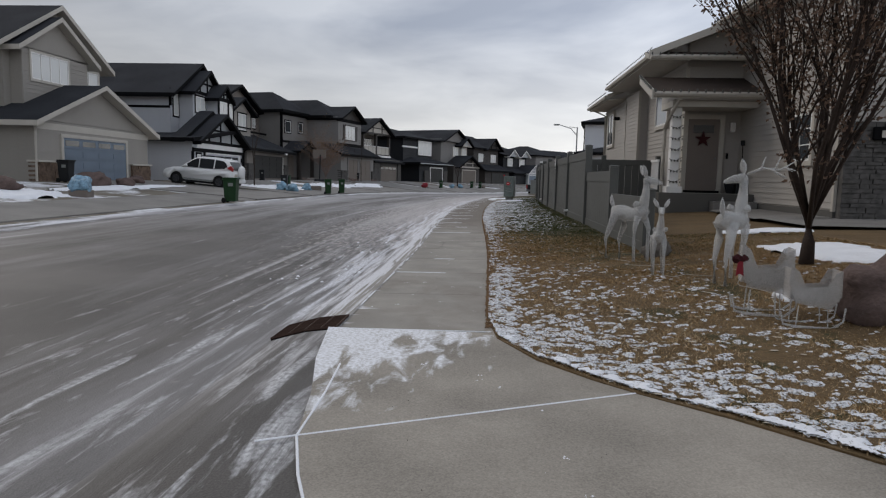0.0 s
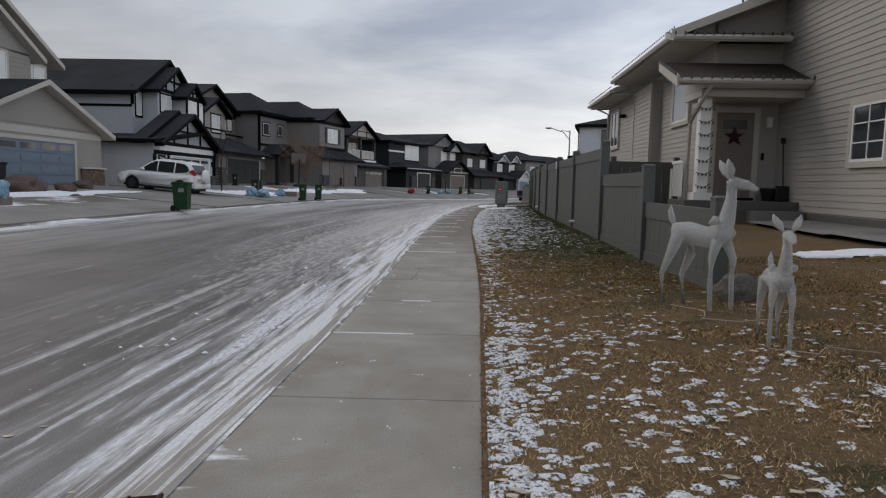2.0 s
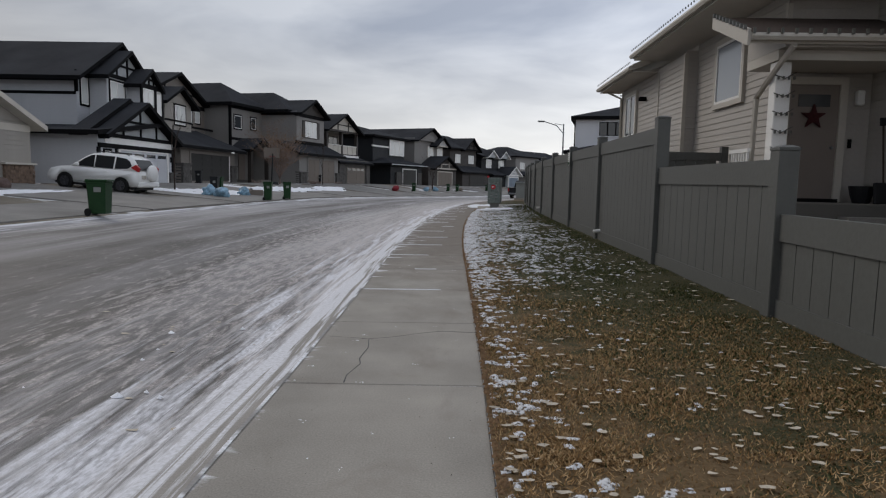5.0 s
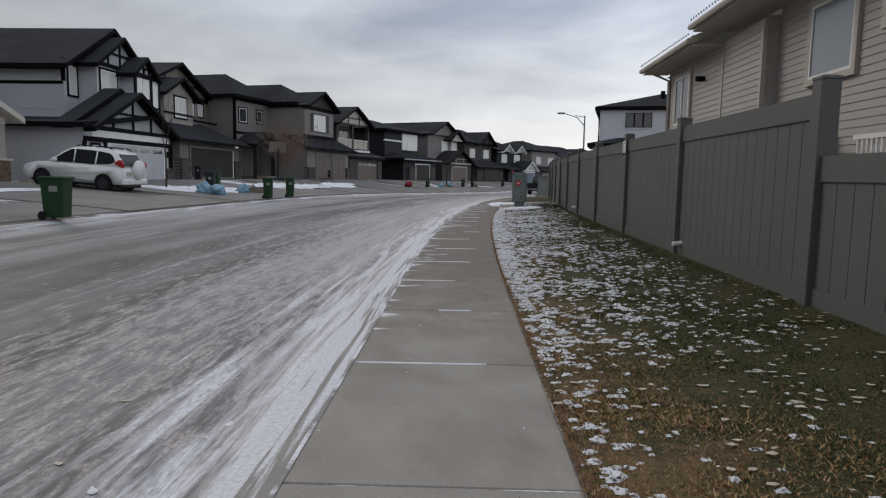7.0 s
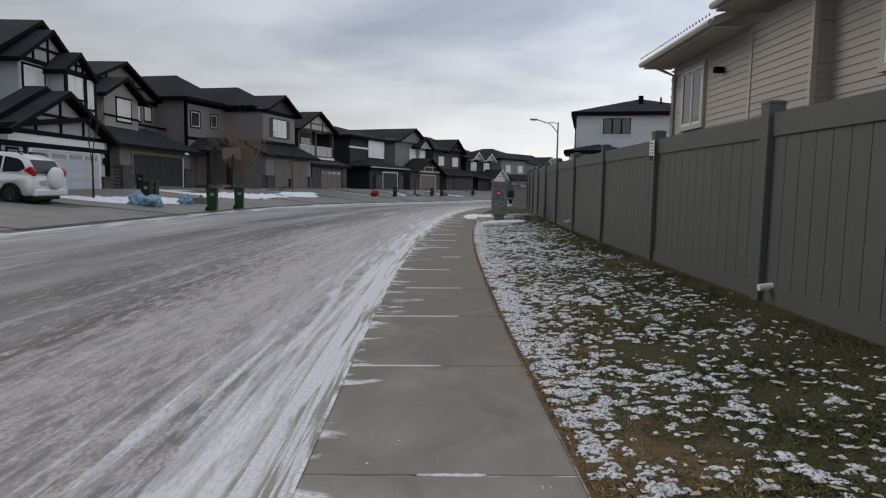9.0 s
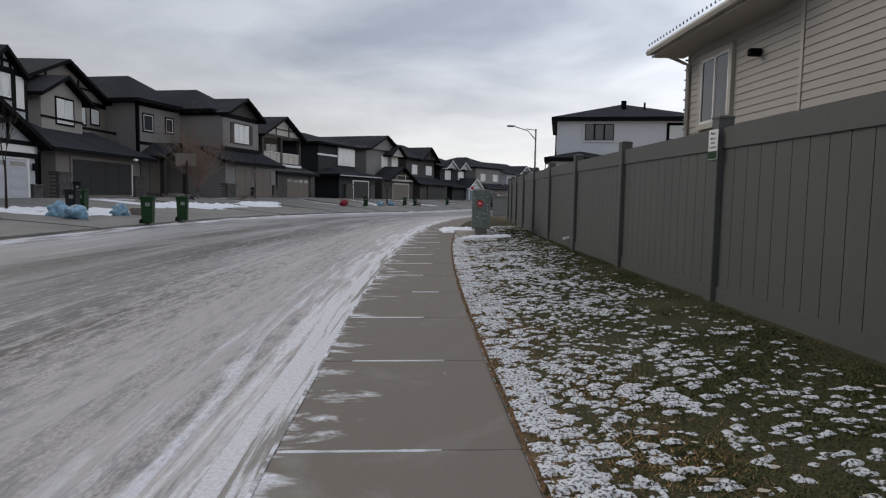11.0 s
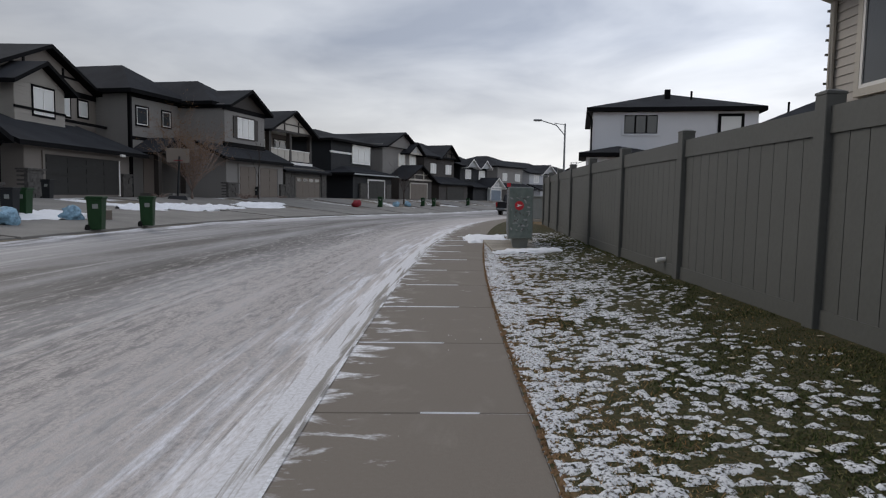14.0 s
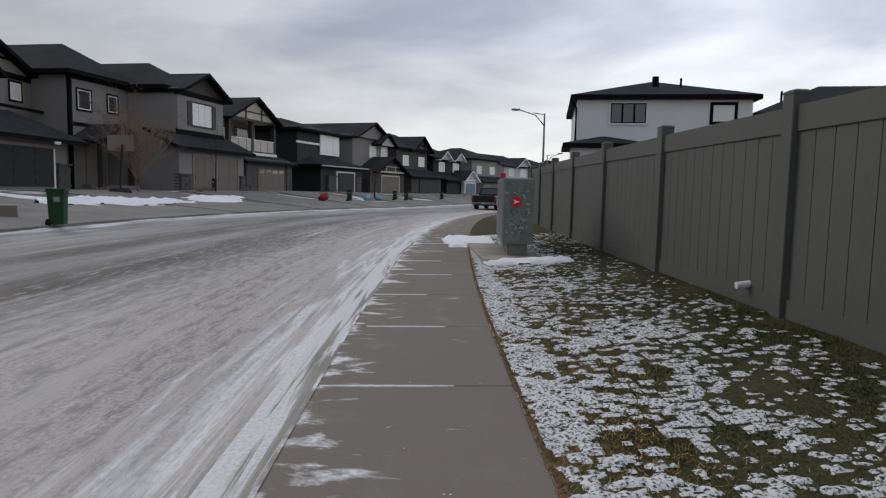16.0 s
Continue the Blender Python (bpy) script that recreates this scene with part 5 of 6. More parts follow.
def wheeled_bin(m, material, label):
    t = thing("wheeled_bin", m @ SLIM, label, "bin", "wheeled bins")
    part("body", box(bmesh.new(), -0.22, 0.22, -0.26, 0.26, 0.06, 0.88, bevel=0.02, taper=-0.045), material, t)
    lid = part("lid", cube(-0.29, 0.29, -0.36, 0.33, 0.88, 0.94, bevel=0.02), material, t)
    part("rim", cube(-0.275, 0.275, -0.315, 0.315, 0.83, 0.875, bevel=0.01), material, t)
    part("handle", tube(bmesh.new(), [(-0.22, 0.37, 0.87), (0.22, 0.37, 0.87)], 0.018, 6), material, t)
    part("axle", tube(bmesh.new(), [(-0.25, 0.24, 0.1), (0.25, 0.24, 0.1)], 0.015, 6), "rubber", t)
    for x in (-0.27, 0.27):
        w = part("wheel", tube(bmesh.new(), [(x - 0.03, 0.27, 0.1), (x + 0.03, 0.27, 0.1)], 0.1, 14), "rubber", t)
    part("label_plate", cube(-0.276, -0.262, -0.16, 0.06, 0.62, 0.74), "boxgrey", t, "pale printed panel")
    part("grip_recess", cube(0.225, 0.272, -0.05, 0.12, 0.5, 0.6), "binblack", t)
    return t


first = wheeled_bin(pose(-8.95, 22.05, 0.06, 0, 0, 95), "bin", "green wheeled bin standing at the kerb")
for x, y, a in ((-8.5, 33.9, 97), (-8.25, 35.95, 100)):
    copy_thing(first, pose(x, y, 0.07, 0, 0, a) @ SLIM)
for u, off in ((65.0, 11.6), (74.5, 11.8), (76.6, 11.6), (86.0, 11.8)):
    p, a = street(u, off)
    copy_thing(first, pose(p.x, p.y, ground_z(u, off) + 0.04, 0, 0, 95 - math.degrees(a)) @ SLIM)
dark = wheeled_bin(pose(-16.2, 23.95, 0.58, 0, 0, 90), "binblack", "black wheeled bin beside a garage")
for x, y, z in ((-11.2, 35.0, 0.24), (-15.6, 43.9, 0.56), (-12.55, 61.3, 0.55)):
    copy_thing(dark, pose(x, y, z, 0, 0, 90) @ SLIM)
copy_thing(first, pose(-11.25, 35.6, 0.24, 0, 0, 90) @ SLIM)


def bag(x, y, z, size, seed, label="translucent blue recycling bag full of rubbish"):
    ob = solid("recycling_bag", blob(bmesh.new(), (0, 0, size[2] * 0.8), size, 0.28, seed, 3), "blue_bag", label, "bag", "rubbish bags", m=pose(x, y, z))
    return smooth(ob)


bag(-10.3, 33.4, 0.17, (0.29, 0.33, 0.24), 1)
bag(-10.95, 33.7, 0.2, (0.27, 0.27, 0.27), 2)
bag(-10.3, 36.0, 0.17, (0.27, 0.31, 0.23), 3)
bag(-12.2, 18.7, 0.4, (0.27, 0.28, 0.27), 4)
cart = thing("cardboard_box", pose(-12.2, 18.7, 0.24, 0, 0, 12), "flattened brown cardboard box under a bag", "box")
part("side", cube(-0.26, 0.26, -0.27, 0.27, 0, 0.24, bevel=0.01), "door_tan", cart)
cart = thing("cardboard_box", pose(-10.0, 36.9, 0.15, 0, 0, 30), "open brown cardboard box on the snow", "box")
part("side", cube(-0.3, 0.3, -0.2, 0.2, 0, 0.32, bevel=0.01), "door_tan", cart)
part("flap", cube(-0.3, 0.3, 0.2, 0.36, 0.3, 0.32), "cream", cart)
for s, off, col in ((62.0, 12.2, "ribbon"), (72.0, 12.2, "blue_bag"), (78.5, 12.0, "door_tan"), (69.5, 12.2, "blue_bag")):
    p, a = street(s, off)
    smooth(solid("rubbish_bag", blob(bmesh.new(), (0, 0, 0.2), (0.32, 0.38, 0.26), 0.25, s, 2), col, "stuffed rubbish bag set out at the kerb", "bag", "rubbish bags", m=pose(p.x, p.y, ground_z(s, off))))


# ---- parked cars ----
def wheel(parent, x, y, r, w=0.21):
    t = part("tyre", tube(bmesh.new(), [(x, y - w / 2, r), (x, y - w / 2 + 0.03, r), (x, y + w / 2 - 0.03, r), (x, y + w / 2, r)], [r * 0.9, r, r, r * 0.9], 24), "rubber", parent)
    part("rim", tube(bmesh.new(), [(x, y - w / 2 - 0.012, r), (x, y + w / 2 + 0.012, r)], r * 0.58, 16), "alloy", t)
    for k in range(5):
        a = k * 2 * math.pi / 5
        bm = bmesh.new()
        tube(bm, [(x, y - w / 2 - 0.016, r), (x + r * 0.5 * math.cos(a), y - w / 2 - 0.016, r + r * 0.5 * math.sin(a))], 0.028, 5)
        part("spoke", bm, "alloy", t)


def car_body(bm, outline, half, tuck):
    """Side outline (x, z) given width, the upper points drawn in towards the roof."""
    lo = [bm.verts.new((x, -half + tuck(z), z)) for x, z in outline]
    hi = [bm.verts.new((x, half - tuck(z), z)) for x, z in outline]
    bm.faces.new(lo)
    bm.faces.new(hi[::-1])
    for i in range(len(outline)):
        j = (i + 1) % len(outline)
        bm.faces.new((lo[i], hi[i], hi[j], lo[j]))
    bmesh.ops.recalc_face_normals(bm, faces=bm.faces)
    bmesh.ops.bevel(bm, geom=[e for e in bm.edges], offset=0.035, segments=2, affect="EDGES")
    return bm


def arch(cx, r, n=7):
    return [(cx + r * math.cos(math.pi * (1 - k / (n - 1))), 0.34 + r * math.sin(math.pi * (1 - k / (n - 1)))) for k in range(n)]


# local x points to the rear; the nose faces the garage
suv = thing("parked_suv", pose(-14.0, 31.2, 0.41, 0, 4.5, 0) @ Matrix.Diagonal((0.8, 0.9, 0.86, 1)), "white compact suv parked on a driveway, spare wheel on its tail", "car")
tuck = lambda z: 0.0 if z < 0.95 else (z - 0.95) * 0.22
low = [(-2.16, 0.36)] + arch(-1.36, 0.41) + arch(1.28, 0.41) + [(2.05, 0.38), (2.13, 0.62), (2.1, 0.98), (2.0, 1.06), (-0.98, 1.04), (-1.6, 0.98), (-2.06, 0.84), (-2.2, 0.62)]
smooth(part("body", car_body(bmesh.new(), low, 0.9, tuck), "carwhite", suv))
smooth(part("cabin", car_body(bmesh.new(), [(-1.2, 0.99), (2.05, 1.0), (1.93, 1.3), (1.72, 1.58), (1.35, 1.68), (0.3, 1.71), (-0.1, 1.66), (-0.42, 1.52)], 0.88, tuck), "carwhite", suv))
for sgn in (-1, 1):
    for pts in ([(-0.95, 1.06), (-0.04, 1.06), (-0.04, 1.58), (-0.2, 1.56), (-0.45, 1.43)], [(0.02, 1.06), (0.88, 1.06), (0.9, 1.59), (0.02, 1.59)], [(0.96, 1.07), (1.55, 1.12), (1.74, 1.24), (1.62, 1.44), (1.45, 1.54), (0.97, 1.59)]):
        bm = bmesh.new()
        vs = [bm.verts.new((x, sgn * (0.885 - tuck(z) + 0.006), z)) for x, z in pts]
        ws = [bm.verts.new((x, sgn * (0.885 - tuck(z) - 0.02), z)) for x, z in pts]
        bm.faces.new(vs)
        bm.faces.new(ws[::-1])
        for i in range(len(pts)):
            j = (i + 1) % len(pts)
            bm.faces.new((vs[i], ws[i], ws[j], vs[j]))
        part("side_window", bm, "carglass", suv)
    part("tail_light", prism(bmesh.new(), [(1.72, 1.18), (2.07, 1.02), (2.1, 1.2), (1.95, 1.32)], 1, sgn * 0.8 - 0.075, sgn * 0.8 + 0.075), "red", suv)
    part("headlight", cube(-2.12, -1.86, sgn * 0.72 - 0.14, sgn * 0.72 + 0.14, 0.7, 0.84, bevel=0.03), "lampcover", suv)
    part("mirror", cube(-0.84, -0.66, sgn * 0.98 - 0.09, sgn * 0.98 + 0.09, 1.05, 1.19, bevel=0.04), "carwhite", suv)
    part("roof_rail", tube(bmesh.new(), [(-0.05, sgn * 0.62, 1.7), (0.1, sgn * 0.62, 1.76), (1.3, sgn * 0.62, 1.76), (1.5, sgn * 0.62, 1.68)], 0.022, 6), "binblack", suv)
    part("sill", cube(-0.93, 0.85, sgn * 0.895 - 0.02, sgn * 0.895 + 0.02, 0.34, 0.44), "boxgrey", suv)
    for x, k in ((-0.3, 1.04), (0.55, 1.04)):
        part("door_handle", cube(x - 0.08, x + 0.08, sgn * 0.905 - 0.015, sgn * 0.905 + 0.015, 0.9, 0.93), "carwhite", suv)
    for x in (-1.36, 1.28):
        wheel(suv, x, sgn * 0.8, 0.37)
part("rear_window", prism(bmesh.new(), [(2.06, 1.1), (1.97, 1.28), (1.78, 1.54), (1.74, 1.52), (1.93, 1.26), (2.01, 1.09)], 1, -0.64, 0.64), "carglass", suv)
smooth(part("spare_wheel_cover", tube(bmesh.new(), [(2.1, 0.12, 0.98), (2.15, 0.12, 0.98), (2.27, 0.12, 0.98), (2.32, 0.12, 0.98)], [0.33, 0.37, 0.37, 0.3], 22), "carwhite", suv))
part("rear_bumper", cube(2.0, 2.2, -0.86, 0.86, 0.36, 0.6, bevel=0.05), "carwhite", suv)
part("number_plate", cube(2.12, 2.15, -0.62, -0.3, 0.72, 0.88), "cream", suv)
part("underbody", cube(-1.9, 1.95, -0.75, 0.75, 0.22, 0.5), "binblack", suv)

p, a = street(75.5, 3.6)
truck = thing("pickup_truck", pose(p.x, p.y, ground_z(75.5, 3.6), 0, 0, -90 - math.degrees(a)), "dark pickup truck parked at the kerb, seen from behind", "truck")
low = [(-2.7, 0.45)] + arch(-1.75, 0.45) + arch(1.75, 0.45) + [(2.75, 0.5), (2.8, 1.15), (0.55, 1.15), (-1.2, 1.12), (-2.6, 1.02), (-2.75, 0.7)]
part("body", car_body(bmesh.new(), low, 0.98, tuck), "carblack", truck)
part("cab", car_body(bmesh.new(), [(-1.35, 1.1), (0.95, 1.1), (0.8, 1.75), (0.6, 1.84), (-0.4, 1.84), (-0.7, 1.78)], 0.92, tuck), "carblack", truck)
part("rear_window", prism(bmesh.new(), [(0.93, 1.25), (0.83, 1.68), (0.8, 1.68), (0.89, 1.25)], 1, -0.65, 0.65), "pane", truck)
part("tailgate", cube(2.76, 2.82, -0.85, 0.85, 0.62, 1.13, bevel=0.02), "carblack", truck)
part("rear_bumper", cube(2.78, 2.98, -0.95, 0.95, 0.45, 0.62, bevel=0.03), "steel", truck)
part("number_plate", cube(2.975, 2.99, -0.16, 0.16, 0.5, 0.6), "cream", truck)
for sgn in (-1, 1):
    part("tail_light", cube(2.72, 2.83, sgn * 0.92 - 0.07, sgn * 0.92 + 0.07, 0.75, 1.1, bevel=0.01), "red", truck)
    for x in (-1.75, 1.75):
        wheel(truck, x, sgn * 0.83, 0.4, 0.27)


# ---- trees ----
def branch_tree(name, m, label, height, trunk_r, forks, levels, spread, seed, bark, leaf=None, leaves=0, first_fork=0.25, leaf_size=0.05):
    rnd = random.Random(seed)
    t = thing(name, m, label, "tree", "bare trees")
    bm, tips = bmesh.new(), []

    def grow(p, d, r, length, level):
        pts, rad = [p], [r]
        n = 4
        for i in range(n):
            d = (d + Vector((rnd.uniform(-1, 1), rnd.uniform(-1, 1), rnd.uniform(-0.2, 0.5))) * 0.16).normalized()
            p = p + d * length / n
            pts.append(p)
            rad.append(r * (1 - 0.5 * (i + 1) / n))
            if level >= 1:
                tips.append(p)
        tube(bm, pts, rad, 6 if level < 2 else 4, close=level < 2)
        if level < levels:
            for k in range(forks[level]):
                j = rnd.randint(1, n)
                e = (d + Vector((rnd.uniform(-1, 1), rnd.uniform(-1, 1), rnd.uniform(-0.1, 0.4))) * spread).normalized()
                grow(pts[j], e, rad[j] * 0.6, length * rnd.uniform(0.5, 0.8), level + 1)
    h0 = height * first_fork
    tube(bm, [(0, 0, -0.05), (0.01, 0, h0 * 0.5), (0, 0.02, h0)], [trunk_r * 1.35, trunk_r, trunk_r * 0.9], 10)
    for k in range(forks[0]):
        ang = 2 * math.pi * k / forks[0] + rnd.uniform(-0.4, 0.4)
        grow(Vector((0, 0, h0 * rnd.uniform(0.75, 1.0))), Vector((math.cos(ang) * spread * 0.6, math.sin(ang) * spread * 0.6, 1)).normalized(), trunk_r * 0.42, height * rnd.uniform(0.45, 0.7), 1)
    smooth(part("trunk", bm, bark, t))
    if leaves:
        verts, faces = [], []
        for i in range(leaves):
            c = rnd.choice(tips) + Vector((rnd.gauss(0, 0.05), rnd.gauss(0, 0.05), rnd.gauss(0, 0.05)))
            a = Vector((rnd.uniform(-1, 1), rnd.uniform(-1, 1), rnd.uniform(-1, 0.4))).normalized() * leaf_size * rnd.uniform(0.6, 1.3)
            b = a.orthogonal().normalized() * leaf_size * 0.45
            up = a.cross(b).normalized() * leaf_size * 0.2
            k = len(verts)
            verts += [c, c + a * 0.5 + b + up, c + a, c + a * 0.5 - b + up]
            faces += [(k, k + 1, k + 2), (k, k + 2, k + 3)]
        me = bpy.data.meshes.new("crown")
        me.from_pydata(verts, [], faces)
        me.materials.append(M[leaf])
        ob = new("crown", me)
        ob.parent = t
    return t


branch_tree("tree", pose(3.42, 7.2, lawn_z(3.42, 7.2) - 0.02), "dark upright tree holding shrivelled brown leaves", 4.4, 0.062, [12, 7, 4], 3, 0.6, 11, "bark", "darkleaf", 13000, 0.12, 0.05)
branch_tree("tree", pose(-13.4, 52.6, 0.4), "small bare ornamental tree with pale twigs", 3.6, 0.065, [11, 8, 5], 3, 0.85, 4, "palebark", "dryleaf", 4500, 0.2, 0.055)
for x, y, h in ((-12.5, 33.9, 2.9), (-11.8, 59.2, 3.1)):
    branch_tree("sapling", pose(x, y, 0.25), "thin bare sapling in a front yard", h, 0.03, [4, 3], 2, 0.3, int(y), "bark", None, 0, 0.55)
p, a = street(73, 13)
branch_tree("tree", pose(p.x, p.y, 0.2), "small bare tree in a front yard", 3.0, 0.05, [6, 5, 3], 3, 0.6, 8, "bark", None, 0, 0.3)

hoop = thing("basketball_hoop", pose(-13.5, 51.0, 0.5, 0, 0, 20), "portable basketball hoop leaning on a driveway edge", "hoop")
part("base", box(bmesh.new(), -0.5, 0.5, -0.4, 0.4, 0, 0.28, bevel=0.04, taper=0.12), "binblack", hoop)
part("pole", tube(bmesh.new(), [(0, 0, 0.2), (0.1, 0.3, 2.2)], 0.05, 8), "binblack", hoop)
part("backboard", cube(-0.5, 0.55, 0.3, 0.36, 1.9, 2.6, bevel=0.01), "door_tan", hoop)
part("rim", tube(bmesh.new(), [(0.05 + 0.22 * math.cos(k * math.pi / 6), 0.05 + 0.22 * math.sin(k * math.pi / 6), 2.0) for k in range(13)], 0.012, 5), "ribbon", hoop)

# ---- wire-frame deer and sleigh on the lawn ----


def deer(name, m, label, k, antlers=False, head_turn=0.0):
    """A lit-up garden deer, spun thread over wire; nose towards +x."""
    bm = bmesh.new()
    tube(bm, [(-0.36, 0, 0.70), (-0.33, 0, 0.72), (-0.2, 0, 0.72), (0.0, 0, 0.69), (0.15, 0, 0.72), (0.24, 0, 0.78)], [0.02, 0.095, 0.115, 0.1, 0.115, 0.06], 14)
    hx, hy = 0.25 * math.cos(head_turn), 0.25 * math.sin(head_turn)
    ca, sa = math.cos(head_turn), math.sin(head_turn)
    tube(bm, [(0.12, 0, 0.68), (0.185, 0, 0.86), (0.215, 0, 1.05), (0.22, 0, 1.19)], [0.1, 0.075, 0.053, 0.055], 12)
    tube(bm, [(0.20 - 0.03 * ca, -0.03 * sa, 1.2), (0.22, 0, 1.215), (0.22 + hx * 0.45, hy * 0.45, 1.195), (0.22 + hx * 0.8, hy * 0.8, 1.165), (0.22 + hx * 0.9, hy * 0.9, 1.16)], [0.03, 0.062, 0.05, 0.03, 0.012], 10)
    for s in (-1, 1):
        tube(bm, [(0.20 - s * 0.04 * sa, s * 0.04 * ca, 1.25), (0.17 - s * 0.085 * sa, s * 0.085 * ca, 1.32), (0.14 - s * 0.12 * sa, s * 0.12 * ca, 1.38), (0.12 - s * 0.135 * sa, s * 0.135 * ca, 1.43)], [(0.008, 0.012), (0.036, 0.045), (0.03, 0.036), (0.004, 0.004)], 8)
        lead = 0.06 * s
        tube(bm, [(0.15, s * 0.075, 0.68), (0.17 + lead, s * 0.085, 0.5), (0.165 + lead, s * 0.085, 0.3), (0.18 + lead, s * 0.085, 0.0)], [0.055, 0.036, 0.026, 0.022], 8)
        tube(bm, [(-0.25, s * 0.075, 0.70), (-0.26 + lead, s * 0.085, 0.52), (-0.35 + lead, s * 0.085, 0.30), (-0.32 + lead, s * 0.085, 0.0)], [0.075, 0.05, 0.027, 0.022], 8)
        if antlers:
            hd, sd = Vector((math.cos(head_turn), math.sin(head_turn), 0)), Vector((-math.sin(head_turn), math.cos(head_turn), 0))

            def tine(*pts):
                return [Vector((0.25, 0, 0)) + hd * a + sd * s * c + Vector((0, 0, z)) for a, c, z in pts]
            tube(bm, tine((-0.02, 0.03, 1.26), (-0.18, 0.10, 1.33), (-0.36, 0.16, 1.31), (-0.52, 0.15, 1.42)), [0.015, 0.015, 0.013, 0.005], 6)
            for pts in (((-0.16, 0.10, 1.33), (-0.2, 0.1, 1.46)), ((-0.3, 0.15, 1.31), (-0.36, 0.14, 1.46)), ((-0.26, 0.14, 1.32), (-0.42, 0.24, 1.22)), ((-0.4, 0.16, 1.34), (-0.5, 0.26, 1.3))):
                tube(bm, tine(*pts), [0.012, 0.005], 6)
    tube(bm, [(-0.34, 0, 0.76), (-0.38, 0, 0.85), (-0.40, 0, 0.93), (-0.40, 0, 0.99)], [0.008, 0.034, 0.026, 0.004], 8)
    blob(bm, (0.12, -0.1, 0.86), (0.05, 0.035, 0.04), 0.3, 3, 2)
    blob(bm, (0.12, 0.1, 0.86), (0.05, 0.035, 0.04), 0.3, 4, 2)
    ob = solid(name, bm, "thread", label, "garden figure", "deer figures", m=m @ Matrix.Scale(k, 4))
    return smooth(ob)


deer("deer_figure", pose(1.76, 8.12, lawn_z(1.76, 8.12), 0, 0, -48), "white thread and wire deer figure standing on the lawn", 0.82, head_turn=0.75)
deer("deer_figure", pose(1.78, 6.9, lawn_z(1.78, 6.9), 0, 0, -100), "small white thread fawn figure with a silver bow", 0.56)
deer("deer_figure", pose(2.33, 6.35, lawn_z(2.33, 6.35), 0, 0, 50), "white thread buck figure with branching antlers", 0.82, True, 1.9)
deer("deer_figure", pose(2.95, 4.15, lawn_z(2.95, 4.15), 0, 0, 160), "white thread deer figure beside a boulder", 0.8)


def sleigh(m, label):
    t = thing("sleigh", m, label, "sleigh", "sleigh figures")
    for s in (-1, 1):
        bm = bmesh.new()
        y = s * 0.15
        prof = [(-0.30, 0.55), (-0.33, 0.40), (-0.22, 0.22), (0.22, 0.18), (0.34, 0.30), (0.33, 0.52), (0.25, 0.50), (0.16, 0.38), (-0.10, 0.36), (-0.2, 0.5)]
        prism(bm, prof, 1, y - 0.008, y + 0.008)
        part("side_panel", bm, "thread_open", t)
        part("runner", tube(bmesh.new(), [(-0.40, y, 0.14), (-0.36, y, 0.03), (-0.2, y, 0.012), (0.25, y, 0.012), (0.38, y, 0.08), (0.40, y, 0.2)], 0.012, 6), "thread", t)
        for x in (-0.18, 0.18):
            part("strut", tube(bmesh.new(), [(x, y, 0.2), (x * 1.1, y, 0.01)], 0.009, 5), "thread", t)
    part("seat", cube(-0.2, 0.2, -0.142, 0.142, 0.24, 0.255), "thread_open", t)
    part("backrest", cube(0.30, 0.32, -0.142, 0.142, 0.25, 0.52), "thread_open", t)
    part("dash", cube(-0.3, -0.28, -0.142, 0.142, 0.25, 0.52), "thread_open", t)
    return t


sleigh(pose(2.07, 4.98, lawn_z(2.07, 4.98) - 0.004, 0, 0, -14) @ Matrix.Diagonal((0.55, 0.65, 0.98, 1)), "white thread sleigh figure with a red bow")
cart2 = sleigh(pose(2.24, 4.62, lawn_z(2.24, 4.62) - 0.004, 0, 0, -10) @ Matrix.Diagonal((0.5, 0.6, 0.78, 1)), "open wire cart figure on thin runners")
bow = thing("red_bow", pose(1.87, 4.92, lawn_z(1.87, 4.92) + 0.42) @ Matrix.Scale(0.55, 4), "dark red ribbon bow with green sprigs on the sleigh", "bow")
part("ribbon_loop", blob(blob(bmesh.new(), (0.04, 0, 0.04), (0.06, 0.04, 0.05), 0.3, 2), (-0.05, 0, 0.03), (0.06, 0.04, 0.05), 0.3, 5), "wreath", bow)
part("ribbon_tail", prism(bmesh.new(), [(-0.03, 0.02), (-0.05, -0.2), (0.0, -0.17), (0.05, -0.2), (0.03, 0.02)], 1, -0.012, 0.012), "ribbon", bow)


# thin white cables from figure to figure across the grass
CABLES = (((1.55, 8.2), (1.7, 7.95), (1.62, 7.7), (1.85, 7.55), (2.15, 7.6)), ((1.7, 6.75), (1.9, 6.62), (2.05, 6.78), (2.3, 6.6)), ((2.45, 6.5), (2.3, 6.0), (2.4, 5.5), (2.2, 5.1)))
for line in CABLES:
    pts = []
    for (xa, ya), (xb, yb) in zip(line, line[1:]):
        for k in range(5):
            x, y = xa + (xb - xa) * k / 5, ya + (yb - ya) * k / 5
            pts.append((x + 0.02 * math.sin(9 * y), y, lawn_z(x, y) + 0.02))
    solid("light_cable", tube(bmesh.new(), pts, 0.0025, 5), "cream", "thin white light cable lying on the grass", "cable", "light cables")


def boulder(x, y, z, size, seed, material, label):
    ob = solid("boulder", blob(bmesh.new(), (0, 0, size[2] * 0.55), size, 0.22, seed, 3), material, label, "boulder", "boulders", m=pose(x, y, z))
    return smooth(ob)


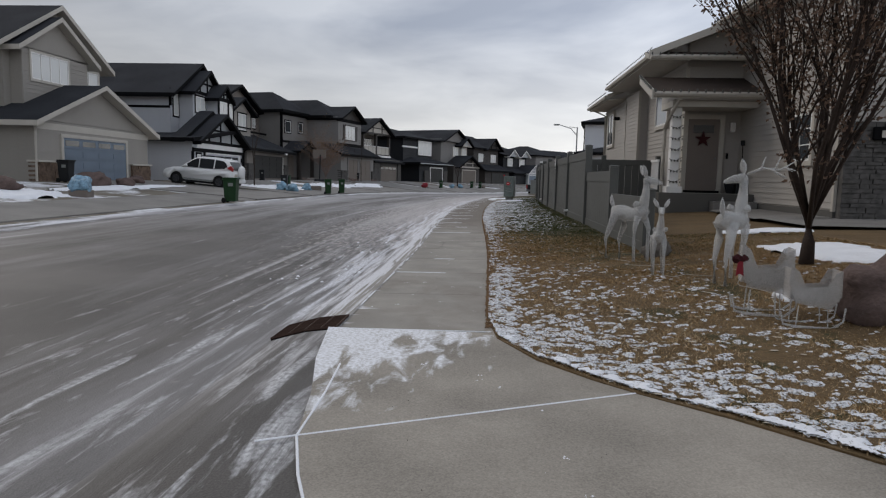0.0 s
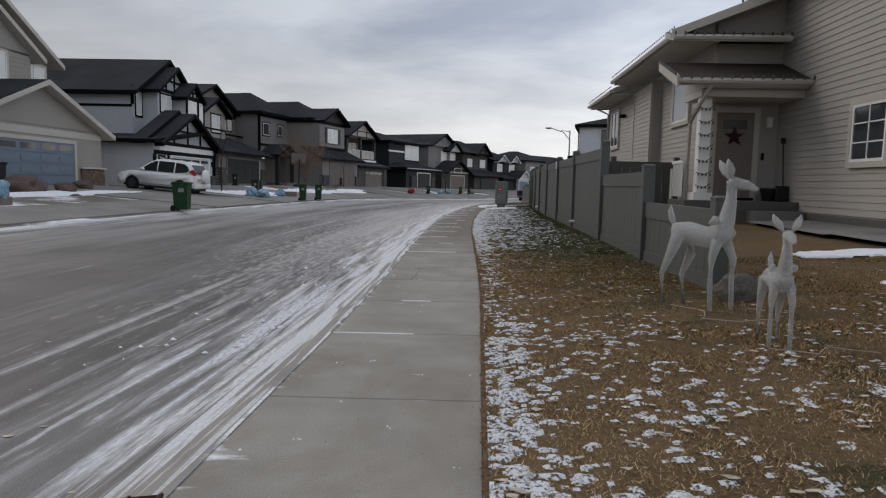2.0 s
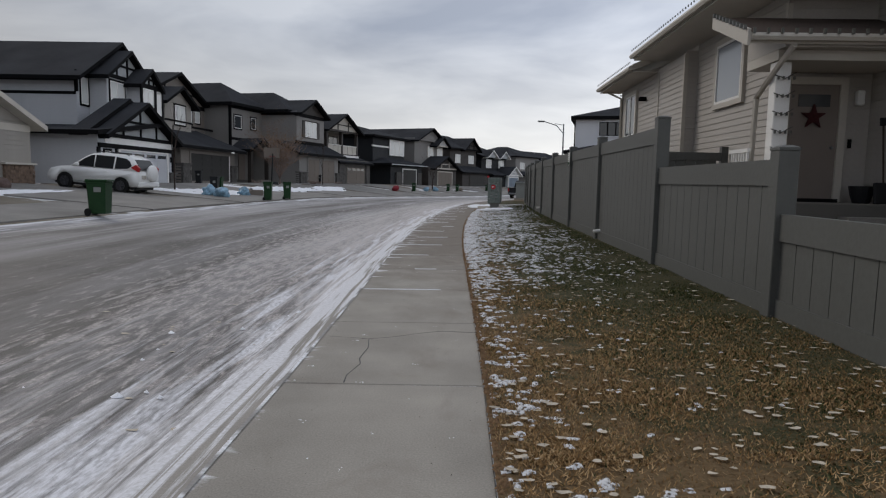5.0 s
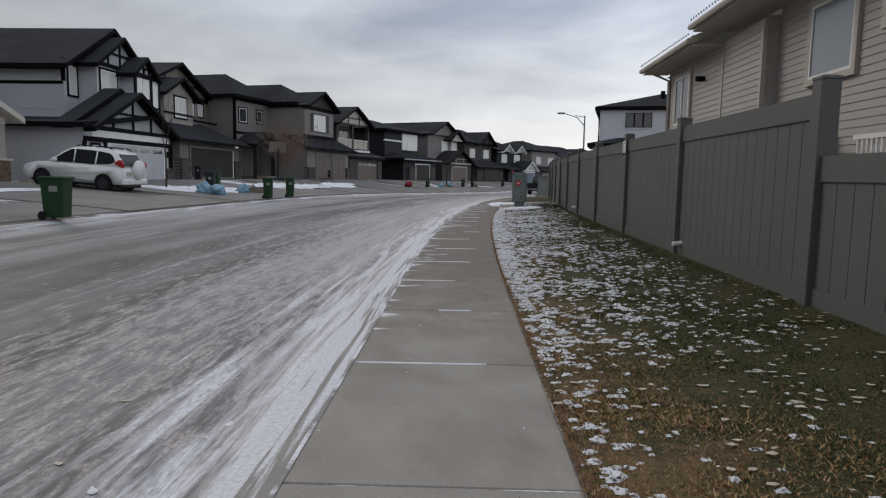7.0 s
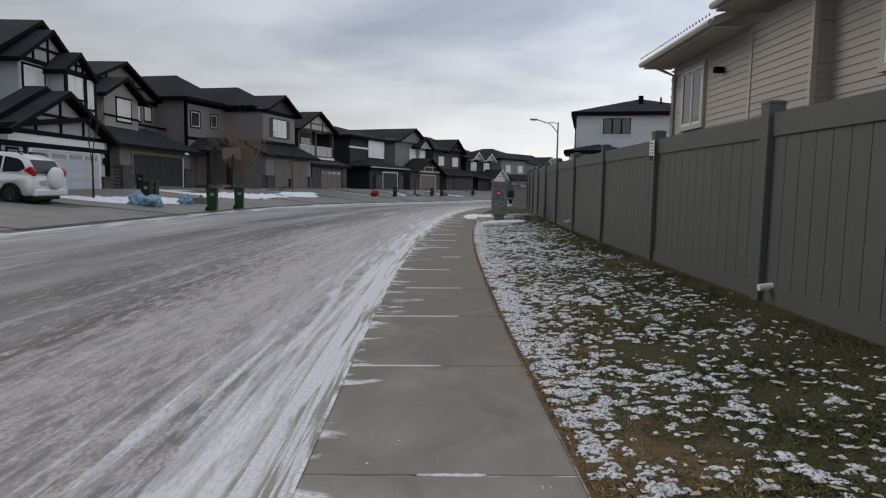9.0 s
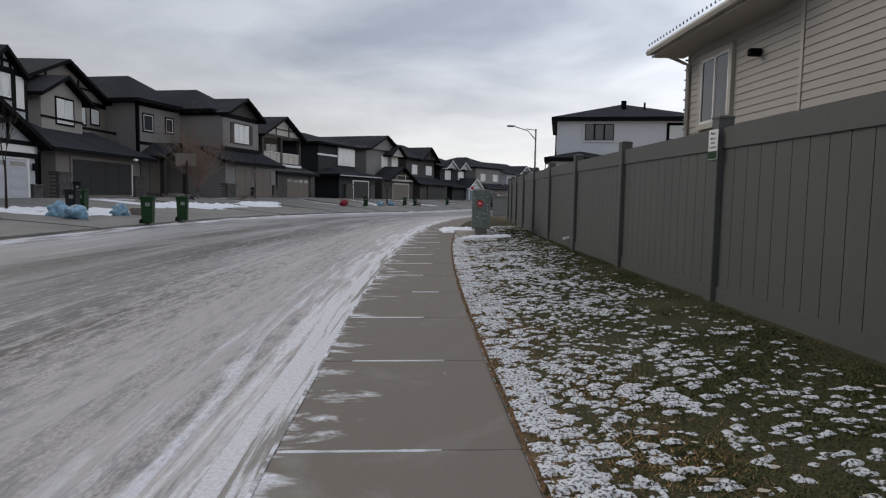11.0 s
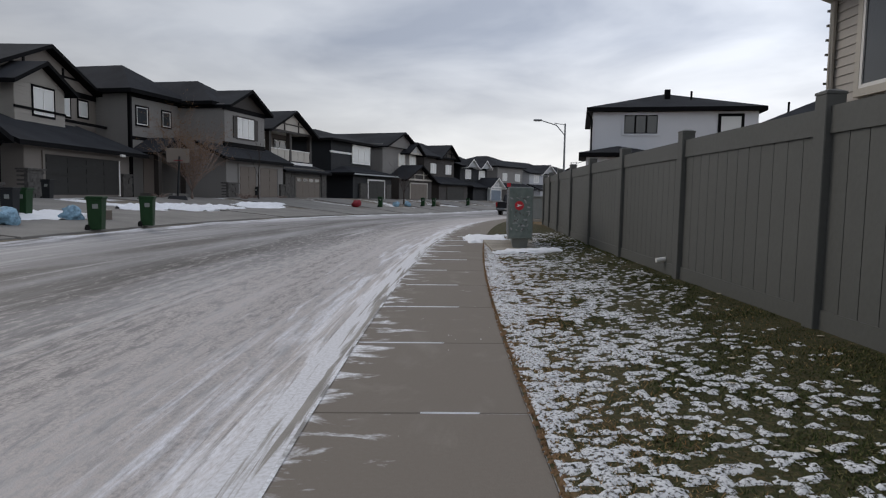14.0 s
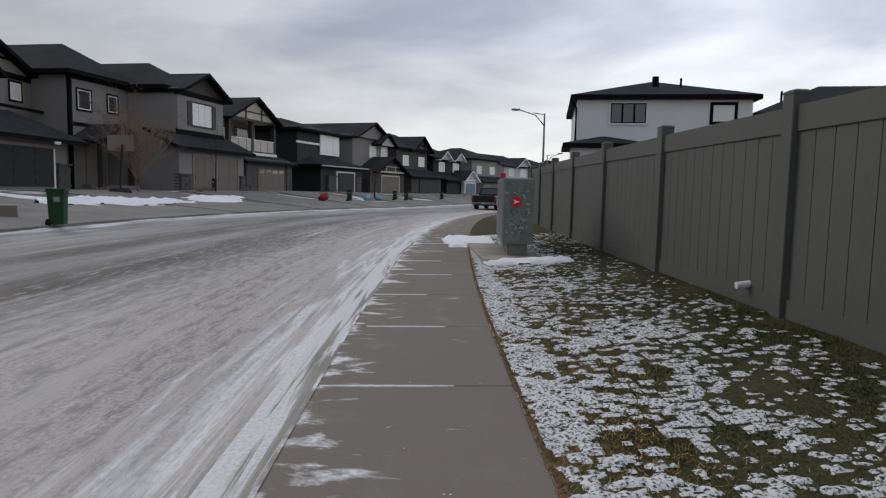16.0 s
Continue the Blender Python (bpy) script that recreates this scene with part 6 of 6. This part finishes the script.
boulder(2.82, 4.72, lawn_z(2.82, 4.72), (0.36, 0.32, 0.27), 2, "rock", "large reddish boulder at the flower bed")
boulder(3.7, 5.7, lawn_z(3.7, 5.7), (0.24, 0.26, 0.48), 7, "rock", "upright reddish boulder at the flower bed")
boulder(2.15, 8.45, lawn_z(2.15, 8.45), (0.19, 0.14, 0.13), 3, "greyrock", "grey boulder at the end of the fence")
for x, y, sz, sd in ((-15.4, 27.4, 0.35, 1), (-13.4, 17.0, 0.45, 5), (-14.6, 22.9, 0.55, 6), (-14.2, 24.6, 0.35, 8)):
    boulder(x, y, ground_z(y, -x) + 0.02, (sz, sz * 1.1, sz * 0.6), sd, "rock", "rounded field boulder edging a front yard")


# snow heaps
def snow_heap(x, y, z, sx, sy, h, seed, turn=0):
    """A drift that lies on the ground as it rises and falls."""
    bm = bmesh.new()
    n = 34
    ca, sa = math.cos(radians(turn)), math.sin(radians(turn))
    grid, high = [], {}
    for i in range(n + 1):
        row = []
        for j in range(n + 1):
            u, v = 2 * i / n - 1, 2 * j / n - 1
            r = math.hypot(u, v) + 0.5 * noise.noise((u * 2 + seed, v * 2, seed)) + 0.3 * noise.noise((u * 6, v * 6, seed))
            k = max(0.0, 1 - r)
            lx, ly = u * sx, v * sy
            wx, wy = x + lx * ca - ly * sa, y + lx * sa + ly * ca
            if wx > -1:
                gz = lawn_z(wx, wy) + 0.02
            else:
                off = -wx if wy < BEND else math.hypot(R - 0.19 - wx, wy - BEND) - R
                gz = ground_z(wy, off) + 0.045
            w = bm.verts.new((lx, ly, gz - z + (h * min(1, k * 2.2) * (0.8 + 0.6 * noise.noise((u * 5, v * 5, seed + 9))) if k > 0 else -0.05)))
            high[w] = k
            row.append(w)
        grid.append(row)
    for q, r in zip(grid, grid[1:]):
        for k in range(n):
            f = (q[k], r[k], r[k + 1], q[k + 1])
            if max(high[w] for w in f) > 0:
                bm.faces.new(f)
    bmesh.ops.delete(bm, geom=[w for w in bm.verts if not w.link_faces], context="VERTS")
    ob = solid("snowdrift", bm, "snow", "low drift of old snow on the ground", "snow", "snowdrifts", m=pose(x, y, z, 0, 0, turn))
    return smooth(ob)


snow_heap(0.95, 30.5, lawn_z(0.95, 30.5), 0.62, 0.3, 0.05, 1)
snow_heap(4.15, 8.0, lawn_z(4.15, 8.0), 0.6, 1.0, 0.03, 2, 10)
snow_heap(4.5, 10.9, lawn_z(4.5, 10.9), 0.7, 0.3, 0.02, 3)
snow_heap(2.6, 5.45, lawn_z(2.6, 5.45), 0.22, 0.16, 0.04, 12)
snow_heap(0.45, 34.6, 0.0, 0.5, 1.3, 0.05, 4)
for x, y, sx, sy, h, sd in ((-13.2, 17.2, 1.2, 1.5, 0.1, 5), (-13.9, 24.3, 0.45, 4.6, 0.06, 6), (-12.6, 33.9, 1.5, 0.5, 0.08, 7), (-11.2, 43.6, 0.5, 2.4, 0.2, 8), (-11.6, 36.2, 1.4, 1.8, 0.1, 9), (-10.4, 46.5, 0.5, 3.0, 0.16, 10), (-10.2, 54.0, 0.5, 3.0, 0.14, 11), (-12.6, 42.9, 2.2, 0.4, 0.07, 13), (-9.6, 52.0, 0.8, 2.0, 0.1, 14)):
    off = -x if y < BEND else math.hypot(R - 0.19 - x, y - BEND) - R
    snow_heap(x, y, ground_z(y, off) + 0.03, sx, sy, h, sd, 0 if y < 30 else -math.degrees((y - BEND) / R))

# shrubs before the dark grey house
for x, y, sz in ((-12.2, 57.6, 0.5), (-12.4, 60.0, 0.4), (-14.8, 52.0, 0.45), (-11.4, 63.6, 0.4)):
    rnd = random.Random(int(y * 10))
    bm = bmesh.new()
    for i in range(90):
        a, l = rnd.uniform(0, 6.28), rnd.uniform(0.4, 1) * sz
        tube(bm, [(0.1 * math.cos(a), 0.1 * math.sin(a), 0), (l * 0.6 * math.cos(a), l * 0.6 * math.sin(a), l * 0.8), (l * 1.1 * math.cos(a), l * 1.1 * math.sin(a), l * rnd.uniform(0.6, 1.2))], [0.012, 0.009, 0.004], 4)
    solid("dry_shrub", bm, "palebark", "dry reddish ornamental shrub in a front bed", "shrub", "dry shrubs", m=pose(x, y, 0.45))


# ---- loose ground cover ----
def scatter(name, material, label, category, verts, faces):
    me = bpy.data.meshes.new(name)
    me.from_pydata(verts, [], faces)
    me.materials.append(M[material])
    return tagged(new(name, me), label, category, kind="stuff")


def blade_mat(name, dark, mid, pale):
    """Grass: each blade takes its own tint."""
    m = bpy.data.materials.new(name)
    m.use_nodes = True
    n, l = m.node_tree.nodes, m.node_tree.links
    g = n.new("ShaderNodeNewGeometry")
    r = n.new("ShaderNodeValToRGB")
    r.color_ramp.elements.new(0.55)
    for e, c in zip(r.color_ramp.elements, (dark, mid, pale)):
        e.color = (*c, 1)
    l.new(g.outputs["Random Per Island"], r.inputs[0])
    l.new(r.outputs[0], n["Principled BSDF"].inputs["Base Color"])
    n["Principled BSDF"].inputs["Roughness"].default_value = 0.9
    n["Principled BSDF"].inputs["Specular IOR Level"].default_value = 0.1
    return m


M["drygrass"] = blade_mat("dry_grass", (0.12, 0.066, 0.026), (0.29, 0.175, 0.077), (0.50, 0.35, 0.19))
M["palegrass"] = blade_mat("bleached_grass", (0.17, 0.10, 0.045), (0.39, 0.275, 0.15), (0.60, 0.47, 0.31))
M["greengrass"] = blade_mat("winter_green_grass", (0.014, 0.024, 0.007), (0.048, 0.062, 0.021), (0.17, 0.15, 0.07))
rng = random.Random(7)


def lawn_spot():
    """A random place on the near lawn, denser close to the walk's line of travel."""
    if rng.random() < 0.40:
        x, y = rng.uniform(0.02, 4.9), rng.uniform(2.2, 11)
    else:
        x, y = rng.uniform(0.02, 2.22), 9 + 26 * rng.random() ** 1.2
    return x, y


def green_share(x, y):
    near = min(1, max(0, (x - 0.2) / 0.95))
    far = min(1, max(0, (y - 8.2) / 6.0))
    patch = 0.5 + 0.9 * noise.noise((x * 0.8, y * 0.5, 3.0))
    return far * (0.22 + 0.78 * near) * (0.9 + 0.5 * patch)


kinds = (("dry_grass", "drygrass", "short dry brown grass blades", 240000), ("pale_grass", "palegrass", "short bleached grass blades by the driveway", 70000), ("green_grass", "greengrass", "short dull green grass blades", 330000))
blades = {k[0]: ([], []) for k in kinds}
limit = {k[0]: k[3] for k in kinds}
for _ in range(980000):
    x, y = lawn_spot()
    if y < lawn_start(x) + 0.02:
        continue
    if rng.random() < green_share(x, y):
        sort = "green_grass"
    else:
        sort = "pale_grass" if rng.random() < 0.75 * min(1, max(0, (7.5 - y) / 3)) else "dry_grass"
    verts, faces = blades[sort]
    if len(faces) >= limit[sort]:
        continue
    px = x + street(y, 0)[0].x
    z = lawn_z(px, y) - 0.004
    a = rng.uniform(0, 6.283)
    h = rng.uniform(0.005, 0.021)
    l = rng.uniform(0.010, 0.036)
    w = 0.0034
    k = len(verts)
    ca, sa = math.cos(a), math.sin(a)
    verts += [(px - sa * w, y + ca * w, z), (px + sa * w, y - ca * w, z), (px + ca * l, y + sa * l, z + h)]
    faces.append((k, k + 1, k + 2))
for name, mk, label, _ in kinds:
    scatter(name, mk, label, "grass", *blades[name])


def flecks(name, n, place, size, material, label, category, height=0.35, cluster=1):
    """Many small uneven crusts or scraps, in loose clusters."""
    verts, faces = [], []
    for _ in range(n):
        spot = place()
        if spot is None:
            continue
        x0, y0, z, k = spot
        for c in range(rng.randint(max(1, cluster - 2), cluster + 1) if cluster > 1 else 1):
            s = size * k * rng.uniform(0.4, 1.4)
            x, y = (x0, y0) if c == 0 else (x0 + rng.gauss(0, size * 1.5), y0 + rng.gauss(0, size * 0.9))
            t, ax = rng.uniform(-0.5, 0.5), rng.uniform(0.35, 0.8)
            ct, st = math.cos(t), math.sin(t)
            b = len(verts)
            verts.append((x, y, z + s * height))
            for i in range(7):
                a = i * 2 * math.pi / 7
                r = s * rng.uniform(0.5, 1.25)
                u, v = r * math.cos(a), r * ax * math.sin(a)
                verts.append((x + u * ct - v * st, y + u * st + v * ct, z - 0.006))
                faces.append((b, b + 1 + i, b + 1 + (i + 1) % 7))
    ob = scatter(name, material, label, category, verts, faces)
    return smooth(ob)


def lattice(nx, ny, seed):
    """A smooth random field sampler of unit cells."""
    g = np.random.default_rng(seed).random((nx + 2, ny + 2))

    def at(u, v):
        i, j = np.floor(u).astype(int) % nx, np.floor(v).astype(int) % ny
        f, h = u - np.floor(u), v - np.floor(v)
        f, h = f * f * (3 - 2 * f), h * h * (3 - 2 * h)
        return (g[i, j] * (1 - f) + g[i + 1, j] * f) * (1 - h) + (g[i, j + 1] * (1 - f) + g[i + 1, j + 1] * f) * h
    return at


FIELDS = [lattice(97, 397, k) for k in range(4)]


def snow_sheet(name, x0, x1, y0, y1, cell, share, material="crust", lift=0.0):
    """Old snow broken into crusts: a thin sheet kept where a random field passes the local share."""
    nx, ny = int((x1 - x0) / cell), int((y1 - y0) / cell)
    X, Y = np.meshgrid(x0 + np.arange(nx + 1) * cell, y0 + np.arange(ny + 1) * cell, indexing="ij")
    f = 0.30 * FIELDS[0](X / 0.038, Y / 0.031) + 0.36 * FIELDS[1](X / 0.064, Y / 0.047) + 0.22 * FIELDS[2](X / 0.02, Y / 0.019) + 0.12 * FIELDS[3](X / 0.4, Y / 0.4)
    levels = np.linspace(0, 1, 101)
    cut = np.interp(1 - np.clip(share(X, Y), 0, 1), levels, np.quantile(f, levels))
    h = f - cut
    keep = (h[:-1, :-1] > 0) | (h[1:, :-1] > 0) | (h[:-1, 1:] > 0) | (h[1:, 1:] > 0)
    ids = -np.ones((nx + 1, ny + 1), int)
    verts, faces = [], []
    for i, j in np.argwhere(keep):
        if y0 + j * cell < lawn_start(x0 + i * cell) + 0.03:
            continue
        q = []
        for a, c in ((i, j), (i + 1, j), (i + 1, j + 1), (i, j + 1)):
            if ids[a, c] < 0:
                ids[a, c] = len(verts)
                y = Y[a, c]
                x = X[a, c] + street(y, 0)[0].x
                verts.append((x, y, lawn_z(x, y) + lift + (0.007 + min(0.007, 0.06 * h[a, c]) if h[a, c] > 0 else 0.002)))
            q.append(int(ids[a, c]))
        faces.append(q)
    return smooth(scatter(name, material, "thin broken crusts of old snow on the grass", "snow", verts, faces))


def share_walk(X, Y):
    rise = np.clip((Y - 12.2) / 4.4, 0, 1) * (0.8 + 0.2 * np.clip((Y - 15) / 5, 0, 1))
    away = np.clip(1.25 - 0.58 * X, 0.06, 1)
    return np.clip((0.012 + 0.27 * rise) * away + np.exp(-((X - 0.15) / 0.13) ** 2) * (0.14 + 0.2 * rise), 0, 0.85)


def share_front(X, Y):
    start = np.interp(X, [a for a, _ in LAWN_EDGE], [c for _, c in LAWN_EDGE])
    d = np.clip(Y - start, 0, 9)
    return np.clip(0.6 * np.exp(-d / 0.3) + 0.22 * np.exp(-d / 1.9) + 0.3 * np.exp(-((X - 0.16) / 0.17) ** 2), 0, 0.85)


def share_rim(X, Y):
    start = np.interp(X, [a for a, _ in LAWN_EDGE], [c for _, c in LAWN_EDGE])
    return np.clip(1.35 * np.exp(-np.clip(Y - start, 0, 9) / 0.13) - 0.03, 0, 0.95)


snow_sheet("snow_crust", 0.02, 4.2, 1.2, 6.5, 0.0175, share_rim, "snow", 0.004)
snow_sheet("snow_crust", 0.02, 2.08, 8.0, 24.0, 0.0125, share_walk)
snow_sheet("snow_crust", 0.02, 2.08, 24.0, 36.0, 0.022, share_walk)
snow_sheet("snow_crust", 0.02, 4.2, 2.0, 8.0, 0.0125, share_front)


def leaf_spot():
    if rng.random() < 0.03:
        x, y = rng.uniform(-3.2, -1.4), rng.uniform(4.5, 13)
        return x, y, ground_z(y, -x) + 0.01, 1.0
    x, y = lawn_spot()
    if y < lawn_start(x) or (y > 16 and rng.random() < 0.7):
        return None
    px = x + street(y, 0)[0].x
    return px, y, lawn_z(px, y) + 0.02, 1.0


flecks("fallen_leaf", 2400, leaf_spot, 0.024, "paleleaf", "pale curled fallen leaves", "leaves", -0.25)


def edge_spot():
    y = 4.6 + 30 * rng.random()
    e = street(y, 0)[0].x
    return e + abs(rng.gauss(0, 0.03)), y, lawn_z(e + 0.02, y) + 0.004, 1.0


flecks("edge_thatch", 4200, edge_spot, 0.013, "dryleaf", "brown thatch along the walk's edge", "thatch", 0.7)

def grit_spot():
    y = 1.2 + 24 * rng.random() ** 1.3
    x = rng.uniform(-0.55, 0.5) if y < 4.3 else rng.uniform(-1.05, -0.03) + street(y, 0)[0].x
    return x, y, (0.005 if y < 4.4 else ground_z(y, max(0, -x)) + 0.001), 1.0


flecks("grit", 330, grit_spot, 0.006, "bark", "dark grit and bits of leaf strewn on the concrete", "grit", 0.4)
flecks("snow_bit", 110, grit_spot, 0.011, "snow", "small white scraps of snow on the concrete", "snow", 0.3, 3)


def clod_spot():
    y = 5 + 8 * rng.random()
    return -rng.uniform(1.5, 3.4), y, ground_z(y, 2.2) + 0.002, 1.0


flecks("snow_clod", 46, clod_spot, 0.028, "snow", "loose clods of snow lying on the road", "snow", 0.5)

# ---- pavement pieces ----
walkway = thing("sidewalk", pose(0, 0, 0), "pale concrete sidewalk of square slabs with snow in the joints", "sidewalk", kind="structure")
JOINTS = [4.5, 6.0, 7.4, 8.7] + [10.0 + 1.505 * i for i in range(36)]


def slab(s0, s1, o0, o1, top=0.0, gap=0.006):
    bm = bmesh.new()
    uv = bm.loops.layers.uv.new("uv")
    ring = []
    for s, o in ((s0 + gap, o0), (s1 - gap, o0), (s1 - gap, o1), (s0 + gap, o1)):
        p, _ = street(s, o)
        ring.append((p.x, p.y, ground_z(s, o) + top, o, s))
    c = [bm.verts.new(r[:3]) for r in ring]
    d = [bm.verts.new((r[0], r[1], r[2] - 0.12)) for r in ring]
    co = {v: r[3:] for v, r in zip(c + d, ring + ring)}
    faces = [bm.faces.new(c)] + [bm.faces.new((c[i], d[i], d[(i + 1) % 4], c[(i + 1) % 4])) for i in range(4)]
    bmesh.ops.bevel(bm, geom=[e for e in faces[0].edges], offset=0.004, segments=1, affect="EDGES")
    for f in bm.faces:
        for lp in f.loops:
            if lp.vert in co:
                lp[uv].uv = co[lp.vert]
            else:
                # bevelled corners take the nearest corner's place
                q = min(ring, key=lambda r: (r[0] - lp.vert.co.x) ** 2 + (r[1] - lp.vert.co.y) ** 2)
                lp[uv].uv = q[3:]
    return part("slab", bm, "concrete", walkway)


for a, b in zip(JOINTS, JOINTS[1:]):
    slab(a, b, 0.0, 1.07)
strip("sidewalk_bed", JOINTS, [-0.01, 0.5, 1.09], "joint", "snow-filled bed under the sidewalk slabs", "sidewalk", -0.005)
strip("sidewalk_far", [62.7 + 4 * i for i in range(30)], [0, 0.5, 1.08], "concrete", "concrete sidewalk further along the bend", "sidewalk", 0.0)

strip("kerb_seam", JOINTS, [1.058, 1.078], "joint", "snow-filled seam between walk and kerb", "kerb", 0.004)

# ridges of snow caught in the walk's joints
rj = random.Random(21)
for s in JOINTS[1:22]:
    bm = bmesh.new()
    for _ in range(rj.choice((1, 1, 2)) if s > 12 else rj.choice((0, 1))):
        o0, wd = rj.uniform(0.2, 0.6), rj.uniform(0.25, 0.8)
        n = 14
        top, mid, bot = [], [], []
        for i in range(n + 1):
            o = min(1.05, o0 + wd * i / n)
            taper = math.sin(math.pi * i / n) ** 0.4
            ds = 0.004 + taper * rj.uniform(0.004, 0.022)
            z = ground_z(s, o)
            for lst, off_s, dz in ((top, ds, -0.001), (mid, 0.0, 0.006), (bot, -0.6 * ds, -0.001)):
                p, _ = street(s + off_s, o)
                lst.append(bm.verts.new((p.x, p.y, z + dz)))
        for i in range(n):
            bm.faces.new((bot[i], bot[i + 1], mid[i + 1], mid[i]))
            bm.faces.new((mid[i], mid[i + 1], top[i + 1], top[i]))
    if len(bm.verts):
        part("joint_snow", bm, "snow", walkway)
    else:
        bm.free()

# snow-filled joints of the apron
joints = thing("apron_joint", pose(0, 0, 0), "snow-filled joints across the driveway apron", "joint", kind="structure")
for pts in ([(-0.92, 2.47), (-0.77, 2.55), (0.0, 2.92), (0.79, 3.30)], [(-0.83, 3.6), (-0.79, 3.1), (-0.77, 2.55), (-0.66, 2.2), (-0.5, 1.8), (-0.36, 1.0)], [(-1.1, 4.46), (-0.6, 4.49), (0.04, 4.52)]):
    bm = bmesh.new()
    tube(bm, [(x, y, 0.004) for x, y in pts], (0.006, 0.004), 6)
    part("joint_line", bm, "snow", joints)
# hairline crack
solid("pavement_crack", tube(bmesh.new(), [(-1.05, 11.04, -0.016), (-0.89, 11.01, -0.014), (-0.78, 10.98, -0.012), (-0.62, 11.04, -0.01), (-0.46, 11.15, -0.008), (-0.29, 11.24, -0.005), (-0.15, 11.22, -0.003), (0.0, 11.2, -0.001)], (0.006, 0.003), 4), "binblack", "dark hairline crack across a slab", "crack", kind="structure")
solid("pavement_crack", tube(bmesh.new(), [(-0.77, 10.98, -0.012), (-0.74, 10.75, -0.011), (-0.755, 10.5, -0.011), (-0.73, 10.38, -0.011), (-0.77, 10.16, -0.012), (-0.76, 10.02, -0.011)], (0.005, 0.003), 4), "binblack", "dark hairline crack running along a slab", "crack", kind="structure")
